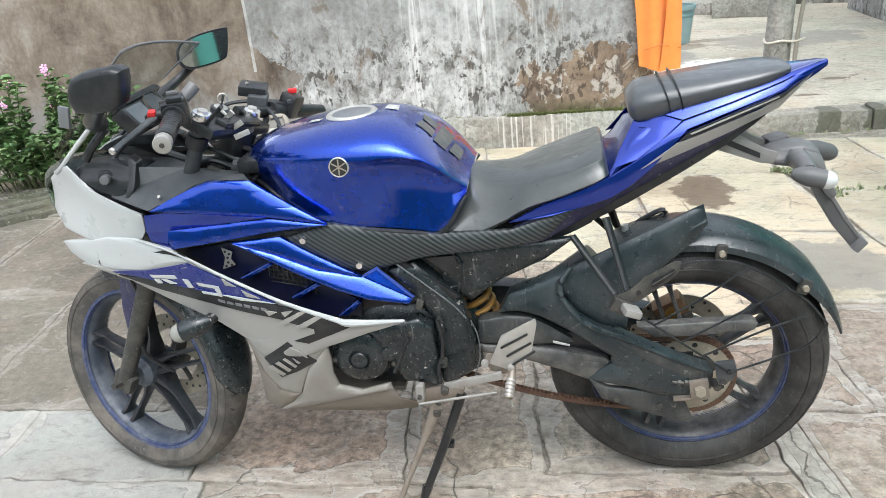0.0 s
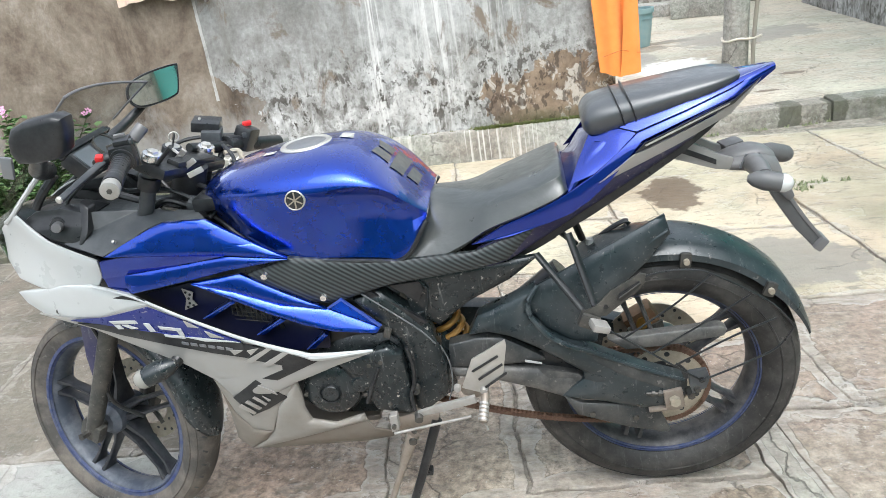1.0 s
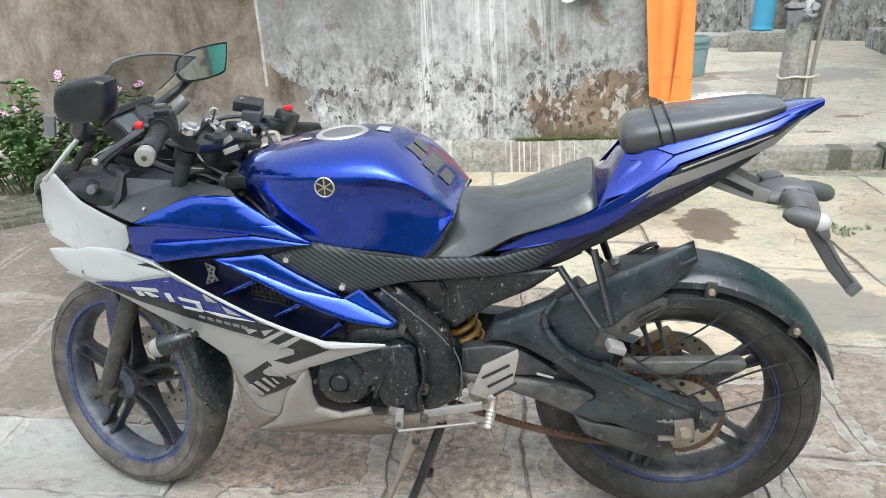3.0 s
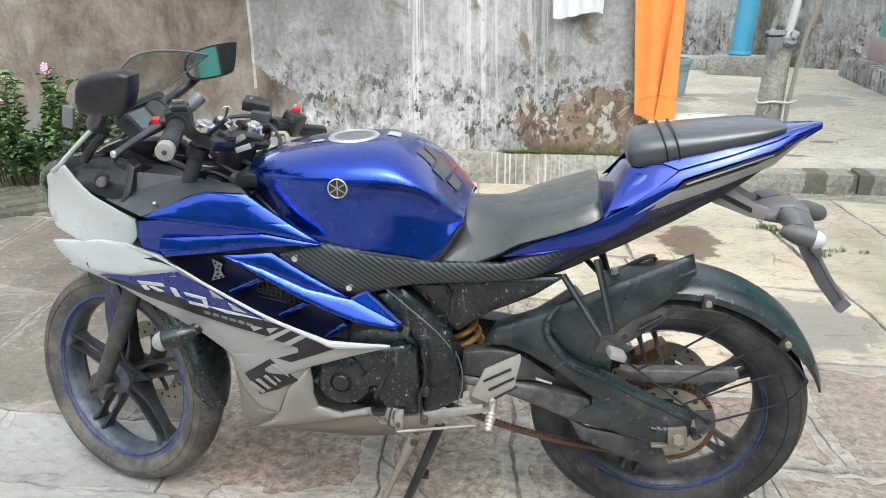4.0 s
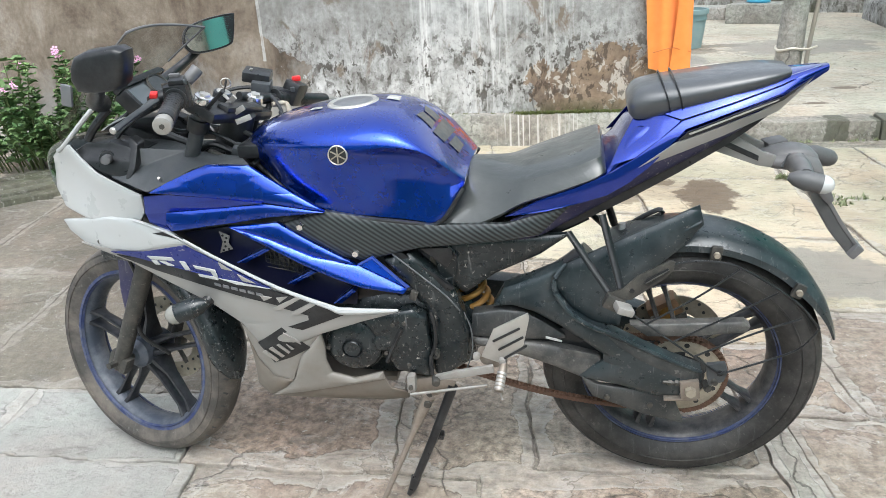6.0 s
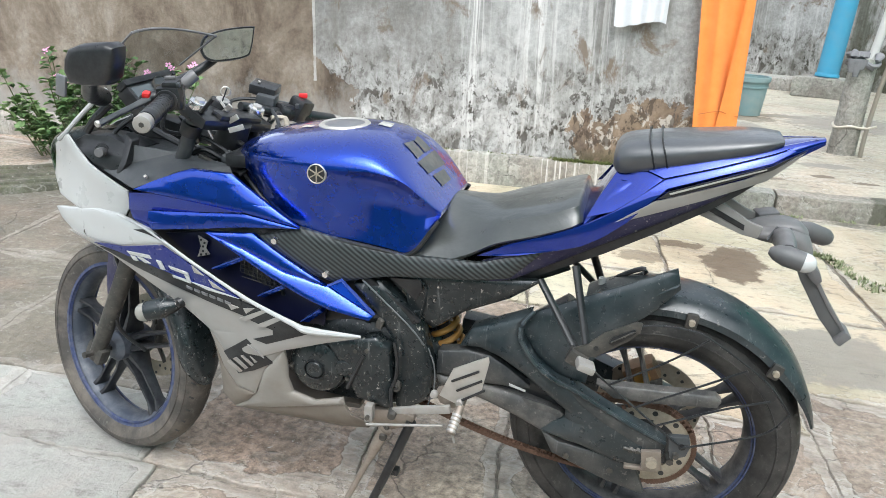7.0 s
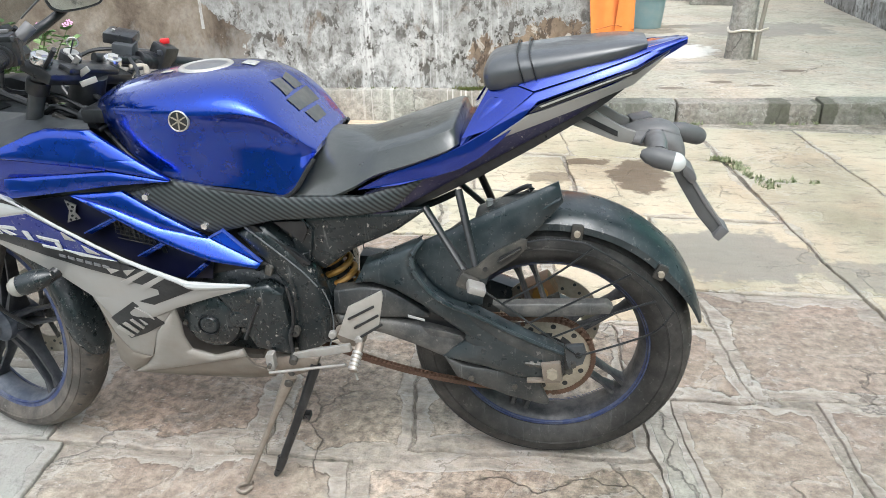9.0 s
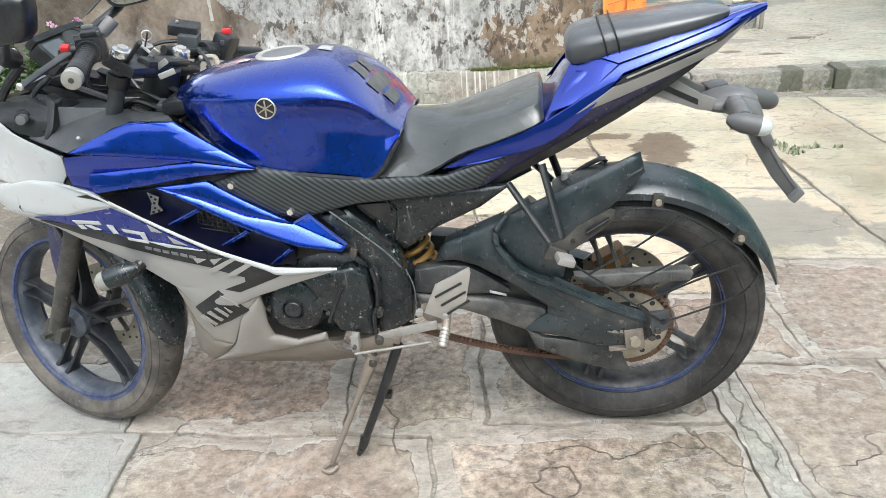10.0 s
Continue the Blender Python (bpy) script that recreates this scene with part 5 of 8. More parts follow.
# swingarm with its broad cover, chain and sprockets
arm = part("swingarm", panel([(0.858, 0.493, 0.104), (0.883, 0.540, 0.104), (0.946, 0.572, 0.110), (1.010, 0.606, 0.118), (0.991, 0.580, 0.128), (0.991, 0.554, 0.130), (1.004, 0.528, 0.132), (1.030, 0.497, 0.134), (1.069, 0.473, 0.136), (1.111, 0.456, 0.138), (1.171, 0.426, 0.140), (1.237, 0.394, 0.140), (1.303, 0.366, 0.140), (1.304, 0.335, 0.140), (1.275, 0.297, 0.138), (1.211, 0.298, 0.138), (1.137, 0.320, 0.138), (1.046, 0.336, 0.134), (1.072, 0.362, 0.134), (1.097, 0.381, 0.134), (1.097, 0.400, 0.134), (1.057, 0.428, 0.130), (1.003, 0.464, 0.124), (0.948, 0.492, 0.116), (0.899, 0.502, 0.108)], 0.035, 0.008, puff=0.012, reach=0.04), ARM, bike, "smooth charcoal swingarm cover with dust in its slot")
LIP = [(1.016, 0.610, 0.122), (0.995, 0.585, 0.136), (0.994, 0.557, 0.142), (1.007, 0.531, 0.146), (1.032, 0.500, 0.148), (1.071, 0.476, 0.150), (1.113, 0.459, 0.151), (1.172, 0.429, 0.151), (1.238, 0.397, 0.150), (1.302, 0.369, 0.148)]
part("swingarm_lip", tube([(x, -d, z) for x, z, d in LIP], [0.0045, 0.0055, 0.006, 0.006, 0.006, 0.006, 0.0055, 0.005, 0.005, 0.004], 8, 4), ARM, arm, "rolled upper lip of the swingarm cover")
part("swingarm_flange", panel([(1.100, 0.458, 0.151), (1.172, 0.424, 0.152), (1.238, 0.392, 0.151), (1.302, 0.364, 0.148), (1.298, 0.336, 0.149), (1.238, 0.364, 0.154), (1.172, 0.398, 0.154), (1.125, 0.432, 0.153)], 0.007, 0.002), BRACE, arm, "dust-caked bevel along the swingarm")
part("swingarm_brace", panel([(0.811, 0.475, 0.108), (0.874, 0.487, 0.108), (0.925, 0.484, 0.108), (0.965, 0.462, 0.110), (1.015, 0.428, 0.112), (1.016, 0.421, 0.112), (0.943, 0.417, 0.112), (0.882, 0.414, 0.112), (0.808, 0.420, 0.110)], 0.03, 0.006, puff=0.005, reach=0.02), BRACE, arm, "dusty dark swingarm brace")
part("swingarm_slot", panel([(0.905, 0.424, 0.100), (1.020, 0.440, 0.100), (1.100, 0.408, 0.104), (1.100, 0.378, 0.104), (1.005, 0.392, 0.100), (0.905, 0.400, 0.100)], 0.010, 0.002), BLACK, arm, "dark slot in the swingarm")
part("swingarm_beam", panel([(0.808, 0.416, 0.110), (0.882, 0.410, 0.113), (0.943, 0.409, 0.116), (1.012, 0.402, 0.119), (1.080, 0.386, 0.122), (1.094, 0.380, 0.123), (1.094, 0.367, 0.124), (1.080, 0.350, 0.126), (1.112, 0.330, 0.128), (1.062, 0.324, 0.125), (0.990, 0.352, 0.119), (0.914, 0.376, 0.115), (0.814, 0.393, 0.110)], 0.04, 0.007, puff=0.008, reach=0.025), GUARD, arm, "dusty grey-brown swingarm beam")
part("slot_cheek", panel([(1.000, 0.405, 0.1265), (1.050, 0.397, 0.1275), (1.086, 0.389, 0.1285), (1.093, 0.380, 0.129), (1.089, 0.371, 0.129), (1.070, 0.367, 0.1285), (1.020, 0.382, 0.1275)], 0.008, 0.003), GUARD, arm, "pale dusty cheek of the slot")
part("brace_mark", panel([(0.973, 0.432, 0.1235), (1.009, 0.422, 0.1235), (1.009, 0.417, 0.1235), (0.973, 0.426, 0.1235)], 0.002, 0.0003), WHITE, arm)
part("swingarm_right", panel([(0.821, 0.470, 0.115), (1.037, 0.449, 0.120), (1.331, 0.338, 0.130), (1.330, 0.281, 0.130), (1.065, 0.311, 0.125), (0.816, 0.411, 0.112)], 0.05, 0.010, -1), ARM, bike, "dusty dark alloy swingarm")
adjuster = part("chain_adjuster", box((0.040, 0.014, 0.046), Matrix.Translation((1.279, -0.153, 0.329)) @ pose(0, 0, 0, 0, -8, 0), 0.003), STANDMETAL, arm, "tan dirty chain adjuster plate")
part("adjuster_nut", rod((1.279, -0.158, 0.329), (1.280, -0.171, 0.329), 0.0125, 0.0115, 6), BRASS, adjuster, "worn axle nut")
part("adjuster_screw", rod((1.222, -0.153, 0.345), (1.262, -0.153, 0.341), 0.0040, None, 10), GREYMETAL, adjuster)
for k in range(2):
    part("adjuster_locknut", rod((1.233 + 0.014 * k, -0.153, 0.344), (1.240 + 0.014 * k, -0.153, 0.343), 0.0072, None, 6), GREYMETAL, adjuster)
part("adjuster_shelf", box((0.070, 0.014, 0.007), Matrix.Translation((1.262, -0.150, 0.302)) @ pose(0, 0, 0, 0, -4, 0), 0.002), STANDMETAL, adjuster)
part("rear_axle", rod(R_AXLE + Vector((0, -0.15, 0)), R_AXLE + Vector((0, 0.15, 0)), 0.010, None, 12), STEEL, bike)
spr = Matrix.Translation(R_AXLE + Vector((0, -0.072, 0)))
sprocket = part("rear_sprocket", lathe([(0.0, 0.062), (-0.006, 0.062), (-0.006, 0.093), (0.0, 0.093)], 64, spr), BRASS, bike, "dull brass-coloured rear sprocket")
hub_bolt = bpy.data.meshes.new("sprocket_hole")
bm = bmesh.new()
add_rod(bm, (0, -0.0005, 0), (0, 0.0005, 0), 0.006, None, 12)
bm.to_mesh(hub_bolt)
bm.free()
hub_bolt.materials.append(BLACK)
for i in range(10):
    a = 2 * math.pi * i / 10 + 0.2
    o = new("sprocket_hole", hub_bolt)
    o.parent = sprocket
    o.matrix_basis = spr @ Matrix.Translation((0.079 * math.cos(a), -0.0064, 0.079 * math.sin(a)))
part("sprocket_carrier", lathe([(0.0, 0.0), (-0.012, 0.0), (-0.012, 0.030), (-0.004, 0.060), (0.0, 0.060)], 32, spr), BLACK, sprocket)
for i in range(46):
    a = 2 * math.pi * i / 46
    bm = bmesh.new()
    add_box(bm, (0.010, 0.005, 0.007), spr @ Matrix.Rotation(-a, 4, "Y") @ pose(0.097, -0.003, 0))
    part("sprocket_tooth", bm, RUST, sprocket)
for i in range(5):
    a = 2 * math.pi * i / 5
    bm = bmesh.new()
    add_box(bm, (0.05, 0.008, 0.022), spr @ Matrix.Rotation(-a, 4, "Y") @ pose(0.045, -0.002, 0))
    part("sprocket_spoke", finish(bm, 0.002), BRASS, sprocket)
# the chain: links along the lower and upper run and round the sprocket
chain = empty("drive_chain")
chain.parent = bike
tagged(chain, "rusty brown drive chain")
yc = R_AXLE.y - 0.075
f = Vector((0.717, yc, 0.373))
path = []
for i in range(60):
    u = i / 59
    path.append(Vector((f.x - 0.02 + (R_AXLE.x - f.x) * u, yc, f.z - 0.035 + (R_AXLE.z - 0.097 - f.z + 0.035) * u - 0.03 * math.sin(math.pi * u))))
for i in range(1, 26):
    a = radians(-90 + 180 * i / 25)
    path.append(Vector((R_AXLE.x + 0.097 * math.cos(a), yc, R_AXLE.z + 0.097 * math.sin(a))))
for i in range(1, 60):
    u = i / 59
    path.append(Vector((R_AXLE.x - (R_AXLE.x - f.x) * u, yc, R_AXLE.z + 0.097 + (f.z + 0.035 - R_AXLE.z - 0.097) * u)))
bm = bmesh.new()
for y in (-0.006, 0.006):
    for ob_x in (-0.0035, 0.0035):
        add_rod(bm, (ob_x, y - 0.0012, 0), (ob_x, y + 0.0012, 0), 0.0058, None, 8)
    add_box(bm, (0.008, 0.0024, 0.007), pose(0, y, 0))
add_rod(bm, (0, -0.008, 0), (0, 0.008, 0), 0.0038, None, 8)
link_me = bpy.data.meshes.new("chain_link")
bm.to_mesh(link_me)
bm.free()
link_me.materials.append(RUST)
for a, b in zip(path, path[1:]):
    dd = b - a
    o = new("chain_link", link_me)
    o.parent = chain
    o.matrix_basis = Matrix.Translation((a + b) / 2) @ Matrix.Rotation(-math.atan2(dd.z, dd.x), 4, "Y")
part("chain_guard", panel([(1.152, 0.460, 0.112), (1.267, 0.466, 0.110), (1.385, 0.472, 0.108), (1.397, 0.462, 0.108), (1.391, 0.447, 0.108), (1.271, 0.434, 0.110), (1.190, 0.432, 0.112)], 0.022, 0.004, puff=0.004, reach=0.02), GUARD, bike, "dusty black chain guard")
part("chain_guard_lower", panel([(1.052, 0.338, 0.138), (1.088, 0.319, 0.138), (1.247, 0.298, 0.135), (1.276, 0.224, 0.130), (1.265, 0.221, 0.130), (1.188, 0.242, 0.135), (1.076, 0.288, 0.138)], 0.012, 0.003, puff=0.004, reach=0.02), BRACE, bike, "dusty black lower chain guard")
for x, z, dd in ((1.108, 0.290, 0.140), (1.201, 0.272, 0.137)):
    part("guard_bolt", rod((x, -dd + 0.004, z), (x, -dd - 0.006, z), 0.007, 0.006, 12), GREYMETAL, bike)

# rear hugger and mudguard
H = Matrix.Translation(R_AXLE)
hug = [(-0.078, 0.3075), (-0.078, 0.3215), (-0.066, 0.3355), (-0.035, 0.3435), (0.035, 0.3435), (0.066, 0.3355), (0.078, 0.3215), (0.078, 0.3075), (0.074, 0.3085), (0.073, 0.3205), (0.062, 0.3315), (0.033, 0.3385), (-0.033, 0.3385), (-0.062, 0.3315), (-0.073, 0.3205), (-0.074, 0.3085)]
rear_bm = lathe(hug, 60, None, (16.5, 118))
for v in rear_bm.verts:
    a, r = math.degrees(math.atan2(v.co.z, v.co.x)), math.hypot(v.co.x, v.co.z)
    if a < 42:  # flanges run out towards the pointed tip
        k = (42 - a) / 25.5
        r1 = r + (0.3285 - r) * 0.72 * k
        v.co = Vector((v.co.x * r1 / r, v.co.y * (1 - 0.25 * k * k), v.co.z * r1 / r))
rear_bm.transform(H)
part("rear_mudguard", rear_bm, ARM, bike, "dusty black rear mudguard")
HUG = [(0.867, 0.465, 0.509, 0.07), (0.950, 0.498, 0.539, 0.078), (1.021, 0.517, 0.570, 0.080), (1.152, 0.582, 0.631, 0.080), (1.266, 0.646, 0.695, 0.074)]
part("hugger", loft([[(x, -w, zb), (x, -w * 1.03, (zb + zt) / 2), (x, -w * 0.9, zt), (x, 0.0, zt - 0.025), (x, w * 0.8, zt - 0.065), (x, w * 0.75, zt - 0.075), (x, 0.0, zt - 0.035), (x, -w * 0.8, zt - 0.012), (x, -w * 0.9, (zb + zt) / 2), (x, -w * 0.85, zb)] for x, zb, zt, w in HUG], 3, True, None, 0.002), ARM, bike, "charcoal plastic hugger over the rear tyre")
part("hugger_side", panel([(0.902, 0.528, 0.080), (0.990, 0.581, 0.088), (1.125, 0.650, 0.088), (1.279, 0.725, 0.080), (1.290, 0.683, 0.086), (1.245, 0.630, 0.090), (1.195, 0.587, 0.095), (1.150, 0.540, 0.100), (1.138, 0.500, 0.106), (1.130, 0.455, 0.112), (1.075, 0.468, 0.112), (1.030, 0.500, 0.110), (1.000, 0.535, 0.104), (0.970, 0.545, 0.098)], 0.006, 0.003, puff=0.007, reach=0.03), ARM, bike, "ribbed hugger side")
part("hugger_rib", panel([(1.035, 0.564, 0.096), (1.155, 0.627, 0.093), (1.286, 0.696, 0.086), (1.282, 0.689, 0.089), (1.155, 0.615, 0.096), (1.044, 0.555, 0.100)], 0.006, 0.002, 1, 0.004), ARM, bike)
for a in (81, 46):
    c = H @ Vector((0.312 * math.cos(radians(a)), -0.084, 0.312 * math.sin(radians(a))))
    tab = part("mudguard_tab", box((0.024, 0.012, 0.034), Matrix.Translation(c) @ pose(0, 0, 0, 0, 0.5 * (90 - a), 0), 0.006), GREYMETAL, bike, "dusty bolted mudguard tab")
    part("tab_bolt", rod(c + Vector((0, -0.004, 0)), c + Vector((0, -0.014, 0)), 0.007, 0.006, 12), BRASS, tab)

# pillion peg brackets, saree guard wires
pb = Vector((1.122, -0.20, 0.562))
for a, b in (((1.020, -0.108, 0.676), (1.111, -0.172, 0.559)), ((1.087, -0.105, 0.714), (1.129, -0.172, 0.568))):
    part("peg_strut", tube([a, (Vector(a) + Vector(b)) / 2, b], 0.0085, 10, 3, 0.7), GREYMETAL if a[0] < 1 else BLACK, bike, "dusty steel footrest strut")
    part("peg_strut", tube([(x, -y, z) for x, y, z in (a, (Vector(a) + Vector(b)) / 2, b)], 0.0105, 10, 3, 0.7), BLACK, bike)
part("peg_bracket", box((0.040, 0.026, 0.030), Matrix.Translation((1.112, -0.185, 0.557)) @ pose(0, 0, 0, 0, 25, 0), 0.005), GREYMETAL, bike, "tarnished footrest bracket")
part("pillion_peg", box((0.036, 0.034, 0.016), Matrix.Translation((1.130, -0.212, 0.558)) @ pose(0, 0, 0, 0, 22, 12), 0.005), ALLOY, bike, "worn pale pillion footrest")
gplate = part("guard_plate", panel([(1.113, 0.561, 0.188), (1.101, 0.577, 0.188), (1.130, 0.591, 0.188), (1.156, 0.618, 0.186), (1.214, 0.651, 0.184), (1.225, 0.649, 0.184), (1.223, 0.630, 0.184), (1.205, 0.610, 0.185), (1.146, 0.565, 0.188)], 0.005, 0.0015), GREYMETAL, bike, "slotted dull steel guard plate")
part("guard_slot", panel([(1.168, 0.600, 0.1885), (1.172, 0.612, 0.1885), (1.212, 0.636, 0.1865), (1.216, 0.630, 0.1865), (1.206, 0.618, 0.1865), (1.176, 0.596, 0.1885)], 0.003, 0.0008), BLACK, gplate, "open slot")
part("slot_bar", rod((1.172, -0.190, 0.604), (1.213, -0.188, 0.632), 0.0016, None, 6), GREYMETAL, gplate)
part("plate_hole", rod((1.146, -0.187, 0.586), (1.146, -0.1895, 0.586), 0.005, None, 12), BLACK, gplate)
GX = -0.185
hubp = (1.327, GX, 0.392)
wires = [[(1.139, GX, 0.538), (1.219, GX, 0.476), (1.323, GX, 0.397)],
         [(1.179, GX, 0.509), (1.274, GX, 0.575), (1.345, GX, 0.636)],
         [(1.232, GX, 0.467), (1.335, GX, 0.532), (1.418, GX, 0.585)],
         [(1.276, GX, 0.434), (1.387, GX, 0.494), (1.468, GX, 0.529)],
         [hubp, (1.417, GX, 0.431), (1.474, GX, 0.462), (1.503, GX, 0.507)],
         [(1.222, GX + 0.004, 0.642), (1.258, GX, 0.651), (1.307, GX, 0.650), (1.350, GX, 0.636), (1.452, GX, 0.568), (1.503, GX, 0.508)]]
guard = empty("wire_guard")
guard.parent = bike
tagged(guard, "thin black wire guard beside the rear wheel")
for wpts in wires:
    part("guard_wire", tube(wpts, 0.0022, 8, 6), BLACK, guard)
part("guard_foot", panel([(1.303, 0.412, 0.182), (1.340, 0.417, 0.182), (1.346, 0.395, 0.182), (1.340, 0.371, 0.182), (1.312, 0.357, 0.182), (1.306, 0.380, 0.182)], 0.012, 0.003), DASH, guard)
part("foot_hole", rod((1.330, -0.181, 0.393), (1.330, -0.1835, 0.393), 0.007, None, 12), BLACK, guard)
part("guard_bolt", rod((1.320, -0.18, 0.373), (1.321, -0.192, 0.373), 0.007, 0.006, 6), GREYMETAL, guard)
part("grab_hook", tube([(1.144, 0.05, 0.607), (1.168, 0.05, 0.634), (1.215, 0.05, 0.660), (1.220, 0.05, 0.649), (1.180, 0.05, 0.627)], 0.0075, 8, 3, 0.7), BLACK, bike, "black hook bracket")
part("hook_bolt", rod((1.136, 0.02, 0.640), (1.136, 0.02, 0.626), 0.008, 0.009, 10), WHITE, bike, "small white bracket bolt")
part("wiring", tube([(0.803, 0.02, 0.571), (0.915, 0.03, 0.603), (0.994, 0.04, 0.614), (1.063, 0.05, 0.643)], 0.008, 8, 5), BLACK, bike)

# rider footrest, heel plate, gear lever, side stand
heel = part("heel_plate", panel([(0.839, 0.421, 0.195), (0.868, 0.492, 0.198), (0.941, 0.535, 0.200), (0.943, 0.521, 0.200), (0.930, 0.455, 0.200), (0.879, 0.407, 0.197)], 0.005, 0.0015), STEEL, bike, "bare alloy heel plate with slots")
for k in range(3):
    for u0, u1 in ((0.0, 1.0),):
        a = Vector((0.866 + 0.011 * k, 0.466 - 0.021 * k))
        d = Vector((0.056 - 0.004 * k, 0.034))
        p, q = a + d * u0, a + d * u1
        part("heel_slot", panel([(p.x - 0.001, p.y - 0.001, 0.2012), (p.x, p.y + 0.001, 0.2012), (q.x, q.y + 0.001, 0.2022), (q.x + 0.002, q.y - 0.001, 0.2022), (q.x + 0.002, q.y - 0.004, 0.2022), (p.x + 0.002, p.y - 0.004, 0.2012)], 0.002, 0.0005), BLACK, heel)
part("footrest_bracket", panel([(0.827, 0.422, 0.190), (0.857, 0.431, 0.190), (0.888, 0.424, 0.190), (0.894, 0.400, 0.190), (0.868, 0.389, 0.190), (0.839, 0.398, 0.190)], 0.030, 0.005), STANDMETAL, bike, "muddy footrest bracket with bolts")
for x, z in ((0.830, 0.426), (0.885, 0.416)):
    part("bracket_bolt", rod((x, -0.195, z), (x, -0.208, z), 0.0085, 0.0075, 12, 0.002), ALLOY, bike)
peg = part("rider_peg", rod((0.888, -0.200, 0.410), (0.880, -0.252, 0.374), 0.0085, 0.0098, 14, 0.002), STANDMETAL, bike, "ribbed alloy rider footrest")
for k in range(5):
    q = Vector((0.888, -0.200, 0.410)).lerp(Vector((0.880, -0.252, 0.374)), 0.35 + 0.13 * k)
    part("peg_rib", rod(q, q + Vector((-0.0009, -0.004, -0.0028)), 0.0108, None, 12), ALLOY, peg)
part("peg_feeler", rod((0.882, -0.245, 0.370), (0.887, -0.246, 0.349), 0.0025), ALLOY, bike)
part("gear_lever", panel([(0.734, 0.368, 0.200), (0.784, 0.384, 0.202), (0.864, 0.404, 0.204), (0.867, 0.386, 0.204), (0.793, 0.367, 0.202), (0.737, 0.356, 0.200)], 0.010, 0.003), ALLOY, bike, "dull alloy gear linkage bar")
part("linkage_joint", rod((0.736, -0.190, 0.359), (0.738, -0.212, 0.356), 0.010, 0.009, 14, 0.002), GREYMETAL, bike)
part("gear_rod", rod((0.676, -0.20, 0.316), (0.850, -0.20, 0.350), 0.0032), ALLOY, bike, "thin gear rod")
part("gear_pedal", panel([(0.668, 0.356, 0.192), (0.687, 0.358, 0.192), (0.686, 0.317, 0.192), (0.667, 0.311, 0.192)], 0.020, 0.004), ALLOY, bike, "small alloy gear arm")
part("pedal_bolt", rod((0.676, -0.190, 0.331), (0.677, -0.200, 0.331), 0.005, None, 8), GREYMETAL, bike)
part("stand_bracket", panel([(0.650, 0.317, 0.155), (0.713, 0.332, 0.155), (0.774, 0.325, 0.155), (0.763, 0.296, 0.155), (0.709, 0.274, 0.155), (0.680, 0.278, 0.155)], 0.030, 0.005), STANDMETAL, bike, "muddy steel side stand bracket")
stand_top, stand_foot = Vector((0.710, -0.172, 0.291)), Vector((0.588, -0.238, 0.018))
stand = part("side_stand", tube([stand_top, stand_top.lerp(stand_foot, 0.18), stand_top.lerp(stand_foot, 0.35), stand_top.lerp(stand_foot, 0.65), stand_foot + Vector((0.004, 0, 0.010))], [0.015, 0.012, 0.0075, 0.007, 0.0065], 12, 4), STANDMETAL, bike, "rusty worn steel side stand propping the bike")
part("stand_pivot", rod((0.706, -0.160, 0.285), (0.710, -0.192, 0.280), 0.010, 0.009, 12, 0.002), GREYMETAL, stand)
part("stand_foot", tube([(0.602, -0.234, 0.022), (0.578, -0.238, 0.018), (0.571, -0.254, 0.0175), (0.592, -0.261, 0.0175), (0.604, -0.245, 0.020)], 0.0045, 8, 4), STANDMETAL, stand)
part("stand_leg", tube([(0.764, -0.150, 0.308), (0.712, -0.172, 0.172), (0.661, -0.190, 0.050)], [0.012, 0.0105, 0.0095], 12, 3), BLACK, stand, "black centre stand leg")
part("leg_foot", tube([(0.664, -0.186, 0.060), (0.655, -0.194, 0.034), (0.645, -0.200, 0.016)], [0.013, 0.010, 0.006], 10, 3), BLACK, stand)
part("leg_tab", box((0.024, 0.020, 0.016), Matrix.Translation((0.722, -0.150, 0.162)), 0.004), BLACK, stand)

# plate holder, tail lamp, rear indicators
for s in (1, -1):
    part("plate_arm", panel([(1.334, 0.858, 0.046), (1.395, 0.822, 0.046), (1.420, 0.813, 0.046), (1.413, 0.789, 0.044), (1.385, 0.794, 0.046), (1.284, 0.832, 0.046), (1.298, 0.849, 0.046)], 0.012, 0.003, s), PALEGREY, bike, "bleached grey plate holder arm")
    part("plate_arm_slot", panel([(1.308, 0.841, 0.0475), (1.320, 0.8475, 0.0475), (1.386, 0.8150, 0.0475), (1.386, 0.8040, 0.0475)], 0.003, 0.0005, s), BLACK, bike)
PL = [(1.393, 0.790, 0.806, 0.030), (1.419, 0.785, 0.811, 0.044), (1.459, 0.780, 0.816, 0.050), (1.487, 0.766, 0.811, 0.048), (1.506, 0.748, 0.798, 0.042), (1.516, 0.742, 0.778, 0.034)]
lamp = part("plate_holder", loft([hull_ring(x, zb, (zb + zt) / 2, zt, w, 6, 0.75, 0.85, 1.0) for x, zb, zt, w in PL], 4, True, None, 0.003), TAILGREY, bike, "weathered grey number plate holder")
part("holder_top", loft([hull_ring(x, zt - 0.012, zt - 0.006, zt + 0.004, w, 5, 0.8, 0.9, 1.0) for x, zt, w in ((1.402, 0.806, 0.018), (1.425, 0.814, 0.028), (1.461, 0.819, 0.032), (1.489, 0.813, 0.030), (1.505, 0.800, 0.020))], 3), TAILGREY, lamp)
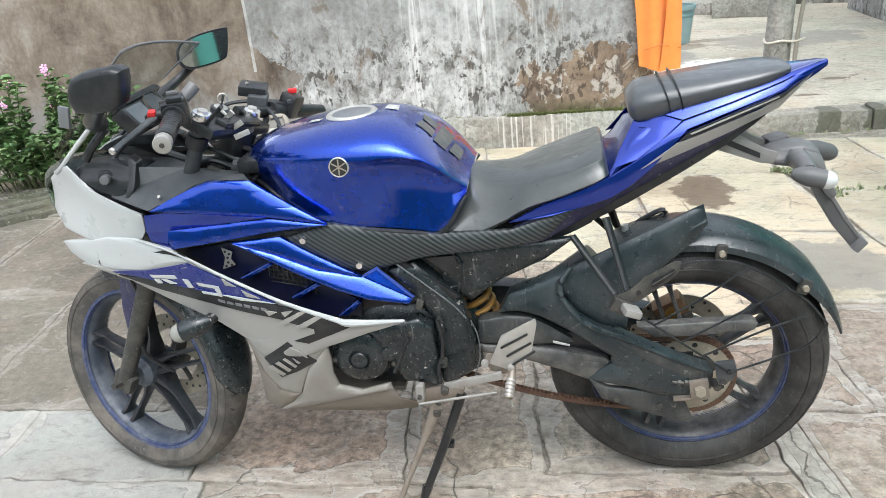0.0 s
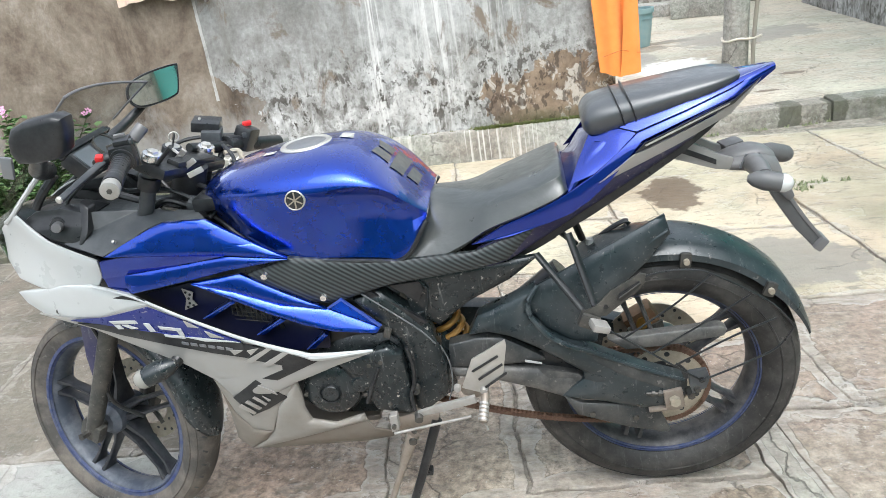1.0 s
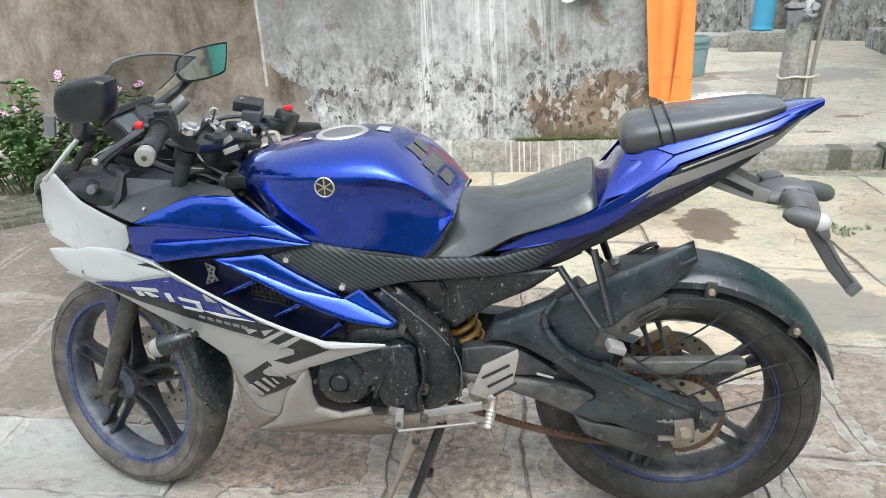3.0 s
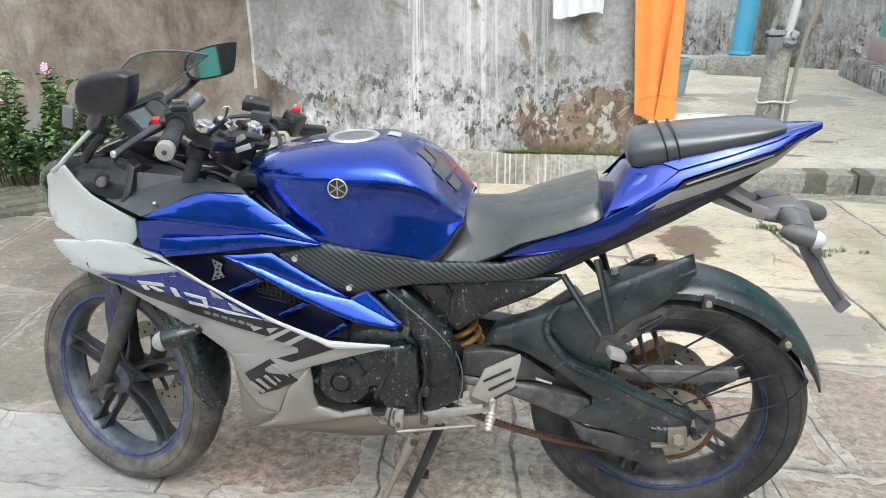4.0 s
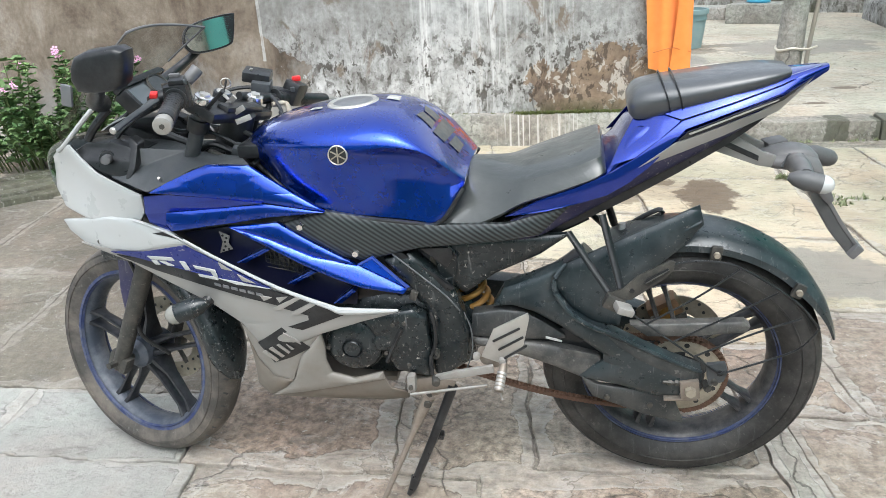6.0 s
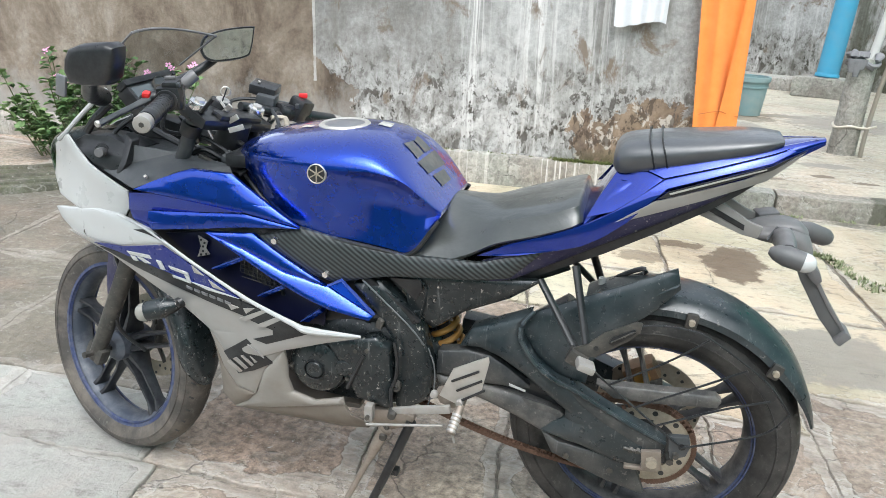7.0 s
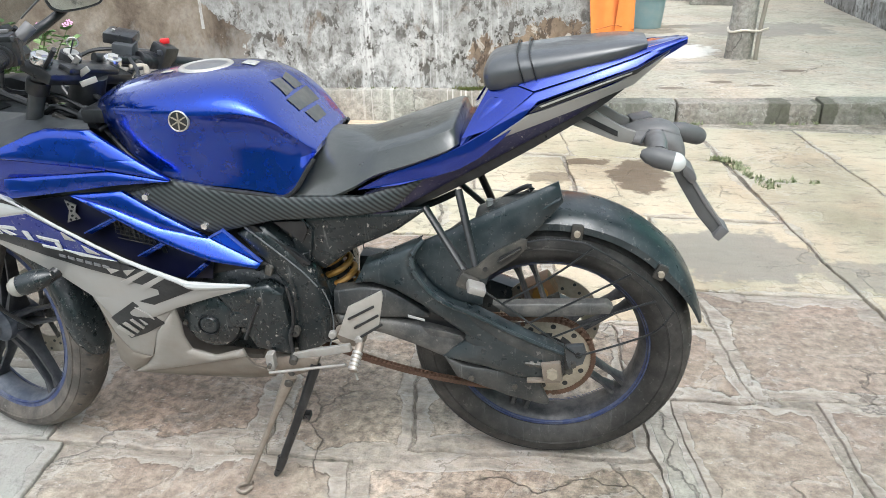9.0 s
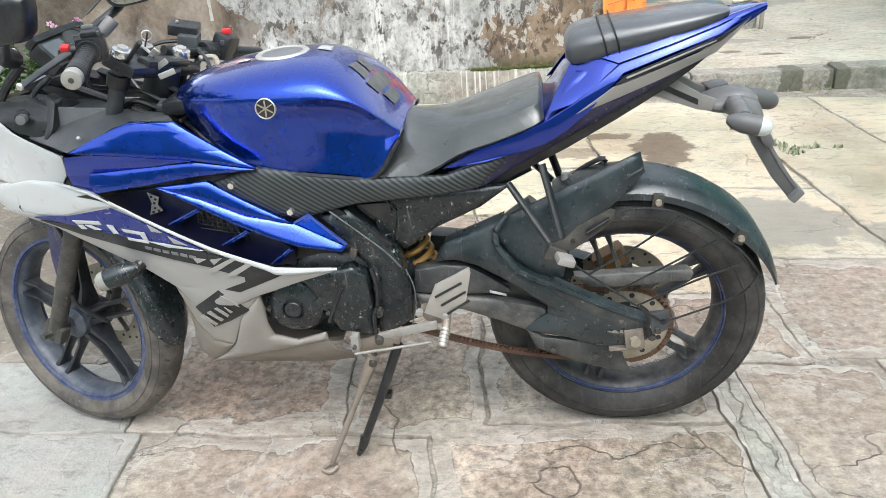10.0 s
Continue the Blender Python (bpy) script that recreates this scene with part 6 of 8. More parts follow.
for k in range(3):
    part("holder_rib", tube([(1.428 + 0.012 * k, -0.057, 0.794 - 0.002 * k), (1.434 + 0.012 * k, -0.049, 0.803), (1.445 + 0.012 * k, -0.036, 0.815)], 0.0025, 6, 4), DASH, lamp)
part("tail_reflector", box((0.042, 0.040, 0.016), Matrix.Translation((1.434, 0.040, 0.814)) @ pose(0, 0, 0, 0, -8, 12), 0.006), TAILGREY, lamp)
part("indicator_stalk", tube([(1.456, -0.045, 0.799), (1.455, -0.085, 0.802), (1.453, -0.125, 0.800)], [0.021, 0.019, 0.016], 10, 4), TAILGREY, bike)
indicator("rear_indicator", (1.421, -0.132, 0.803), (1.493, -0.146, 0.789), 0.0188, LENS, "grey rear indicator with a clear lens")
indicator("rear_indicator", (1.491, 0.050, 0.791), (1.565, 0.085, 0.761), 0.0195, INDBODY, "grey rear indicator")
part("plate_stalk", panel([(1.486, 0.749, 0.014), (1.513, 0.748, 0.014), (1.537, 0.715, 0.013), (1.572, 0.658, 0.012), (1.611, 0.602, 0.010), (1.611, 0.585, 0.010), (1.598, 0.579, 0.010), (1.556, 0.629, 0.012), (1.513, 0.697, 0.013)], 0.030, 0.004), INDBODY, bike, "grey number plate stalk")
part("stalk_edge", panel([(1.539, 0.712, 0.015), (1.574, 0.657, 0.014), (1.612, 0.604, 0.012), (1.609, 0.598, 0.012), (1.569, 0.651, 0.014), (1.534, 0.706, 0.015)], 0.034, 0.001), TAILGREY, bike)
part("stalk_cap", box((0.018, 0.050, 0.030), Matrix.Translation((1.605, 0.002, 0.594)) @ pose(0, 0, 0, 0, 38, 0), 0.004), TAILGREY, bike)
part("stalk_hood", panel([(1.512, 0.750, 0.030), (1.536, 0.732, 0.030), (1.547, 0.711, 0.028), (1.535, 0.699, 0.026), (1.516, 0.720, 0.028)], 0.056, 0.008), TAILGREY, bike)
cal2 = part("rear_caliper", box((0.075, 0.05, 0.055), Matrix.Translation((1.245, 0.060, 0.403)) @ pose(0, 0, 0, 0, -30, 0), 0.010), CALIPER, bike, "copper-brown rear brake caliper")
part("caliper_piston", rod((1.248, 0.030, 0.403), (1.246, 0.045, 0.403), 0.018, 0.016, 20), GOLD, cal2)
part("caliper_bolt", rod((1.219, 0.030, 0.390), (1.217, 0.042, 0.390), 0.007, None, 6), STEEL, cal2)
part("caliper_bracket", panel([(1.212, 0.373, -0.03), (1.290, 0.410, -0.03), (1.309, 0.307, -0.03), (1.261, 0.289, -0.03)], 0.008, 0.002), GREYMETAL, bike)
part("axle_cover", rod((1.312, -0.14, 0.338), (1.314, -0.165, 0.338), 0.009, 0.008, 6), GREYMETAL, bike)


# ---- the yard ----
def world_pos(t):
    return t.nodes.new("ShaderNodeNewGeometry").outputs["Position"]


def blot(t, v, cx, cy, rx, ry, warp=0.35, soft=0.15):
    """A ragged stain on the ground about (cx, cy), as a mask."""
    mp = t.nodes.new("ShaderNodeMapping")
    mp.inputs["Location"].default_value = (-cx / rx, -cy / ry, 0)
    mp.inputs["Scale"].default_value = (1 / rx, 1 / ry, 0)
    t.links.new(v, mp.inputs["Vector"])
    ln = t.nodes.new("ShaderNodeVectorMath")
    ln.operation = "LENGTH"
    t.links.new(mp.outputs[0], ln.inputs[0])
    n = math_node(t, "MULTIPLY", math_node(t, "SUBTRACT", noise_tex(t, v, max(6.0, 0.8 / min(rx, ry)), 6, 0.65), 0.5), warp * 5)
    return ramp(t, math_node(t, "ADD", ln.outputs["Value"], n), [(1.0 - soft, 1.0), (1.0, 0.0)])


def stone_mat(name, stops, moss=0.0, scale=1.6, stains=(), contrast=0.3, rough=0.72, cracks=0.6, crust=0.5, spread=0.0, cover=0.8):
    m, t, b = base_mat(name, (0.4, 0.38, 0.34), rough)
    v = world_pos(t)
    info = t.nodes.new("ShaderNodeObjectInfo")
    rim = t.nodes.new("ShaderNodeAttribute")
    rim.attribute_name = "mortar"
    n1 = noise_tex(t, v, scale, 9, 0.6, None, 0.4)
    n2 = noise_tex(t, v, 34, 8, 0.72)
    n3 = noise_tex(t, v, 5, 9, 0.72, (1.0, 3.2, 1.0), 0.6)
    col = ramp(t, n1, stops)
    col = mix(t, contrast * 1.5, col, ramp(t, n2, [(0.36, 0.15), (0.5, 0.5), (0.64, 0.85)]), "OVERLAY")
    tone = ramp(t, info.outputs["Random"], [(0.0, (0.80, 0.78, 0.76)), (0.35, (1.0, 0.98, 0.95)), (0.7, (0.98, 0.92, 0.88)), (1.0, (0.90, 0.93, 0.92))])
    col = mix(t, 0.9, col, tone, "MULTIPLY")
    hue = ramp(t, noise_tex(t, v, 1.9, 5, 0.6, None, 0.6), [(0.38, (1.10, 0.95, 0.86)), (0.50, (1.0, 0.99, 0.96)), (0.62, (0.92, 1.0, 0.93))])
    col = mix(t, 0.45, col, hue, "MULTIPLY")
    # worn pale scuffs and dark grime in streaks
    pale = ramp(t, n3, [(0.58, 0.0), (0.70, 0.36)])
    col = mix(t, pale, col, (0.52, 0.50, 0.46))
    grime = ramp(t, noise_tex(t, v, 9, 9, 0.75, (1.0, 2.2, 1.0), 0.4), [(0.53, 0.0), (0.66, 0.72)])
    col = mix(t, grime, col, (0.15, 0.138, 0.12))
    grit = ramp(t, noise_tex(t, v, 60, 7, 0.8), [(0.57, 0.0), (0.66, min(0.7, contrast * 2.2))])
    col = mix(t, grit, col, (0.13, 0.12, 0.105))
    chip = ramp(t, noise_tex(t, v, 42, 6, 0.75, (1, 1.6, 1), 0.4), [(0.60, 0.0), (0.67, min(0.7, contrast * 2.2))])
    col = mix(t, chip, col, (0.56, 0.54, 0.50))
    # cement smeared over the joints, streaked by sweeping
    streak = noise_tex(t, v, 9, 9, 0.75, (0.8, 2.2, 1.0), 0.5)
    ragged = math_node(t, "MULTIPLY", math_node(t, "SUBTRACT", noise_tex(t, v, 3.2, 9, 0.60, None, 0.3), 0.5), 2.3)
    edge = math_node(t, "ADD", math_node(t, "ADD", rim.outputs["Fac"], ragged), spread)
    smear = ramp(t, edge, [(0.585, 0.0), (0.64, cover)])
    col = mix(t, smear, col, ramp(t, streak, [(0.36, (0.188, 0.165, 0.138)), (0.46, (0.325, 0.294, 0.255)), (0.57, (0.466, 0.430, 0.384)), (0.70, (0.625, 0.588, 0.538))]))
    patchy = ramp(t, noise_tex(t, v, 5.5, 5, 0.6), [(0.44, 0.0), (0.56, 1.0)])
    pale_lip = math_node(t, "MULTIPLY", ramp(t, edge, [(0.588, 0.0), (0.612, 0.7 * cover), (0.66, 0.4 * cover), (0.75, 0.0)]), patchy)
    col = mix(t, pale_lip, col, (0.60, 0.585, 0.55))
    dark_lip = math_node(t, "MULTIPLY", ramp(t, edge, [(0.562, 0.0), (0.574, cover), (0.582, cover), (0.59, 0.0)]), ramp(t, noise_tex(t, v, 3.7, 5, 0.6), [(0.42, 0.1), (0.56, 1.0)]))
    col = mix(t, dark_lip, col, (0.10, 0.088, 0.072))
    # hairline cracks, broken off by noise
    wv = t.nodes.new("ShaderNodeVectorMath")
    wv.operation = "MULTIPLY_ADD"
    nc = t.nodes.new("ShaderNodeTexNoise")
    nc.inputs["Scale"].default_value = 3.5
    nc.inputs["Detail"].default_value = 6
    t.links.new(v, nc.inputs["Vector"])
    t.links.new(nc.outputs["Color"], wv.inputs[0])
    wv.inputs[1].default_value = (0.45, 0.45, 0.45)
    t.links.new(v, wv.inputs[2])
    vo = t.nodes.new("ShaderNodeTexVoronoi")
    vo.feature = "DISTANCE_TO_EDGE"
    vo.inputs["Scale"].default_value = 1.7
    t.links.new(wv.outputs[0], vo.inputs["Vector"])
    crack = ramp(t, vo.outputs["Distance"], [(0.0025, cracks), (0.008, 0.0)])
    gate = ramp(t, noise_tex(t, v, 2.3, 4, 0.6), [(0.49, 0.0), (0.54, 1.0)])
    crack = math_node(t, "MULTIPLY", crack, gate)
    col = mix(t, crack, col, (0.075, 0.065, 0.055))
    # broken crusts: thin dark lips with a pale edge beside them
    cr = noise_tex(t, v, 3.4, 8, 0.62, (1, 1.3, 1), 0.5)
    where = ramp(t, noise_tex(t, v, 2.7, 5, 0.6, (1.1, 1, 1)), [(0.46, 0.0), (0.54, crust)])
    lip = math_node(t, "MULTIPLY", ramp(t, cr, [(0.492, 0.0), (0.498, 1.0), (0.502, 1.0), (0.507, 0.0)]), where)
    light = math_node(t, "MULTIPLY", ramp(t, cr, [(0.503, 0.0), (0.515, 0.6), (0.55, 0.0)]), where)
    col = mix(t, light, col, (0.60, 0.58, 0.545))
    col = mix(t, lip, col, (0.09, 0.08, 0.068))
    for cx, cy, rx, ry, c, k in stains:
        s = blot(t, v, cx, cy, rx, ry)
        col = mix(t, math_node(t, "MULTIPLY", s, k), col, c)
    if moss:
        g = ramp(t, noise_tex(t, v, 5, 6, 0.7), [(0.5, 0.0), (0.65, moss)])
        col = mix(t, g, col, (0.07, 0.085, 0.03))
    t.links.new(col, b.inputs["Base Color"])
    t.links.new(ramp(t, n3, [(0.3, rough * 0.75), (0.7, min(1.0, rough * 1.1))]), b.inputs["Roughness"])
    bump(t, b, math_node(t, "SUBTRACT", math_node(t, "ADD", mix(t, crack, mix(t, 0.5, mix(t, smear, n1, streak), n2), (0.0, 0.0, 0.0)), math_node(t, "MULTIPLY", smear, 0.20)), math_node(t, "MULTIPLY", dark_lip, 0.25)), 1.0, 0.02)
    return m


MUD = (0.105, 0.072, 0.046)
GREYWET = (0.24, 0.22, 0.195)
PAVE = stone_mat("worn_paving_stone", [(0.28, (0.156, 0.128, 0.102)), (0.42, (0.275, 0.228, 0.188)), (0.56, (0.385, 0.326, 0.272)), (0.72, (0.525, 0.466, 0.402))], contrast=0.52, cover=0.6, spread=0.04)
PALE = stone_mat("pale_paving_stone", [(0.25, (0.29, 0.248, 0.180)), (0.42, (0.43, 0.380, 0.288)), (0.56, (0.54, 0.488, 0.380)), (0.72, (0.63, 0.582, 0.475))], contrast=0.06, cracks=0.45, crust=0.35, spread=-0.30, cover=0.6,
                 stains=((1.68, 2.03, 0.15, 0.26, MUD, 0.85), (1.43, 2.26, 0.125, 0.06, MUD, 0.85), (1.247, 2.0, 0.13, 0.10, MUD, 0.6), (1.94, 1.16, 0.32, 0.23, GREYWET, 0.8), (2.40, 0.985, 0.22, 0.13, GREYWET, 0.6), (2.68, 0.90, 0.26, 0.10, GREYWET, 0.5)))
PINK = stone_mat("pinkish_sandstone", [(0.28, (0.170, 0.134, 0.108)), (0.43, (0.272, 0.218, 0.180)), (0.57, (0.352, 0.290, 0.246)), (0.72, (0.42, 0.365, 0.32))], contrast=0.34, cover=0.6, spread=-0.06)
CEMENT = stone_mat("smooth_cement", [(0.25, (0.30, 0.30, 0.285)), (0.5, (0.36, 0.362, 0.346)), (0.75, (0.42, 0.424, 0.41))], contrast=0.07, cracks=0.12, crust=0.10, spread=-0.25, cover=0.4)
DAMP = stone_mat("damp_dark_stone", [(0.25, (0.085, 0.077, 0.062)), (0.45, (0.140, 0.127, 0.104)), (0.6, (0.195, 0.178, 0.148)), (0.8, (0.27, 0.25, 0.212))], contrast=0.22, crust=0.25, spread=-0.15, cover=0.3)
CRUST = stone_mat("pale_joint_cement", [(0.3, (0.27, 0.25, 0.215)), (0.5, (0.40, 0.378, 0.338)), (0.7, (0.54, 0.52, 0.478))], contrast=0.25, crust=0.7, spread=0.3)
JOINT = stone_mat("dirty_joint_mortar", [(0.36, (0.115, 0.103, 0.085)), (0.44, (0.195, 0.180, 0.153)), (0.53, (0.29, 0.272, 0.241)), (0.70, (0.42, 0.40, 0.365))], 0.15, 3.0, contrast=0.4)
MOSSY = stone_mat("mossy_wet_stone", [(0.3, (0.055, 0.058, 0.038)), (0.5, (0.105, 0.104, 0.074)), (0.75, (0.18, 0.178, 0.14))], 0.6, 3.0)
KERB = stone_mat("kerb_concrete", [(0.3, (0.19, 0.182, 0.160)), (0.5, (0.275, 0.265, 0.24)), (0.75, (0.37, 0.358, 0.33))], 0.35, 3.0, contrast=0.3, crust=0.5, stains=((2.59, 3.10, 0.075, 0.2, (0.085, 0.082, 0.058), 0.8), (2.855, 3.10, 0.07, 0.2, (0.085, 0.082, 0.058), 0.8), (1.75, 3.10, 0.06, 0.2, (0.10, 0.098, 0.075), 0.6)))
PLATFORM = stone_mat("platform_stone", [(0.25, (0.28, 0.25, 0.20)), (0.45, (0.42, 0.385, 0.322)), (0.65, (0.51, 0.474, 0.40)), (0.8, (0.60, 0.56, 0.48))], contrast=0.16, cracks=0.9, crust=0.7, stains=((2.20, 5.00, 0.38, 0.35, (0.74, 0.72, 0.67), 0.7), (2.37, 3.73, 0.09, 0.045, MUD, 0.8), (2.60, 3.61, 0.085, 0.035, MUD, 0.8), (2.93, 4.11, 0.10, 0.05, MUD, 0.8), (2.01, 3.54, 0.10, 0.045, MUD, 0.7), (2.45, 6.45, 0.30, 0.12, MUD, 0.6), (2.3, 4.45, 0.2, 0.05, GREYWET, 0.7), (2.46, 4.09, 0.18, 0.09, GREYWET, 0.8), (1.94, 5.55, 0.32, 0.45, GREYWET, 0.8), (2.14, 6.18, 0.32, 0.22, MUD, 0.5), (3.15, 6.22, 0.75, 0.55, GREYWET, 0.7)))

ground = tagged(part("ground", box((80, 80, 0.2), Matrix.Translation((3, 8, -0.1115)), 0), JOINT), "grey mortar and stone ground of a paved yard", "ground", "", "structure")


def bell(t, s, c, w):
    """1 at c, falling to 0 at a distance w."""
    return math_node(t, "SUBTRACT", 1.0, math_node(t, "DIVIDE", math_node(t, "ABSOLUTE", math_node(t, "SUBTRACT", s, c)), w), True)


def plaster_mat(name, main=True, moss=0.0):
    m, t, b = base_mat(name, (0.4, 0.39, 0.37), 0.92)
    v = world_pos(t)
    sep = t.nodes.new("ShaderNodeSeparateXYZ")
    t.links.new(v, sep.inputs[0])
    x, z = sep.outputs[0], sep.outputs[2]
    mul = lambda p, q: math_node(t, "MULTIPLY", p, q)
    add = lambda p, q: math_node(t, "ADD", p, q)
    cloud = noise_tex(t, v, 2.1, 10, 0.66, (1, 1, 0.7), 0.5)
    fine = noise_tex(t, v, 30, 8, 0.75)
    mid = noise_tex(t, v, 8, 9, 0.7, (1, 1, 0.8), 0.4)
    wob = mul(math_node(t, "SUBTRACT", mid, 0.5), 0.9)
    grey = ramp(t, cloud, [(0.32, (0.165, 0.164, 0.153)), (0.45, (0.27, 0.270, 0.258)), (0.57, (0.37, 0.371, 0.362)), (0.70, (0.50, 0.503, 0.495))])
    # chalky lime wash, thickest low on the wall
    low = ramp(t, add(z, mul(wob, 0.7)), [(0.42, 1.0), (0.80, 0.25), (1.0, 0.0)])
    chalk = ramp(t, mid, [(0.40, (0.20, 0.19, 0.17)), (0.48, (0.355, 0.348, 0.333)), (0.60, (0.60, 0.592, 0.575))])
    base = mix(t, mul(low, 0.75), grey, chalk)
    base = mix(t, 0.35, base, ramp(t, fine, [(0.34, 0.15), (0.5, 0.5), (0.66, 0.85)]), "OVERLAY")
    # thin white runs and soft grey runs
    runs = noise_tex(t, v, 1.0, 5, 0.6, (34, 1, 1.3), 0.5)
    if main:
        near = add(add(bell(t, x, 0.475, 0.23), bell(t, x, 0.09, 0.12)), add(mul(bell(t, x, 0.87, 0.25), 0.6), 0.03))
    else:
        near = 0.3
    lime = mul(ramp(t, runs, [(0.50, 0.0), (0.60, 1.0)]), near)
    base = mix(t, math_node(t, "MULTIPLY", lime, 0.85, True), base, (0.70, 0.695, 0.675))
    rain = ramp(t, noise_tex(t, v, 1.0, 8, 0.7, (8, 1, 0.7), 0.3), [(0.36, 0.55), (0.48, 0.0)])
    base = mix(t, rain, base, (0.19, 0.18, 0.16))
    # brown patches where the wash has gone
    bare = ramp(t, noise_tex(t, v, 3.4, 9, 0.7, (1.2, 1, 0.8), 0.5), [(0.56, 0.0), (0.63, 0.9)])
    base = mix(t, bare, base, (0.185, 0.145, 0.108))
    if main:
        # soot-grey upper plaster on one side, chalkier in the middle
        high = ramp(t, add(z, mul(wob, 0.5)), [(0.56, 0.0), (0.80, 1.0)])
        soot = mul(mul(bell(t, x, -0.62, 0.75), high), ramp(t, mid, [(0.36, 0.9), (0.62, 0.35)]))
        base = mix(t, math_node(t, "MULTIPLY", soot, 0.85, True), base, (0.135, 0.124, 0.108))
        base = mix(t, mul(mul(bell(t, x, 0.36, 0.42), ramp(t, mid, [(0.38, 0.0), (0.56, 1.0)])), 0.55), base, (0.60, 0.60, 0.585))
    # black mould in flecks, crowded in bands and colonies
    height = ramp(t, add(z, mul(wob, 0.5)), [(0.22, 0.7), (0.40, 1.0), (0.66, 0.75), (0.85, 0.15), (1.3, 0.05)])
    colony = ramp(t, noise_tex(t, v, 3.0, 6, 0.6, (1.2, 1, 0.8)), [(0.40, 0.15), (0.52, 1.0)])
    fleck = ramp(t, noise_tex(t, v, 14, 8, 0.72, (1.2, 1, 0.75), 0.3), [(0.530, 0.0), (0.56, 1.0)])
    speck = ramp(t, noise_tex(t, v, 46, 5, 0.65, (1, 1, 0.7)), [(0.575, 0.0), (0.61, 0.9)])
    mould = math_node(t, "MAXIMUM", mul(fleck, mul(height, colony)), mul(speck, mul(height, 0.5)))
    base = mix(t, mould, base, (0.060, 0.052, 0.042))
    if main:
        brown = ramp(t, noise_tex(t, v, 2.4, 10, 0.7, (1, 1, 0.75), 0.4), [(0.34, (0.075, 0.056, 0.040)), (0.45, (0.150, 0.116, 0.086)), (0.56, (0.228, 0.188, 0.146)), (0.70, (0.35, 0.31, 0.262))])
        brown = mix(t, 0.24, brown, ramp(t, fine, [(0.34, 0.15), (0.5, 0.5), (0.66, 0.85)]), "OVERLAY")
        # bare plaster on one side of a straight edge, ragged below
        under = ramp(t, z, [(0.50, 1.0), (0.76, 0.0)])
        lim = add(x, mul(under, add(mul(wob, 1.2), -0.30)))
        side = math_node(t, "GREATER_THAN", -1.025, lim)
        ash = mul(ramp(t, add(z, wob), [(0.30, 1.0), (0.55, 0.0)]), 0.7)
        base = mix(t, side, base, mix(t, ash, brown, (0.33, 0.32, 0.30)))
        # a brown patch with pale flakes beside the end of the wall
        patch = mul(math_node(t, "GREATER_THAN", add(x, mul(wob, 0.6)), 0.76), math_node(t, "GREATER_THAN", add(add(0.47, mul(wob, 0.6)), mul(bell(t, x, 1.25, 0.35), 0.18)), z))
        rusty = mix(t, 1.0, brown, (1.02, 0.86, 0.70), "MULTIPLY")
        flake = ramp(t, noise_tex(t, v, 11, 6, 0.65, (1, 1, 0.8), 0.5), [(0.55, 0.0), (0.58, 0.85)])
        base = mix(t, mul(patch, 0.9), base, mix(t, mul(fleck, 0.75), mix(t, flake, rusty, (0.50, 0.45, 0.39)), (0.06, 0.045, 0.035)))
        edge = math_node(t, "LESS_THAN", math_node(t, "ABSOLUTE", add(x, add(1.014, mul(wob, 0.03)))), 0.010)
        base = mix(t, mul(mul(edge, ramp(t, mid, [(0.36, 0.15), (0.56, 0.85)])), math_node(t, "GREATER_THAN", z, 0.58)), base, (0.50, 0.485, 0.46))
        green = mul(mul(ramp(t, z, [(0.20, 1.0), (0.29, 0.0)]), ramp(t, mid, [(0.42, 0.0), (0.5, 0.9)])), bell(t, x, 1.06, 0.5))
        base = mix(t, green, base, (0.06, 0.065, 0.018))
    if moss:
        g = mul(ramp(t, noise_tex(t, v, 1.3, 7, 0.65, (1.6, 1, 0.7), 0.4), [(0.44, 0.0), (0.54, moss)]), ramp(t, mul(x, 0.1), [(0.33, 0.25), (0.385, 1.0), (0.412, 1.0), (0.422, 0.3)]))
        base = mix(t, g, base, (0.042, 0.046, 0.020))
    t.links.new(base, b.inputs["Base Color"])
    bump(t, b, mix(t, mould, mix(t, 0.5, noise_tex(t, v, 4, 9, 0.7), fine), (0.2, 0.2, 0.2)), 0.6, 0.02)
    return m


WALL = plaster_mat("stained_plaster")
FARWALL = plaster_mat("mouldy_plaster", False, 0.85)


def rough_block(size, m, step=0.16, amp=0.006, bevel=0.012, seed=1):
    """A masonry block with slightly uneven faces."""
    bm = bmesh.new()
    add_box(bm, size)
    finish(bm, bevel, 2)
    for axis in range(3):
        k = size[axis]
        n = min(int(k / step), 60)
        for i in range(1, n):
            no = Vector((0, 0, 0))
            no[axis] = 1
            bmesh.ops.bisect_plane(bm, geom=bm.verts[:] + bm.edges[:] + bm.faces[:], plane_co=no * (-k / 2 + k * i / n), plane_no=no)
    for v in bm.verts:
        v.co += Vector(noise.noise_vector(v.co * 3.1 + Vector((seed * 7, 0, 0)))) * amp
    bm.transform(m)
    return bm


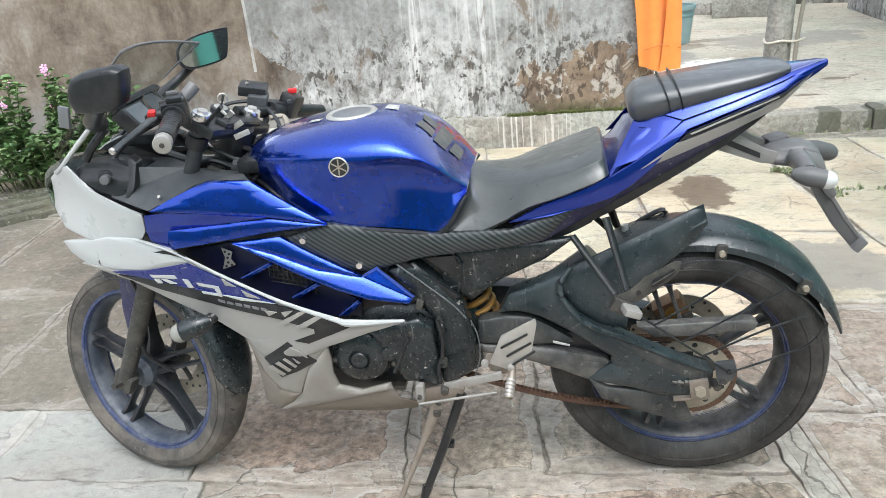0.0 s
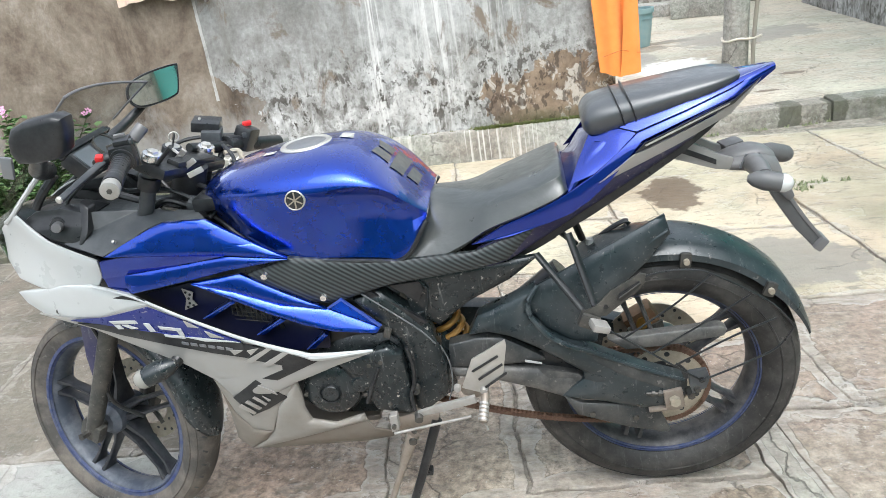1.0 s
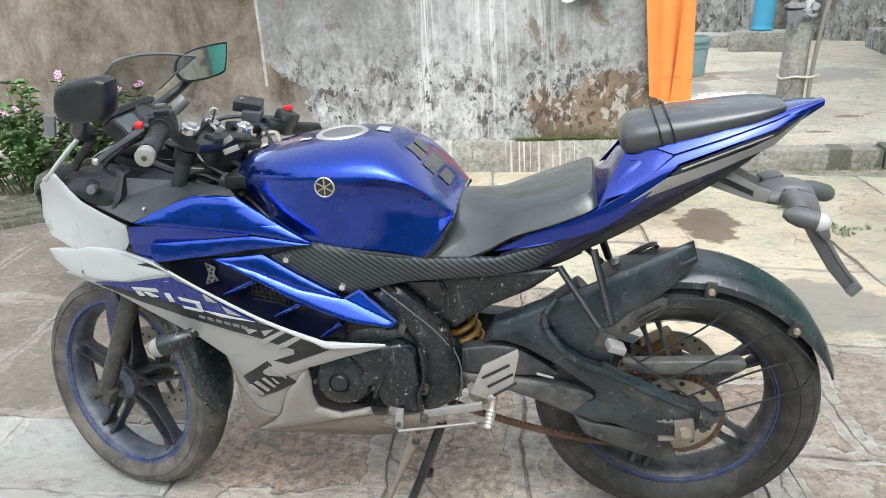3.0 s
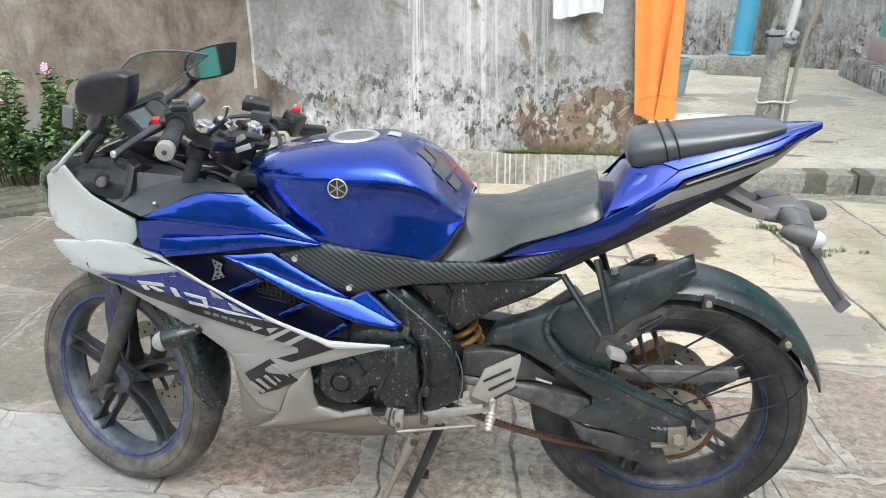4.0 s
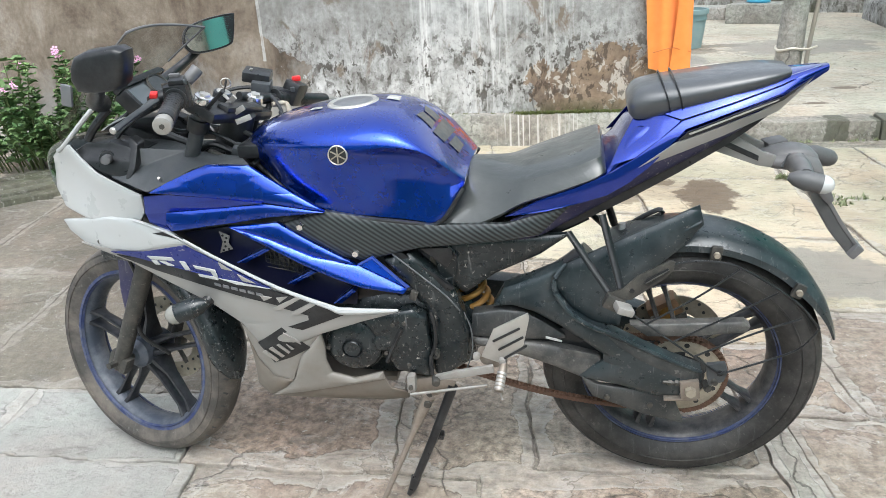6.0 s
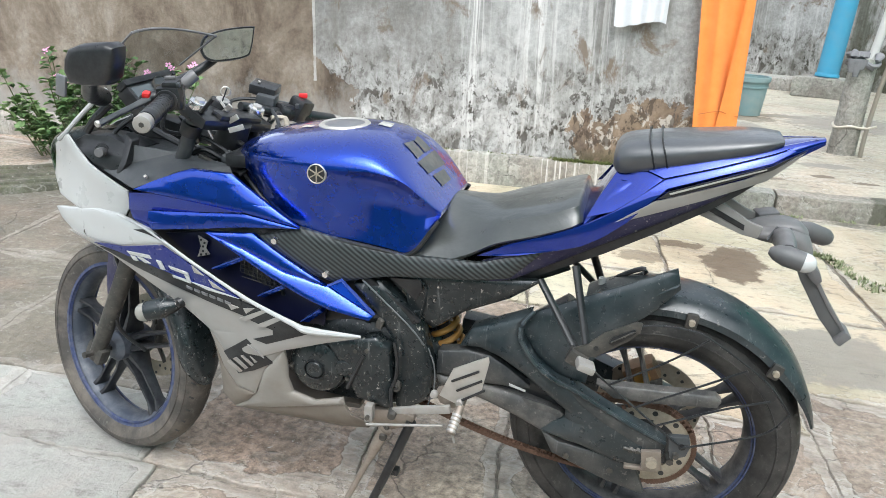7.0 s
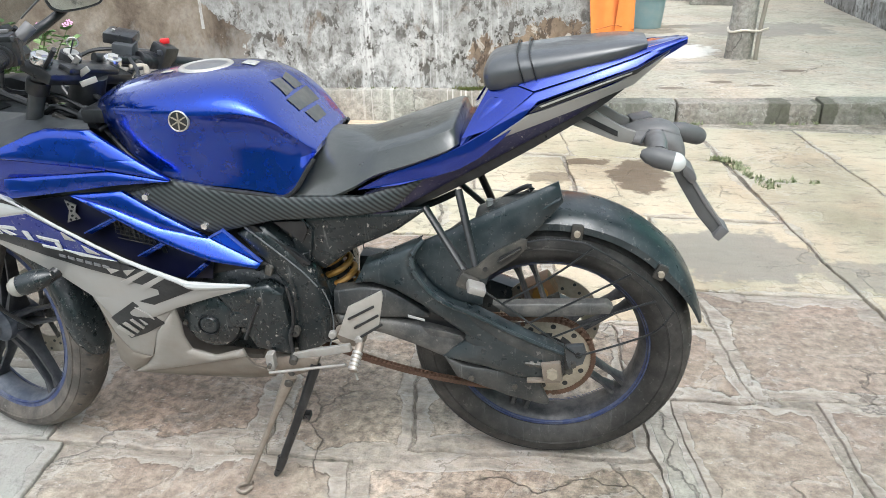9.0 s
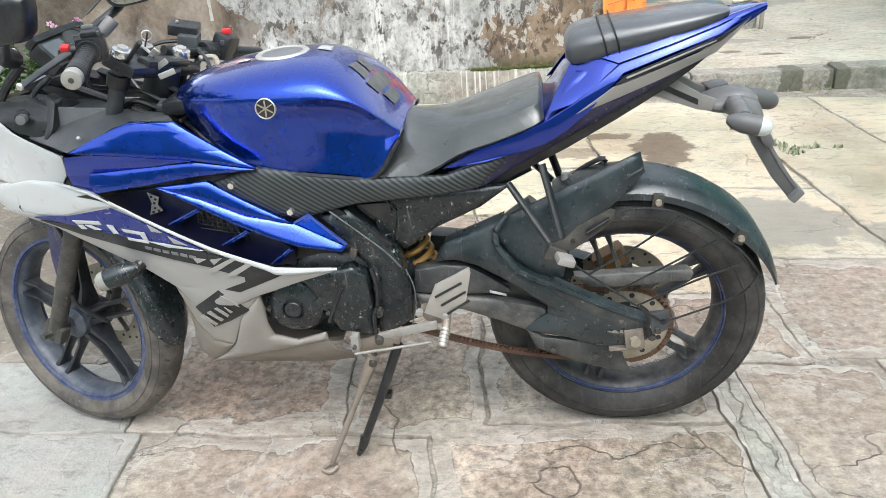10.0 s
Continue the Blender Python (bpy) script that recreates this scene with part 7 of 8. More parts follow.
wall = tagged(part("wall_back", rough_block((9.0, 0.35, 2.6), Matrix.Translation((-2.94, 3.315, 1.3)), 0.25, 0.010), WALL), "old plastered wall, brown and whitewashed, flaking and mouldy", "wall", "", "structure")
PLINTH = stone_mat("streaked_plinth", [(0.3, (0.24, 0.225, 0.20)), (0.5, (0.37, 0.355, 0.325)), (0.8, (0.50, 0.49, 0.46))], 0.15, 2.5)
pt = PLINTH.node_tree
pb_ = pt.nodes["Principled BSDF"]
old = pb_.inputs["Base Color"].links[0].from_socket
runs = ramp(pt, noise_tex(pt, world_pos(pt), 1.0, 4, 0.6, (38, 1, 0.6)), [(0.55, 0.0), (0.60, 0.8)])
where = ramp(pt, noise_tex(pt, world_pos(pt), 1.0, 2, 0.5, (1.8, 1, 0.1)), [(0.48, 0.0), (0.56, 1.0)])
pt.links.new(mix(pt, math_node(pt, "MULTIPLY", runs, where), old, (0.66, 0.64, 0.60)), pb_.inputs["Base Color"])
plinth = tagged(part("plinth", rough_block((9.0, 0.11, 0.30), Matrix.Translation((-2.94, 3.125, 0.048)), 0.2, 0.008), PLINTH), "low streaked concrete plinth along the wall foot", "plinth", "", "structure")


def tuft_mat(name, a, b_):
    m, t, b = base_mat(name, a, 0.6)
    info = t.nodes.new("ShaderNodeNewGeometry")
    t.links.new(mix(t, info.outputs["Random Per Island"], a, b_), b.inputs["Base Color"])
    return m


MOSS = tuft_mat("moss_green", (0.05, 0.07, 0.012), (0.13, 0.14, 0.03))
GRASS = tuft_mat("grass_green", (0.15, 0.18, 0.08), (0.30, 0.32, 0.19))


def scatter_tufts(name, spots, material, label, category, h=0.02):
    """Many tiny leaves at the given spots, as one joined stuff."""
    verts, faces = [], []
    rnd = random.Random(5)
    for x, y, z in spots:
        for _ in range(5):
            a, r = rnd.uniform(0, 6.28), rnd.uniform(0.003, 0.008)
            lx, ly, lz = x + rnd.uniform(-0.012, 0.012), y + rnd.uniform(-0.012, 0.012), z
            dx, dy = math.cos(a) * r, math.sin(a) * r
            hh = h * rnd.uniform(0.4, 1.1)
            i = len(verts)
            verts += [(lx - dx, ly - dy, lz), (lx + dx, ly + dy, lz), (lx + dx * 0.3 - dy * 2, ly + dy * 0.3 + dx * 2, lz + hh)]
            faces.append((i, i + 1, i + 2))
    me = bpy.data.meshes.new(name)
    me.from_pydata(verts, [], faces)
    me.materials.append(material)
    return tagged(new(name, me), label, category, "", "stuff")


rnd = random.Random(3)
moss_spots = [(1.50 - 0.85 * rnd.random() ** 1.3, 3.08 + rnd.uniform(0, 0.045), 0.196) for _ in range(420)] + [(rnd.uniform(-0.1, 0.7), 3.105 + rnd.uniform(0, 0.02), 0.196) for _ in range(12)]
scatter_tufts("moss", moss_spots, MOSS, "green moss along the ledge at the wall foot", "moss", 0.018)
spots = []
for (x0, y0), (x1, y1), n in (((2.15, 2.31), (2.265, 1.885), 55), ((2.22, 2.005), (2.50, 1.98), 14), ((2.095, 2.33), (2.155, 2.32), 30), ((1.80, 3.02), (2.15, 3.03), 25), ((2.35, 3.03), (2.8, 3.04), 15)):
    for _ in range(n):
        u = rnd.random()
        spots.append((x0 + (x1 - x0) * u + rnd.gauss(0, 0.018), y0 + (y1 - y0) * u + rnd.gauss(0, 0.012), 0.0))
scatter_tufts("weeds", spots, GRASS, "small green weeds growing in the paving joints", "weeds", 0.022)

# raised platform with kerb stones
PM = Matrix.Translation((1.36, 3.075, 0)) @ pose(0, 0, 0, 0, 0, 1)
plat = tagged(part("platform", rough_block((12, 11.6, 0.30), PM @ Matrix.Translation((6.0, 5.96, -0.040)), 0.4, 0.008), PLATFORM), "raised worn stone platform behind a kerb", "platform", "", "structure")
x = 0.0
rnd = random.Random(8)
while x < 9:
    L = rnd.uniform(0.55, 0.95)
    k = part("kerb_stone", rough_block((L - 0.012, 0.17, 0.31), PM @ Matrix.Translation((x + L / 2, 0.085 + rnd.uniform(-0.008, 0.008), -0.038 + rnd.uniform(-0.004, 0.003))), 0.15, 0.008, 0.014, x), KERB, plat)
    x += L

# unseen wall added behind the camera, so the bike's sides reflect darker
tagged(part("wall_added_behind", rough_block((18, 0.3, 2.8), Matrix.Translation((1.0, -6.6, 1.4)), 0.8, 0.008), dusty("shaded_house_paint", (0.12, 0.34, 0.30), 0.85, amount=0.7, scale=0.8, dust=(0.34, 0.42, 0.40))), "unseen turquoise wall added behind, darkening the bike's reflections", "wall", "", "structure")

# far wall, side house with its ledge
far = tagged(part("wall_far", rough_block((16, 0.3, 3.2), Matrix.Translation((3.3, 9.85, 1.6)) @ pose(0, 0, 0, 0, 0, -30), 0.5, 0.015), FARWALL), "grey mouldy boundary wall with green stains", "wall", "", "structure")
TURQ = dusty("turquoise_wall_paint", (0.14, 0.50, 0.42), 0.85, amount=0.25, scale=2, dust=(0.30, 0.42, 0.38))
PINKP = dusty("pink_skirting_paint", (0.50, 0.36, 0.34), 0.85, amount=0.6, scale=3, dust=(0.36, 0.33, 0.30))
HM = Matrix.Translation((4.313, 6.851, 0)) @ pose(0, 0, 0, 0, 0, -4)
ledge = tagged(part("ledge", rough_block((0.30, 12.5, 0.36), HM @ Matrix.Translation((0.15, -4.80, 0.155)), 0.4, 0.010), FARWALL), "mould-streaked plastered ledge before the side house", "ledge", "", "structure")
house = tagged(empty("side_house", HM @ Matrix.Translation((0.28, -4.80, 0))), "turquoise painted house wall with a pink skirting", "house")
part("wall", rough_block((0.3, 12.5, 3.4), Matrix.Translation((0.155, -0.32, 1.7)), 0.8, 0.006), TURQ, house, "turquoise painted plaster")
# unseen pale and dark strips, added only for the mirror's reflection
part("pilaster", rough_block((0.10, 1.2, 3.4), Matrix.Translation((-0.04, -4.64, 1.7)), 0.5, 0.004), PLATFORM, house, "pale unseen strip added for the mirror to reflect")
part("reflected_dark_strip", box((0.06, 0.95, 1.3), Matrix.Translation((-0.022, -3.36, 1.75)), 0.01), BLACK, house, "dark unseen strip added for the mirror to reflect")
part("skirting", rough_block((0.05, 12.5, 0.27), Matrix.Translation((-0.02, -0.18, 0.466)), 0.8, 0.006), PINKP, house, "faded pink skirting")

# concrete block with a blue pipe, post with rag and rope, bucket
CONC = stone_mat("old_concrete", [(0.3, (0.22, 0.215, 0.20)), (0.5, (0.33, 0.325, 0.305)), (0.75, (0.43, 0.425, 0.40))], 0.1, 3.0, crust=0.3)
PIPE = dusty("blue_pipe_paint", (0.06, 0.32, 0.50), 0.5, amount=0.2, scale=4)
block = tagged(part("concrete_block", rough_block((0.72, 0.45, 0.23), Matrix.Translation((3.27, 8.38, 0.225)) @ pose(0, 0, 0, 0, 0, -27), 0.2, 0.01), CONC), "grey concrete block on the platform under a pipe", "block")
step = tagged(part("concrete_step", rough_block((1.3, 0.45, 0.16), Matrix.Translation((2.45, 9.25, 0.18)) @ pose(0, 0, 0, 0, 0, -30), 0.2, 0.01), CONC), "low grey concrete step against the far wall", "step")
pipe = tagged(part("water_pipe", rod((3.25, 8.45, 0.335), (3.42, 8.56, 2.9), 0.125, 0.125, 28), PIPE), "thick sky-blue painted pipe standing on a block", "pipe")
part("pipe_collar", rod((3.25, 8.45, 0.338), (3.253, 8.453, 0.38), 0.14, 0.135, 28, 0.006), PIPE, pipe)
post = tagged(part("stone_post", loft([[(2.662 + r * math.cos(a) + 0.034 * z, 4.65 + r * math.sin(a), z) for a in [2 * math.pi * i / 16 for i in range(16)]] for z, r in ((0.08, 0.101), (0.29, 0.098), (0.51, 0.096), (0.68, 0.093), (0.82, 0.090))], 3, True, None, 0.01), CONC), "round grey stone post with a rag and a rope", "post")
RAG = dusty("grey_rag_cloth", (0.22, 0.22, 0.23), 0.95, amount=0.5, scale=20, dust=(0.08, 0.08, 0.08))
rag = tagged(empty("rag"), "grey striped rag tied round the post top", "cloth")
for i in range(7):
    a = i * 0.9
    pts = [(2.685 + 0.099 * math.cos(a + k * 0.55), 4.65 + 0.099 * math.sin(a + k * 0.55), 0.835 + 0.045 * math.sin(i * 2 + k) - 0.015 * k) for k in range(4)]
    part("fold", tube(pts, [0.020, 0.032, 0.028, 0.014], 8, 4, 0.6), RAG, rag)
for dx, L in ((-0.085, 0.13), (-0.05, 0.16), (-0.02, 0.11)):
    part("loose_end", tube([(2.685 + dx, 4.555, 0.87), (2.685 + dx - 0.012, 4.535, 0.82), (2.670 + dx, 4.535, 0.855 - L)], [0.032, 0.036, 0.018], 8, 4, 0.5), RAG, rag)
ROPE = dusty("pale_rope", (0.62, 0.58, 0.50), 0.9, amount=0.2, scale=30)
rp = [(2.673 + 0.103 * math.cos(a), 4.65 + 0.103 * math.sin(a), 0.325 + 0.010 * math.sin(3 * a)) for a in [2 * math.pi * i / 16 for i in range(17)]]
bm = bmesh.new()
add_tube(bm, rp, 0.009, 8, 2)
add_tube(bm, [rp[13], (2.775, 4.535, 0.330), (2.835, 4.515, 0.352)], 0.008, 8, 4)
tagged(part("rope", bm, ROPE), "pale rope tied round the post", "rope")
BAMBOO = dusty("weathered_bamboo", (0.26, 0.235, 0.195), 0.8, amount=0.3)
tagged(part("pole", tube([(2.775, 4.535, 0.112), (2.782, 4.545, 0.334), (2.835, 4.575, 0.781), (2.920, 4.60, 1.101), (3.09, 4.62, 1.75)], 0.0165, 10, 4), BAMBOO), "weathered wooden pole leaning on the post", "pole")
tagged(part("white_pipe", rod((2.745, 4.69, 0.81), (2.815, 4.72, 1.30), 0.030), dusty("white_pipe_plastic", (0.6, 0.6, 0.58), 0.5, amount=0.2)), "short white plastic pipe above the post", "pipe")
BUCK = dusty("teal_bucket_plastic", (0.20, 0.31, 0.32), 0.6, amount=0.45, scale=6, dust=(0.38, 0.38, 0.34))
bk = Matrix.Translation((2.15, 6.40, 0.112)) @ pose(0, 0, 0, 90, 0, 0)
bucket = tagged(part("bucket", lathe([(0.0, 0.0), (0.0, 0.135), (0.17, 0.155), (0.36, 0.172), (0.36, 0.166), (0.02, 0.128), (0.02, 0.0)], 36, bk), BUCK), "dusty teal plastic bucket standing on the platform", "bucket")
part("bucket_rim", lathe([(0.33, 0.170), (0.33, 0.184), (0.375, 0.186), (0.375, 0.166)], 36, bk), BUCK, bucket)
part("bucket_band", lathe([(0.27, 0.163), (0.27, 0.172), (0.285, 0.174), (0.285, 0.163)], 36, bk), BUCK, bucket)
TOY, toy_t, toy_b = base_mat("red_plate_plastic", (0.45, 0.06, 0.05), 0.5)
dish = tagged(part("dish", lathe([(0.0, 0.0), (0.0, 0.07), (0.05, 0.11), (0.05, 0.10), (0.01, 0.06), (0.01, 0.0)], 28, HM @ Matrix.Translation((0.15, 0.02, 0.336)) @ pose(0, 0, 0, 90, 0, 0)), TOY), "small red dish standing on the ledge", "dish")
part("dish_rim", lathe([(0.048, 0.098), (0.048, 0.115), (0.058, 0.115), (0.058, 0.098)], 28, HM @ Matrix.Translation((0.15, 0.02, 0.336)) @ pose(0, 0, 0, 90, 0, 0)), dusty("green_rim", (0.25, 0.45, 0.38), 0.5), dish)


# cloths hung on a line along the wall
def cloth(name, x0, x1, y, z0, z1, material, label, folds=5, amp=0.02, taper=0.0, skew=0.0, seed=1):
    bm = bmesh.new()
    nx, nz = 40, 24
    rows = []
    for j in range(nz + 1):
        v = j / nz
        row = []
        for i in range(nx + 1):
            u = i / nx
            w = (x1 - x0) * (1 - taper * (1 - v))
            xx = x0 + (x1 - x0 - w) / 2 + w * u + skew * (1 - v)
            f = amp * (1 - 0.45 * v) * math.sin(folds * 2 * math.pi * (u + 0.10 * (1 - v) * math.sin(3 * u + seed))) + 0.4 * amp * noise.noise(Vector((u * 6, v * 4, seed * 3.3)))
            zz = z0 + (z1 - z0) * v + (0.018 * math.sin(5 * u + seed) + 0.01 * noise.noise(Vector((u * 5, 0, seed)))) * (1 - v)
            row.append(bm.verts.new((xx, y + f, zz)))
        rows.append(row)
    for a, b in zip(rows, rows[1:]):
        for i in range(nx):
            bm.faces.new((a[i], a[i + 1], b[i + 1], b[i]))
    bmesh.ops.solidify(bm, geom=list(bm.faces), thickness=0.003)
    return tagged(part(name, finish(bm), material, None, "", 180), label, "cloth")


def fabric(name, c, d):
    m, t, b = base_mat(name, c, 0.9)
    v = coords(t)
    n = noise_tex(t, v, 14, 6, 0.6)
    t.links.new(mix(t, n, c, d), b.inputs["Base Color"])
    b.inputs["Sheen Weight"].default_value = 0.3
    bump(t, b, noise_tex(t, v, 120, 4), 0.2, 0.003)
    return m


ORANGE = fabric("orange_cotton", (0.80, 0.22, 0.035), (0.90, 0.32, 0.07))
orange = cloth("orange_cloth", 1.372, 1.69, 3.045, 0.45, 1.75, ORANGE, "bright orange cotton cloth hanging at the wall end", 2.0, 0.022, 0.25, 0.05, 2)
bm = bmesh.new()
flap = []
for j in range(17):
    v = j / 16
    left, right = 1.575 + 0.098 * v ** 0.8, 1.698 - 0.006 * v - 0.012 * math.sin(math.pi * v)
    flap.append([bm.verts.new((left + (right - left) * k / 6, 3.016 - 0.012 * math.sin(math.pi * k / 6) + 0.004 * math.sin(7 * v + k), 0.435 + 1.31 * v + 0.012 * k / 6)) for k in range(7)])
for a, b in zip(flap, flap[1:]):
    for k in range(6):
        bm.faces.new((a[k], a[k + 1], b[k + 1], b[k]))
bmesh.ops.solidify(bm, geom=list(bm.faces), thickness=0.003)
part("cloth_flap", finish(bm), ORANGE, orange, "folded orange edge of the cloth", 180)
seam = fabric("orange_seam", (0.50, 0.12, 0.02), (0.6, 0.16, 0.03))
part("hem_line", tube([(1.480, 3.005, 0.565), (1.545, 3.012, 0.58), (1.595, 3.005, 0.59), (1.655, 3.010, 0.57), (1.70, 3.012, 0.565)], 0.0025, 6, 4), seam, orange)
cloth("white_cloth", 0.925, 1.25, 3.07, 1.045, 1.75, fabric("white_cotton", (0.72, 0.74, 0.76), (0.6, 0.62, 0.64)), "white cotton cloth hanging before the wall", 3, 0.02, 0.1, 0, 4)
cloth("peach_cloth", -1.48, -0.975, 3.07, 1.245, 1.80, fabric("peach_cotton", (0.68, 0.52, 0.42), (0.60, 0.45, 0.36)), "peach cotton cloth hanging before the wall", 4, 0.02, 0.05, 0, 6)
cloth("dark_cloth", -0.99, -0.865, 3.06, 1.215, 1.80, fabric("dark_cotton", (0.10, 0.07, 0.06), (0.05, 0.04, 0.035)), "narrow dark cloth hanging before the wall", 2, 0.02, 0.05, 0, 7)
line = tagged(part("clothes_line", tube([(-3.9, 3.07, 1.84), (-1.2, 3.07, 1.805), (0.7, 3.07, 1.755), (1.75, 3.07, 1.755), (2.1, 3.4, 1.80), (2.8, 4.7, 2.1)], 0.004, 8, 6), ROPE), "thin pale clothes line along the wall", "line")

# flowering plant and mossy drain strip
DM = Matrix.Translation((-2.07, 1.94, 0)) @ pose(0, 0, 0, 0, 0, 44)
tagged(part("drain_strip", rough_block((6.0, 0.62, 0.10), DM @ Matrix.Translation((-0.2, 0.33, -0.018)), 0.15, 0.012), MOSSY), "mossy wet stone drain strip", "drain", "", "structure")
for k in (0.12, 0.30, 0.52):
    tagged(part("drain_edge", rough_block((6.0, 0.035, 0.10), DM @ Matrix.Translation((-0.2, k, 0.0)), 0.12, 0.01), MOSSY), "rough mossy edge of the drain", "drain", "", "structure")
plant = tagged(empty("flowering_plant", Matrix.Translation((-2.35, 2.62, 0))), "leafy green bush with small pink flowers by the wall", "plant")
STEM, st_, sb_ = base_mat("green_stem", (0.09, 0.11, 0.04), 0.6)
LEAF = tuft_mat("periwinkle_leaf", (0.050, 0.115, 0.034), (0.19, 0.285, 0.11))
PETAL, pt2, pb2 = base_mat("pink_petal", (0.72, 0.34, 0.55), 0.6)
rnd = random.Random(11)
leaf_v, leaf_f, tips = [], [], []
for i in range(84):
    a, rr = rnd.uniform(0, 6.28), rnd.uniform(0.05, 0.42)
    top = Vector((rr * math.cos(a) * 2.0 + 0.06, rr * math.sin(a) * 0.8, rnd.uniform(0.22, 0.78) * (1 - 0.35 * rr)))
    root = Vector((rr * 1.3 * math.cos(a), 0.12 * math.sin(a), 0.0))
    midp = root.lerp(top, 0.5) + Vector((rnd.uniform(-0.03, 0.03), rnd.uniform(-0.03, 0.03), 0.05))
    part("stem", tube([root, midp, top], [0.005, 0.004, 0.0025], 5, 4), STEM, plant)
    tips.append(top)
    for k in range(26):
        u = rnd.uniform(0.2, 1.02)
        p = root.lerp(midp, min(u * 2, 1)) if u < 0.5 else midp.lerp(top, (u - 0.5) * 2)
        d = Vector((rnd.gauss(0, 1), rnd.gauss(0, 1), rnd.uniform(-0.15, 0.8))).normalized()
        L, wd = rnd.uniform(0.045, 0.080), rnd.uniform(0.022, 0.036)
        s = d.cross(Vector((0, 0, 1))).normalized() * wd
        up = s.cross(d).normalized() * 0.008
        j = len(leaf_v)
        leaf_v += [p + d * 0.006, p + d * (L * 0.35) + s + up, p + d * (L * 0.75) + s * 0.75 + up, p + d * L - up, p + d * (L * 0.75) - s * 0.75 + up, p + d * (L * 0.35) - s + up, p + d * (L * 0.5) - up * 0.3]
        for q in range(6):
            leaf_f.append((j + q, j + (q + 1) % 6, j + 6))
me = bpy.data.meshes.new("foliage")
me.from_pydata([tuple(v) for v in leaf_v], [], leaf_f)
me.materials.append(LEAF)
fo = new("foliage", me)
fo.parent = plant
tagged(fo, "glossy green leaves", "", "", "stuff")
bm = bmesh.new()
for i in range(5):
    a = 2 * math.pi * i / 5
    c, s = math.cos(a), math.sin(a)
    vs = [bm.verts.new((r * c - o * s, r * s + o * c, h)) for r, o, h in ((0.003, 0, 0), (0.012, 0.007, 0.003), (0.021, 0.006, 0.004), (0.023, 0, 0.003), (0.021, -0.006, 0.004), (0.012, -0.007, 0.003))]
    bm.faces.new(vs)
flower_me = bpy.data.meshes.new("flower")
bm.to_mesh(flower_me)
bm.free()
flower_me.materials.append(PETAL)
for i, p in enumerate(sorted(tips, key=lambda q: -q.z)[:33:3]):
    for k in range(2):
        f = new("flower", flower_me)
        f.parent = plant
        f.matrix_basis = Matrix.Translation(p + Vector((rnd.uniform(-0.03, 0.03), rnd.uniform(-0.05, 0.0), 0.012 + 0.02 * k))) @ pose(0, 0, 0, 40 + rnd.uniform(-30, 30), rnd.uniform(-30, 30), rnd.uniform(0, 70))


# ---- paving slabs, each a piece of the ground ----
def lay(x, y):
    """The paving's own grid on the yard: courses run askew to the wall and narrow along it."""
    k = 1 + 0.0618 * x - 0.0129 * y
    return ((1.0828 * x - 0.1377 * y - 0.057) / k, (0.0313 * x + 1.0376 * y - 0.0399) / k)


def slab(x0, x1, y0, y1, material, seed, z=0.0, rag=0.020):
    g = random.Random(seed)
    gap = 0.0 if material == CRUST else g.uniform(0.0028, 0.0065) if material == PALE else g.uniform(0.0004, 0.0030)
    x0, x1, y0, y1 = x0 + gap, x1 - gap, y0 + gap, y1 - gap
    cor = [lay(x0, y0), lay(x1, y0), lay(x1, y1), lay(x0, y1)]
    cor = [(x + g.uniform(-0.002, 0.002), y + g.uniform(-0.002, 0.002)) for x, y in cor]
    edge = []
    for k in range(4):
        (ax_, ay), (bx, by) = cor[k], cor[(k + 1) % 4]
        L = math.hypot(bx - ax_, by - ay)
        n = max(4, min(36, int(L / 0.022)))
        for i in range(n):
            u = i / n
            px_, py_ = ax_ + (bx - ax_) * u, ay + (by - ay) * u
            wob = noise.noise_vector(Vector((px_ * 4, py_ * 4, 0.3))) * rag + noise.noise_vector(Vector((px_ * 23, py_ * 23, 4.3))) * rag * 0.45 + noise.noise_vector(Vector((px_ * 61, py_ * 61, 9.1))) * rag * 0.22
            edge.append((px_ + wob.x, py_ + wob.y))
    cx, cy = sum(p[0] for p in cor) / 4, sum(p[1] for p in cor) / 4
    tx, ty = g.uniform(-0.004, 0.004), g.uniform(-0.004, 0.004)
    n = len(edge)
    verts = [(x, y, -0.03) for x, y in edge]
    rims = [1.0] * n
    for inset, dz, k in ((0.0, -0.004, 1.0), (0.003, -0.0005, 0.97), (0.05, 0.0, 0.55), (0.12, 0.0, 0.0)):
        rims += [k] * n
        for x, y in edge:
            d = math.hypot(x - cx, y - cy)
            f = 1 - min(inset / d, inset * 4.5)
            xx, yy = cx + (x - cx) * f, cy + (y - cy) * f
            verts.append((xx, yy, z + dz + tx * (xx - cx) + ty * (yy - cy)))
    verts.append((cx, cy, z))
    rims.append(0.0)
    faces = []
    for r in range(4):
        for i in range(n):
            a, b = r * n + i, r * n + (i + 1) % n
            faces.append((a, b, b + n, a + n))
    for i in range(n):
        faces.append((4 * n + i, 4 * n + (i + 1) % n, 5 * n))
    me = bpy.data.meshes.new("paving_slab")
    me.from_pydata(verts, [], faces)
    me.attributes.new("mortar", "FLOAT", "POINT").data.foreach_set("value", rims)
    me.materials.append(material)
    o = new("paving_slab", me)
    o.parent = ground
    return o


def course(y0, y1, cuts, mats, seed, gap=0.0):
    for i, (a, b) in enumerate(zip(cuts, cuts[1:])):
        slab(a + gap, b - gap, y0, y1, mats[i % len(mats)], seed * 31 + i, random.Random(seed * 7 + i).uniform(-0.004, 0.004))


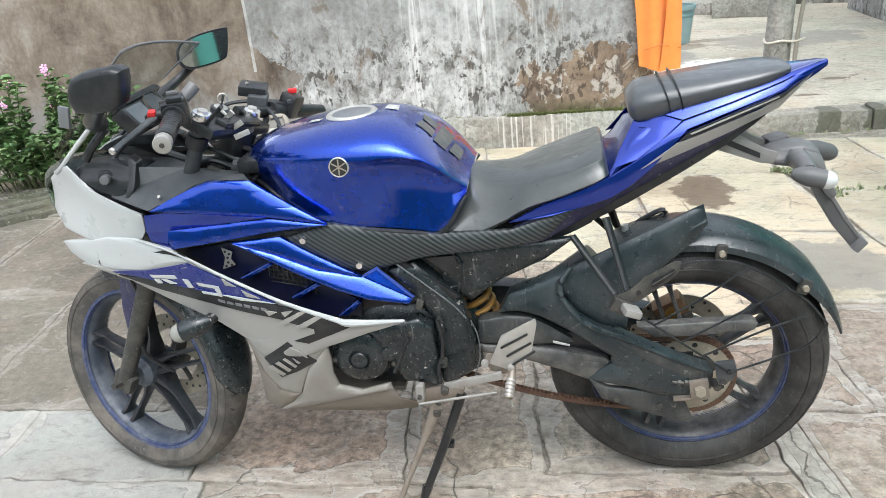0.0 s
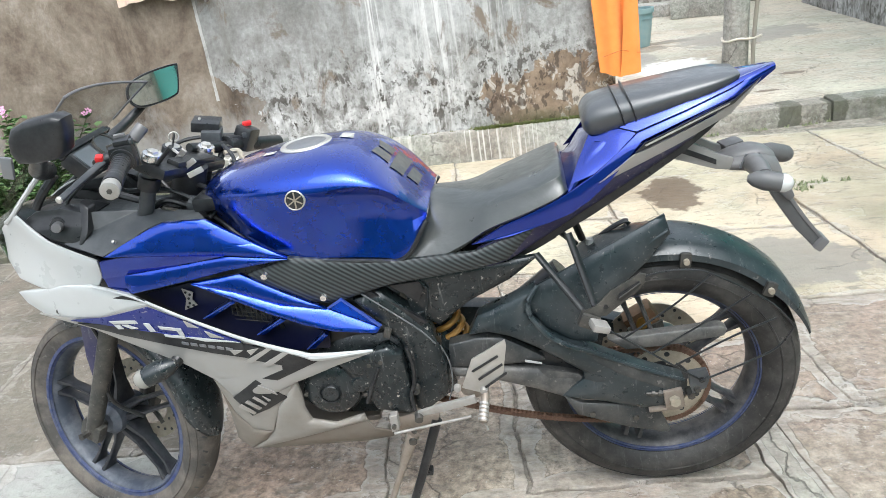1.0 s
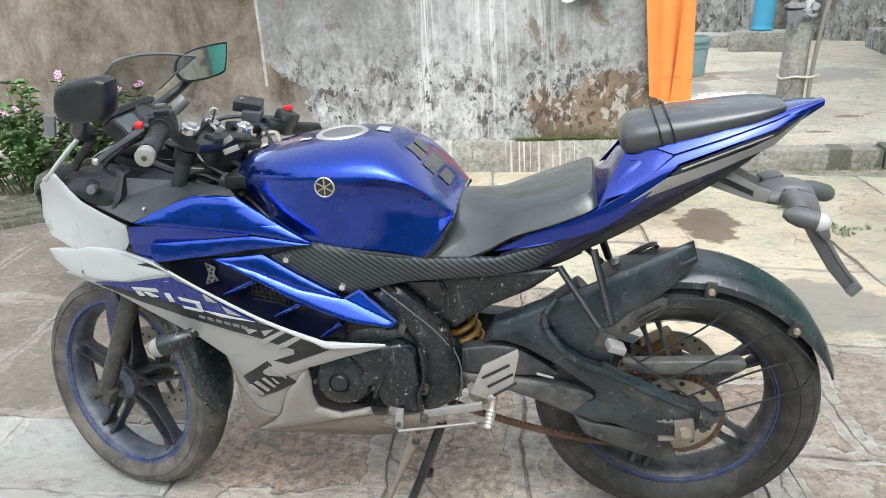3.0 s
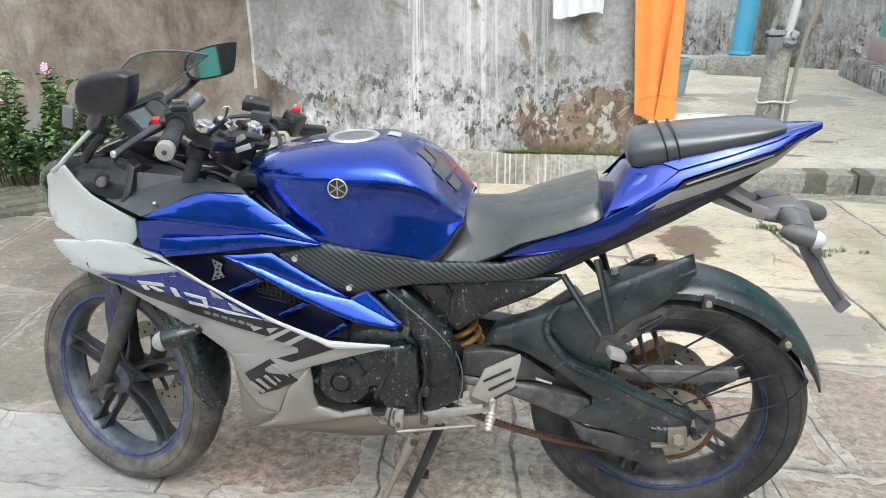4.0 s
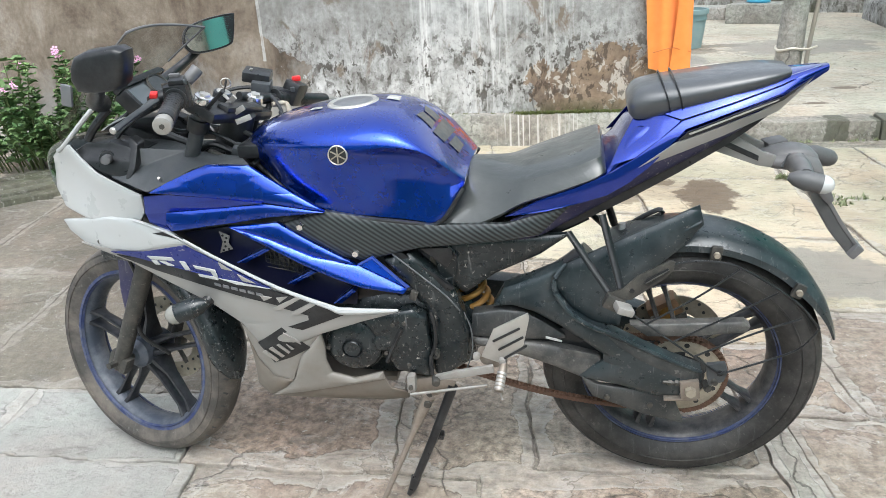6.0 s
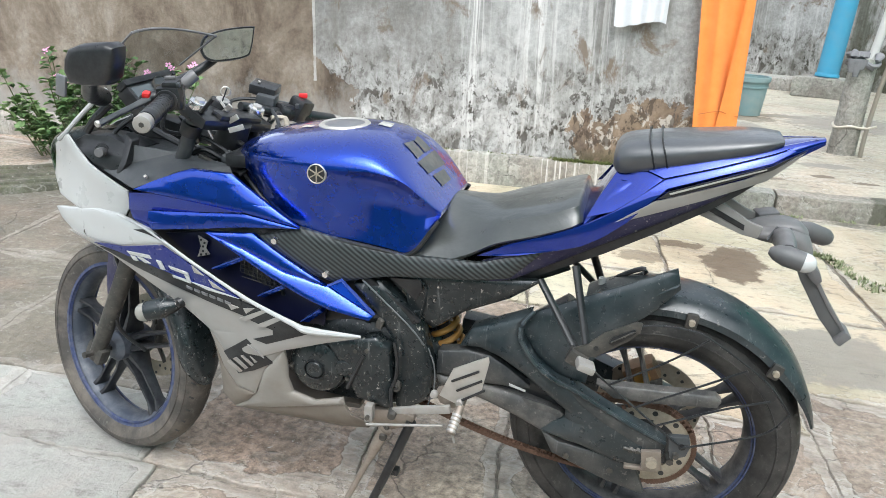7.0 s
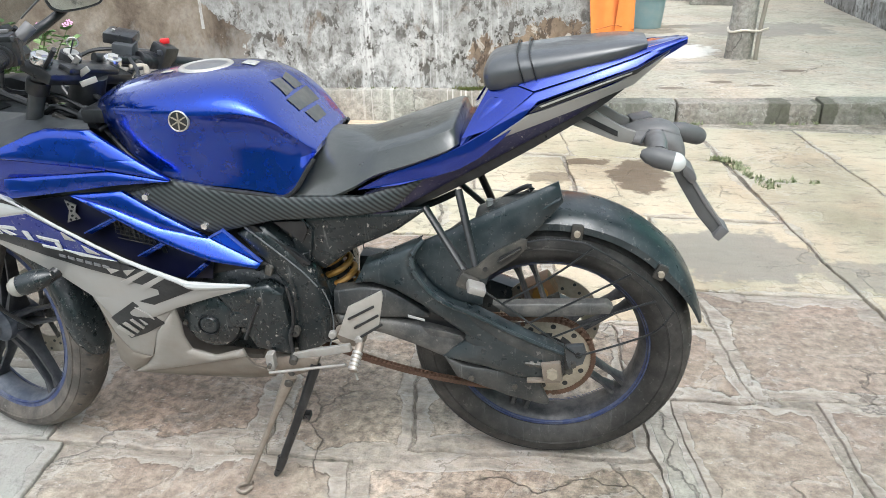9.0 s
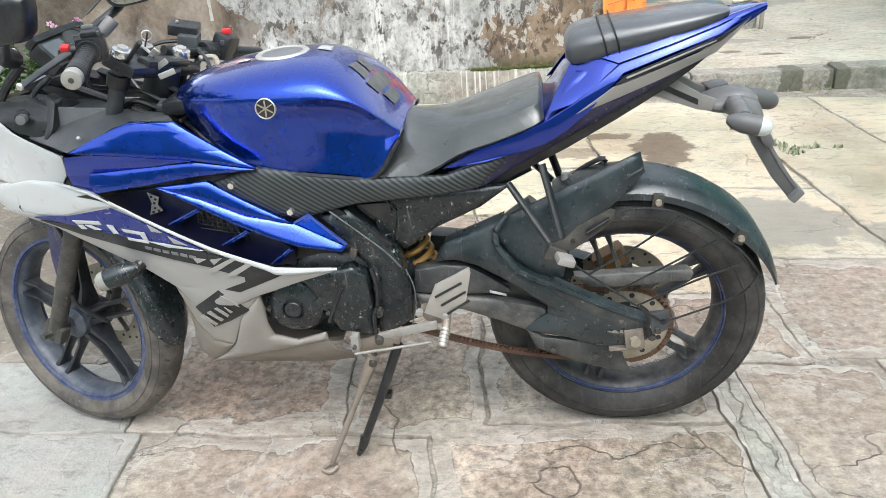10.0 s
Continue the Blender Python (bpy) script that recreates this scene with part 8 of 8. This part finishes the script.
W, C, K_, L_, D_ = PAVE, CEMENT, PINK, PALE, DAMP
course(-2.75, -1.95, [-2.6, -1.7, -0.9, -0.1, 0.7, 1.5, 2.3, 3.2, 4.1], [W, K_, W, C], 1)
course(-1.95, -1.15, [-3.0, -2.1, -1.2, -0.5, 0.3, 1.1, 1.9, 2.7, 3.5, 4.4], [K_, W, C, W], 2)
course(-1.15, -0.102, [-2.5, -1.6, -0.8, 0.094], [W, C, C], 3)
course(-1.15, -0.106, [0.097, 0.822], [K_], 4)
course(-1.15, -0.062, [0.827, 1.60], [W], 5)
course(-0.85, 0.19, [1.70, 2.10], [K_], 6)
course(-1.145, 0.235, [2.13, 2.85, 3.6, 4.5], [PINK, W, L_], 7)
course(-0.099, 0.210, [-2.2, -1.3, -0.5, 0.047], [C, C, C], 8)
course(0.213, 0.952, [-2.4, -1.5, -0.75, 0.003], [D_, D_, D_], 9)
course(-0.102, 0.525, [0.050, 0.60, 0.970], [W, W], 10)
course(-0.058, 0.604, [0.975, 1.60], [W], 11)
course(0.528, 1.255, [0.006, 0.55, 1.004], [W, K_], 12)
course(0.24, 0.872, [1.957, 2.585], [K_], 13)
course(0.608, 1.255, [1.008, 1.45, 1.953], [W, L_], 14)
course(0.24, 0.906, [2.592, 3.25, 3.95, 4.8], [L_, L_, L_], 15)
course(0.876, 1.575, [1.957, 2.592], [L_], 16)
course(1.258, 1.836, [0.284, 1.0, 1.62, 1.953], [L_, L_, L_], 17)
course(0.96, 1.80, [-1.25, -0.6, 0.28], [D_, D_], 18)
course(0.909, 2.144, [2.597, 3.27, 4.05, 4.9], [L_, L_, L_], 19)
course(1.58, 2.44, [1.665, 2.575], [L_], 20)
course(0.96, 1.80, [-3.6, -2.8, -2.0, -1.255], [D_, W, D_], 55)
course(1.84, 2.42, [-2.7, -1.8, -0.905], [W, D_], 56)
course(1.84, 2.42, [-0.9, -0.2, 0.55, 1.15, 1.65], [D_, W, L_, L_], 21)
course(2.148, 3.20, [2.597, 3.275, 4.1, 5.0], [L_, L_, L_], 22)
course(2.45, 3.07, [-3.6, -2.8, -2.0, -1.205], [D_, W, D_], 57)
course(2.45, 3.07, [-1.2, -0.5, 0.2, 0.9, 1.7, 2.58], [D_, W, L_, L_, L_], 23)
course(0.20, 0.602, [1.604, 1.953], [K_], 25)
course(-1.15, -0.855, [1.70, 2.126], [W], 26)
course(-1.15, -0.47, [1.603, 1.697], [CRUST], 27)
course(-0.468, 0.197, [1.603, 1.697], [CRUST], 28)
# the rest of the yard's slabs, farther round
for row in range(4):
    y1 = -2.755 - 0.84 * row
    course(y1 - 0.835, y1, [-3.4 + 0.3 * (row % 2) + 0.86 * k for k in range(10)], [W, C, K_, W, W], 40 + row)
course(-1.95, -1.155, [4.405, 5.2, 6.0], [W, L_], 50)
course(-2.75, -1.955, [4.105, 4.9, 5.7], [K_, W], 51)
course(-1.15, -0.105, [-4.2, -3.35, -2.505], [W, C], 52)
course(-0.099, 0.210, [-3.6, -2.9, -2.205], [C, W], 53)
course(0.213, 0.952, [-4.0, -3.2, -2.405], [W, D_], 54)
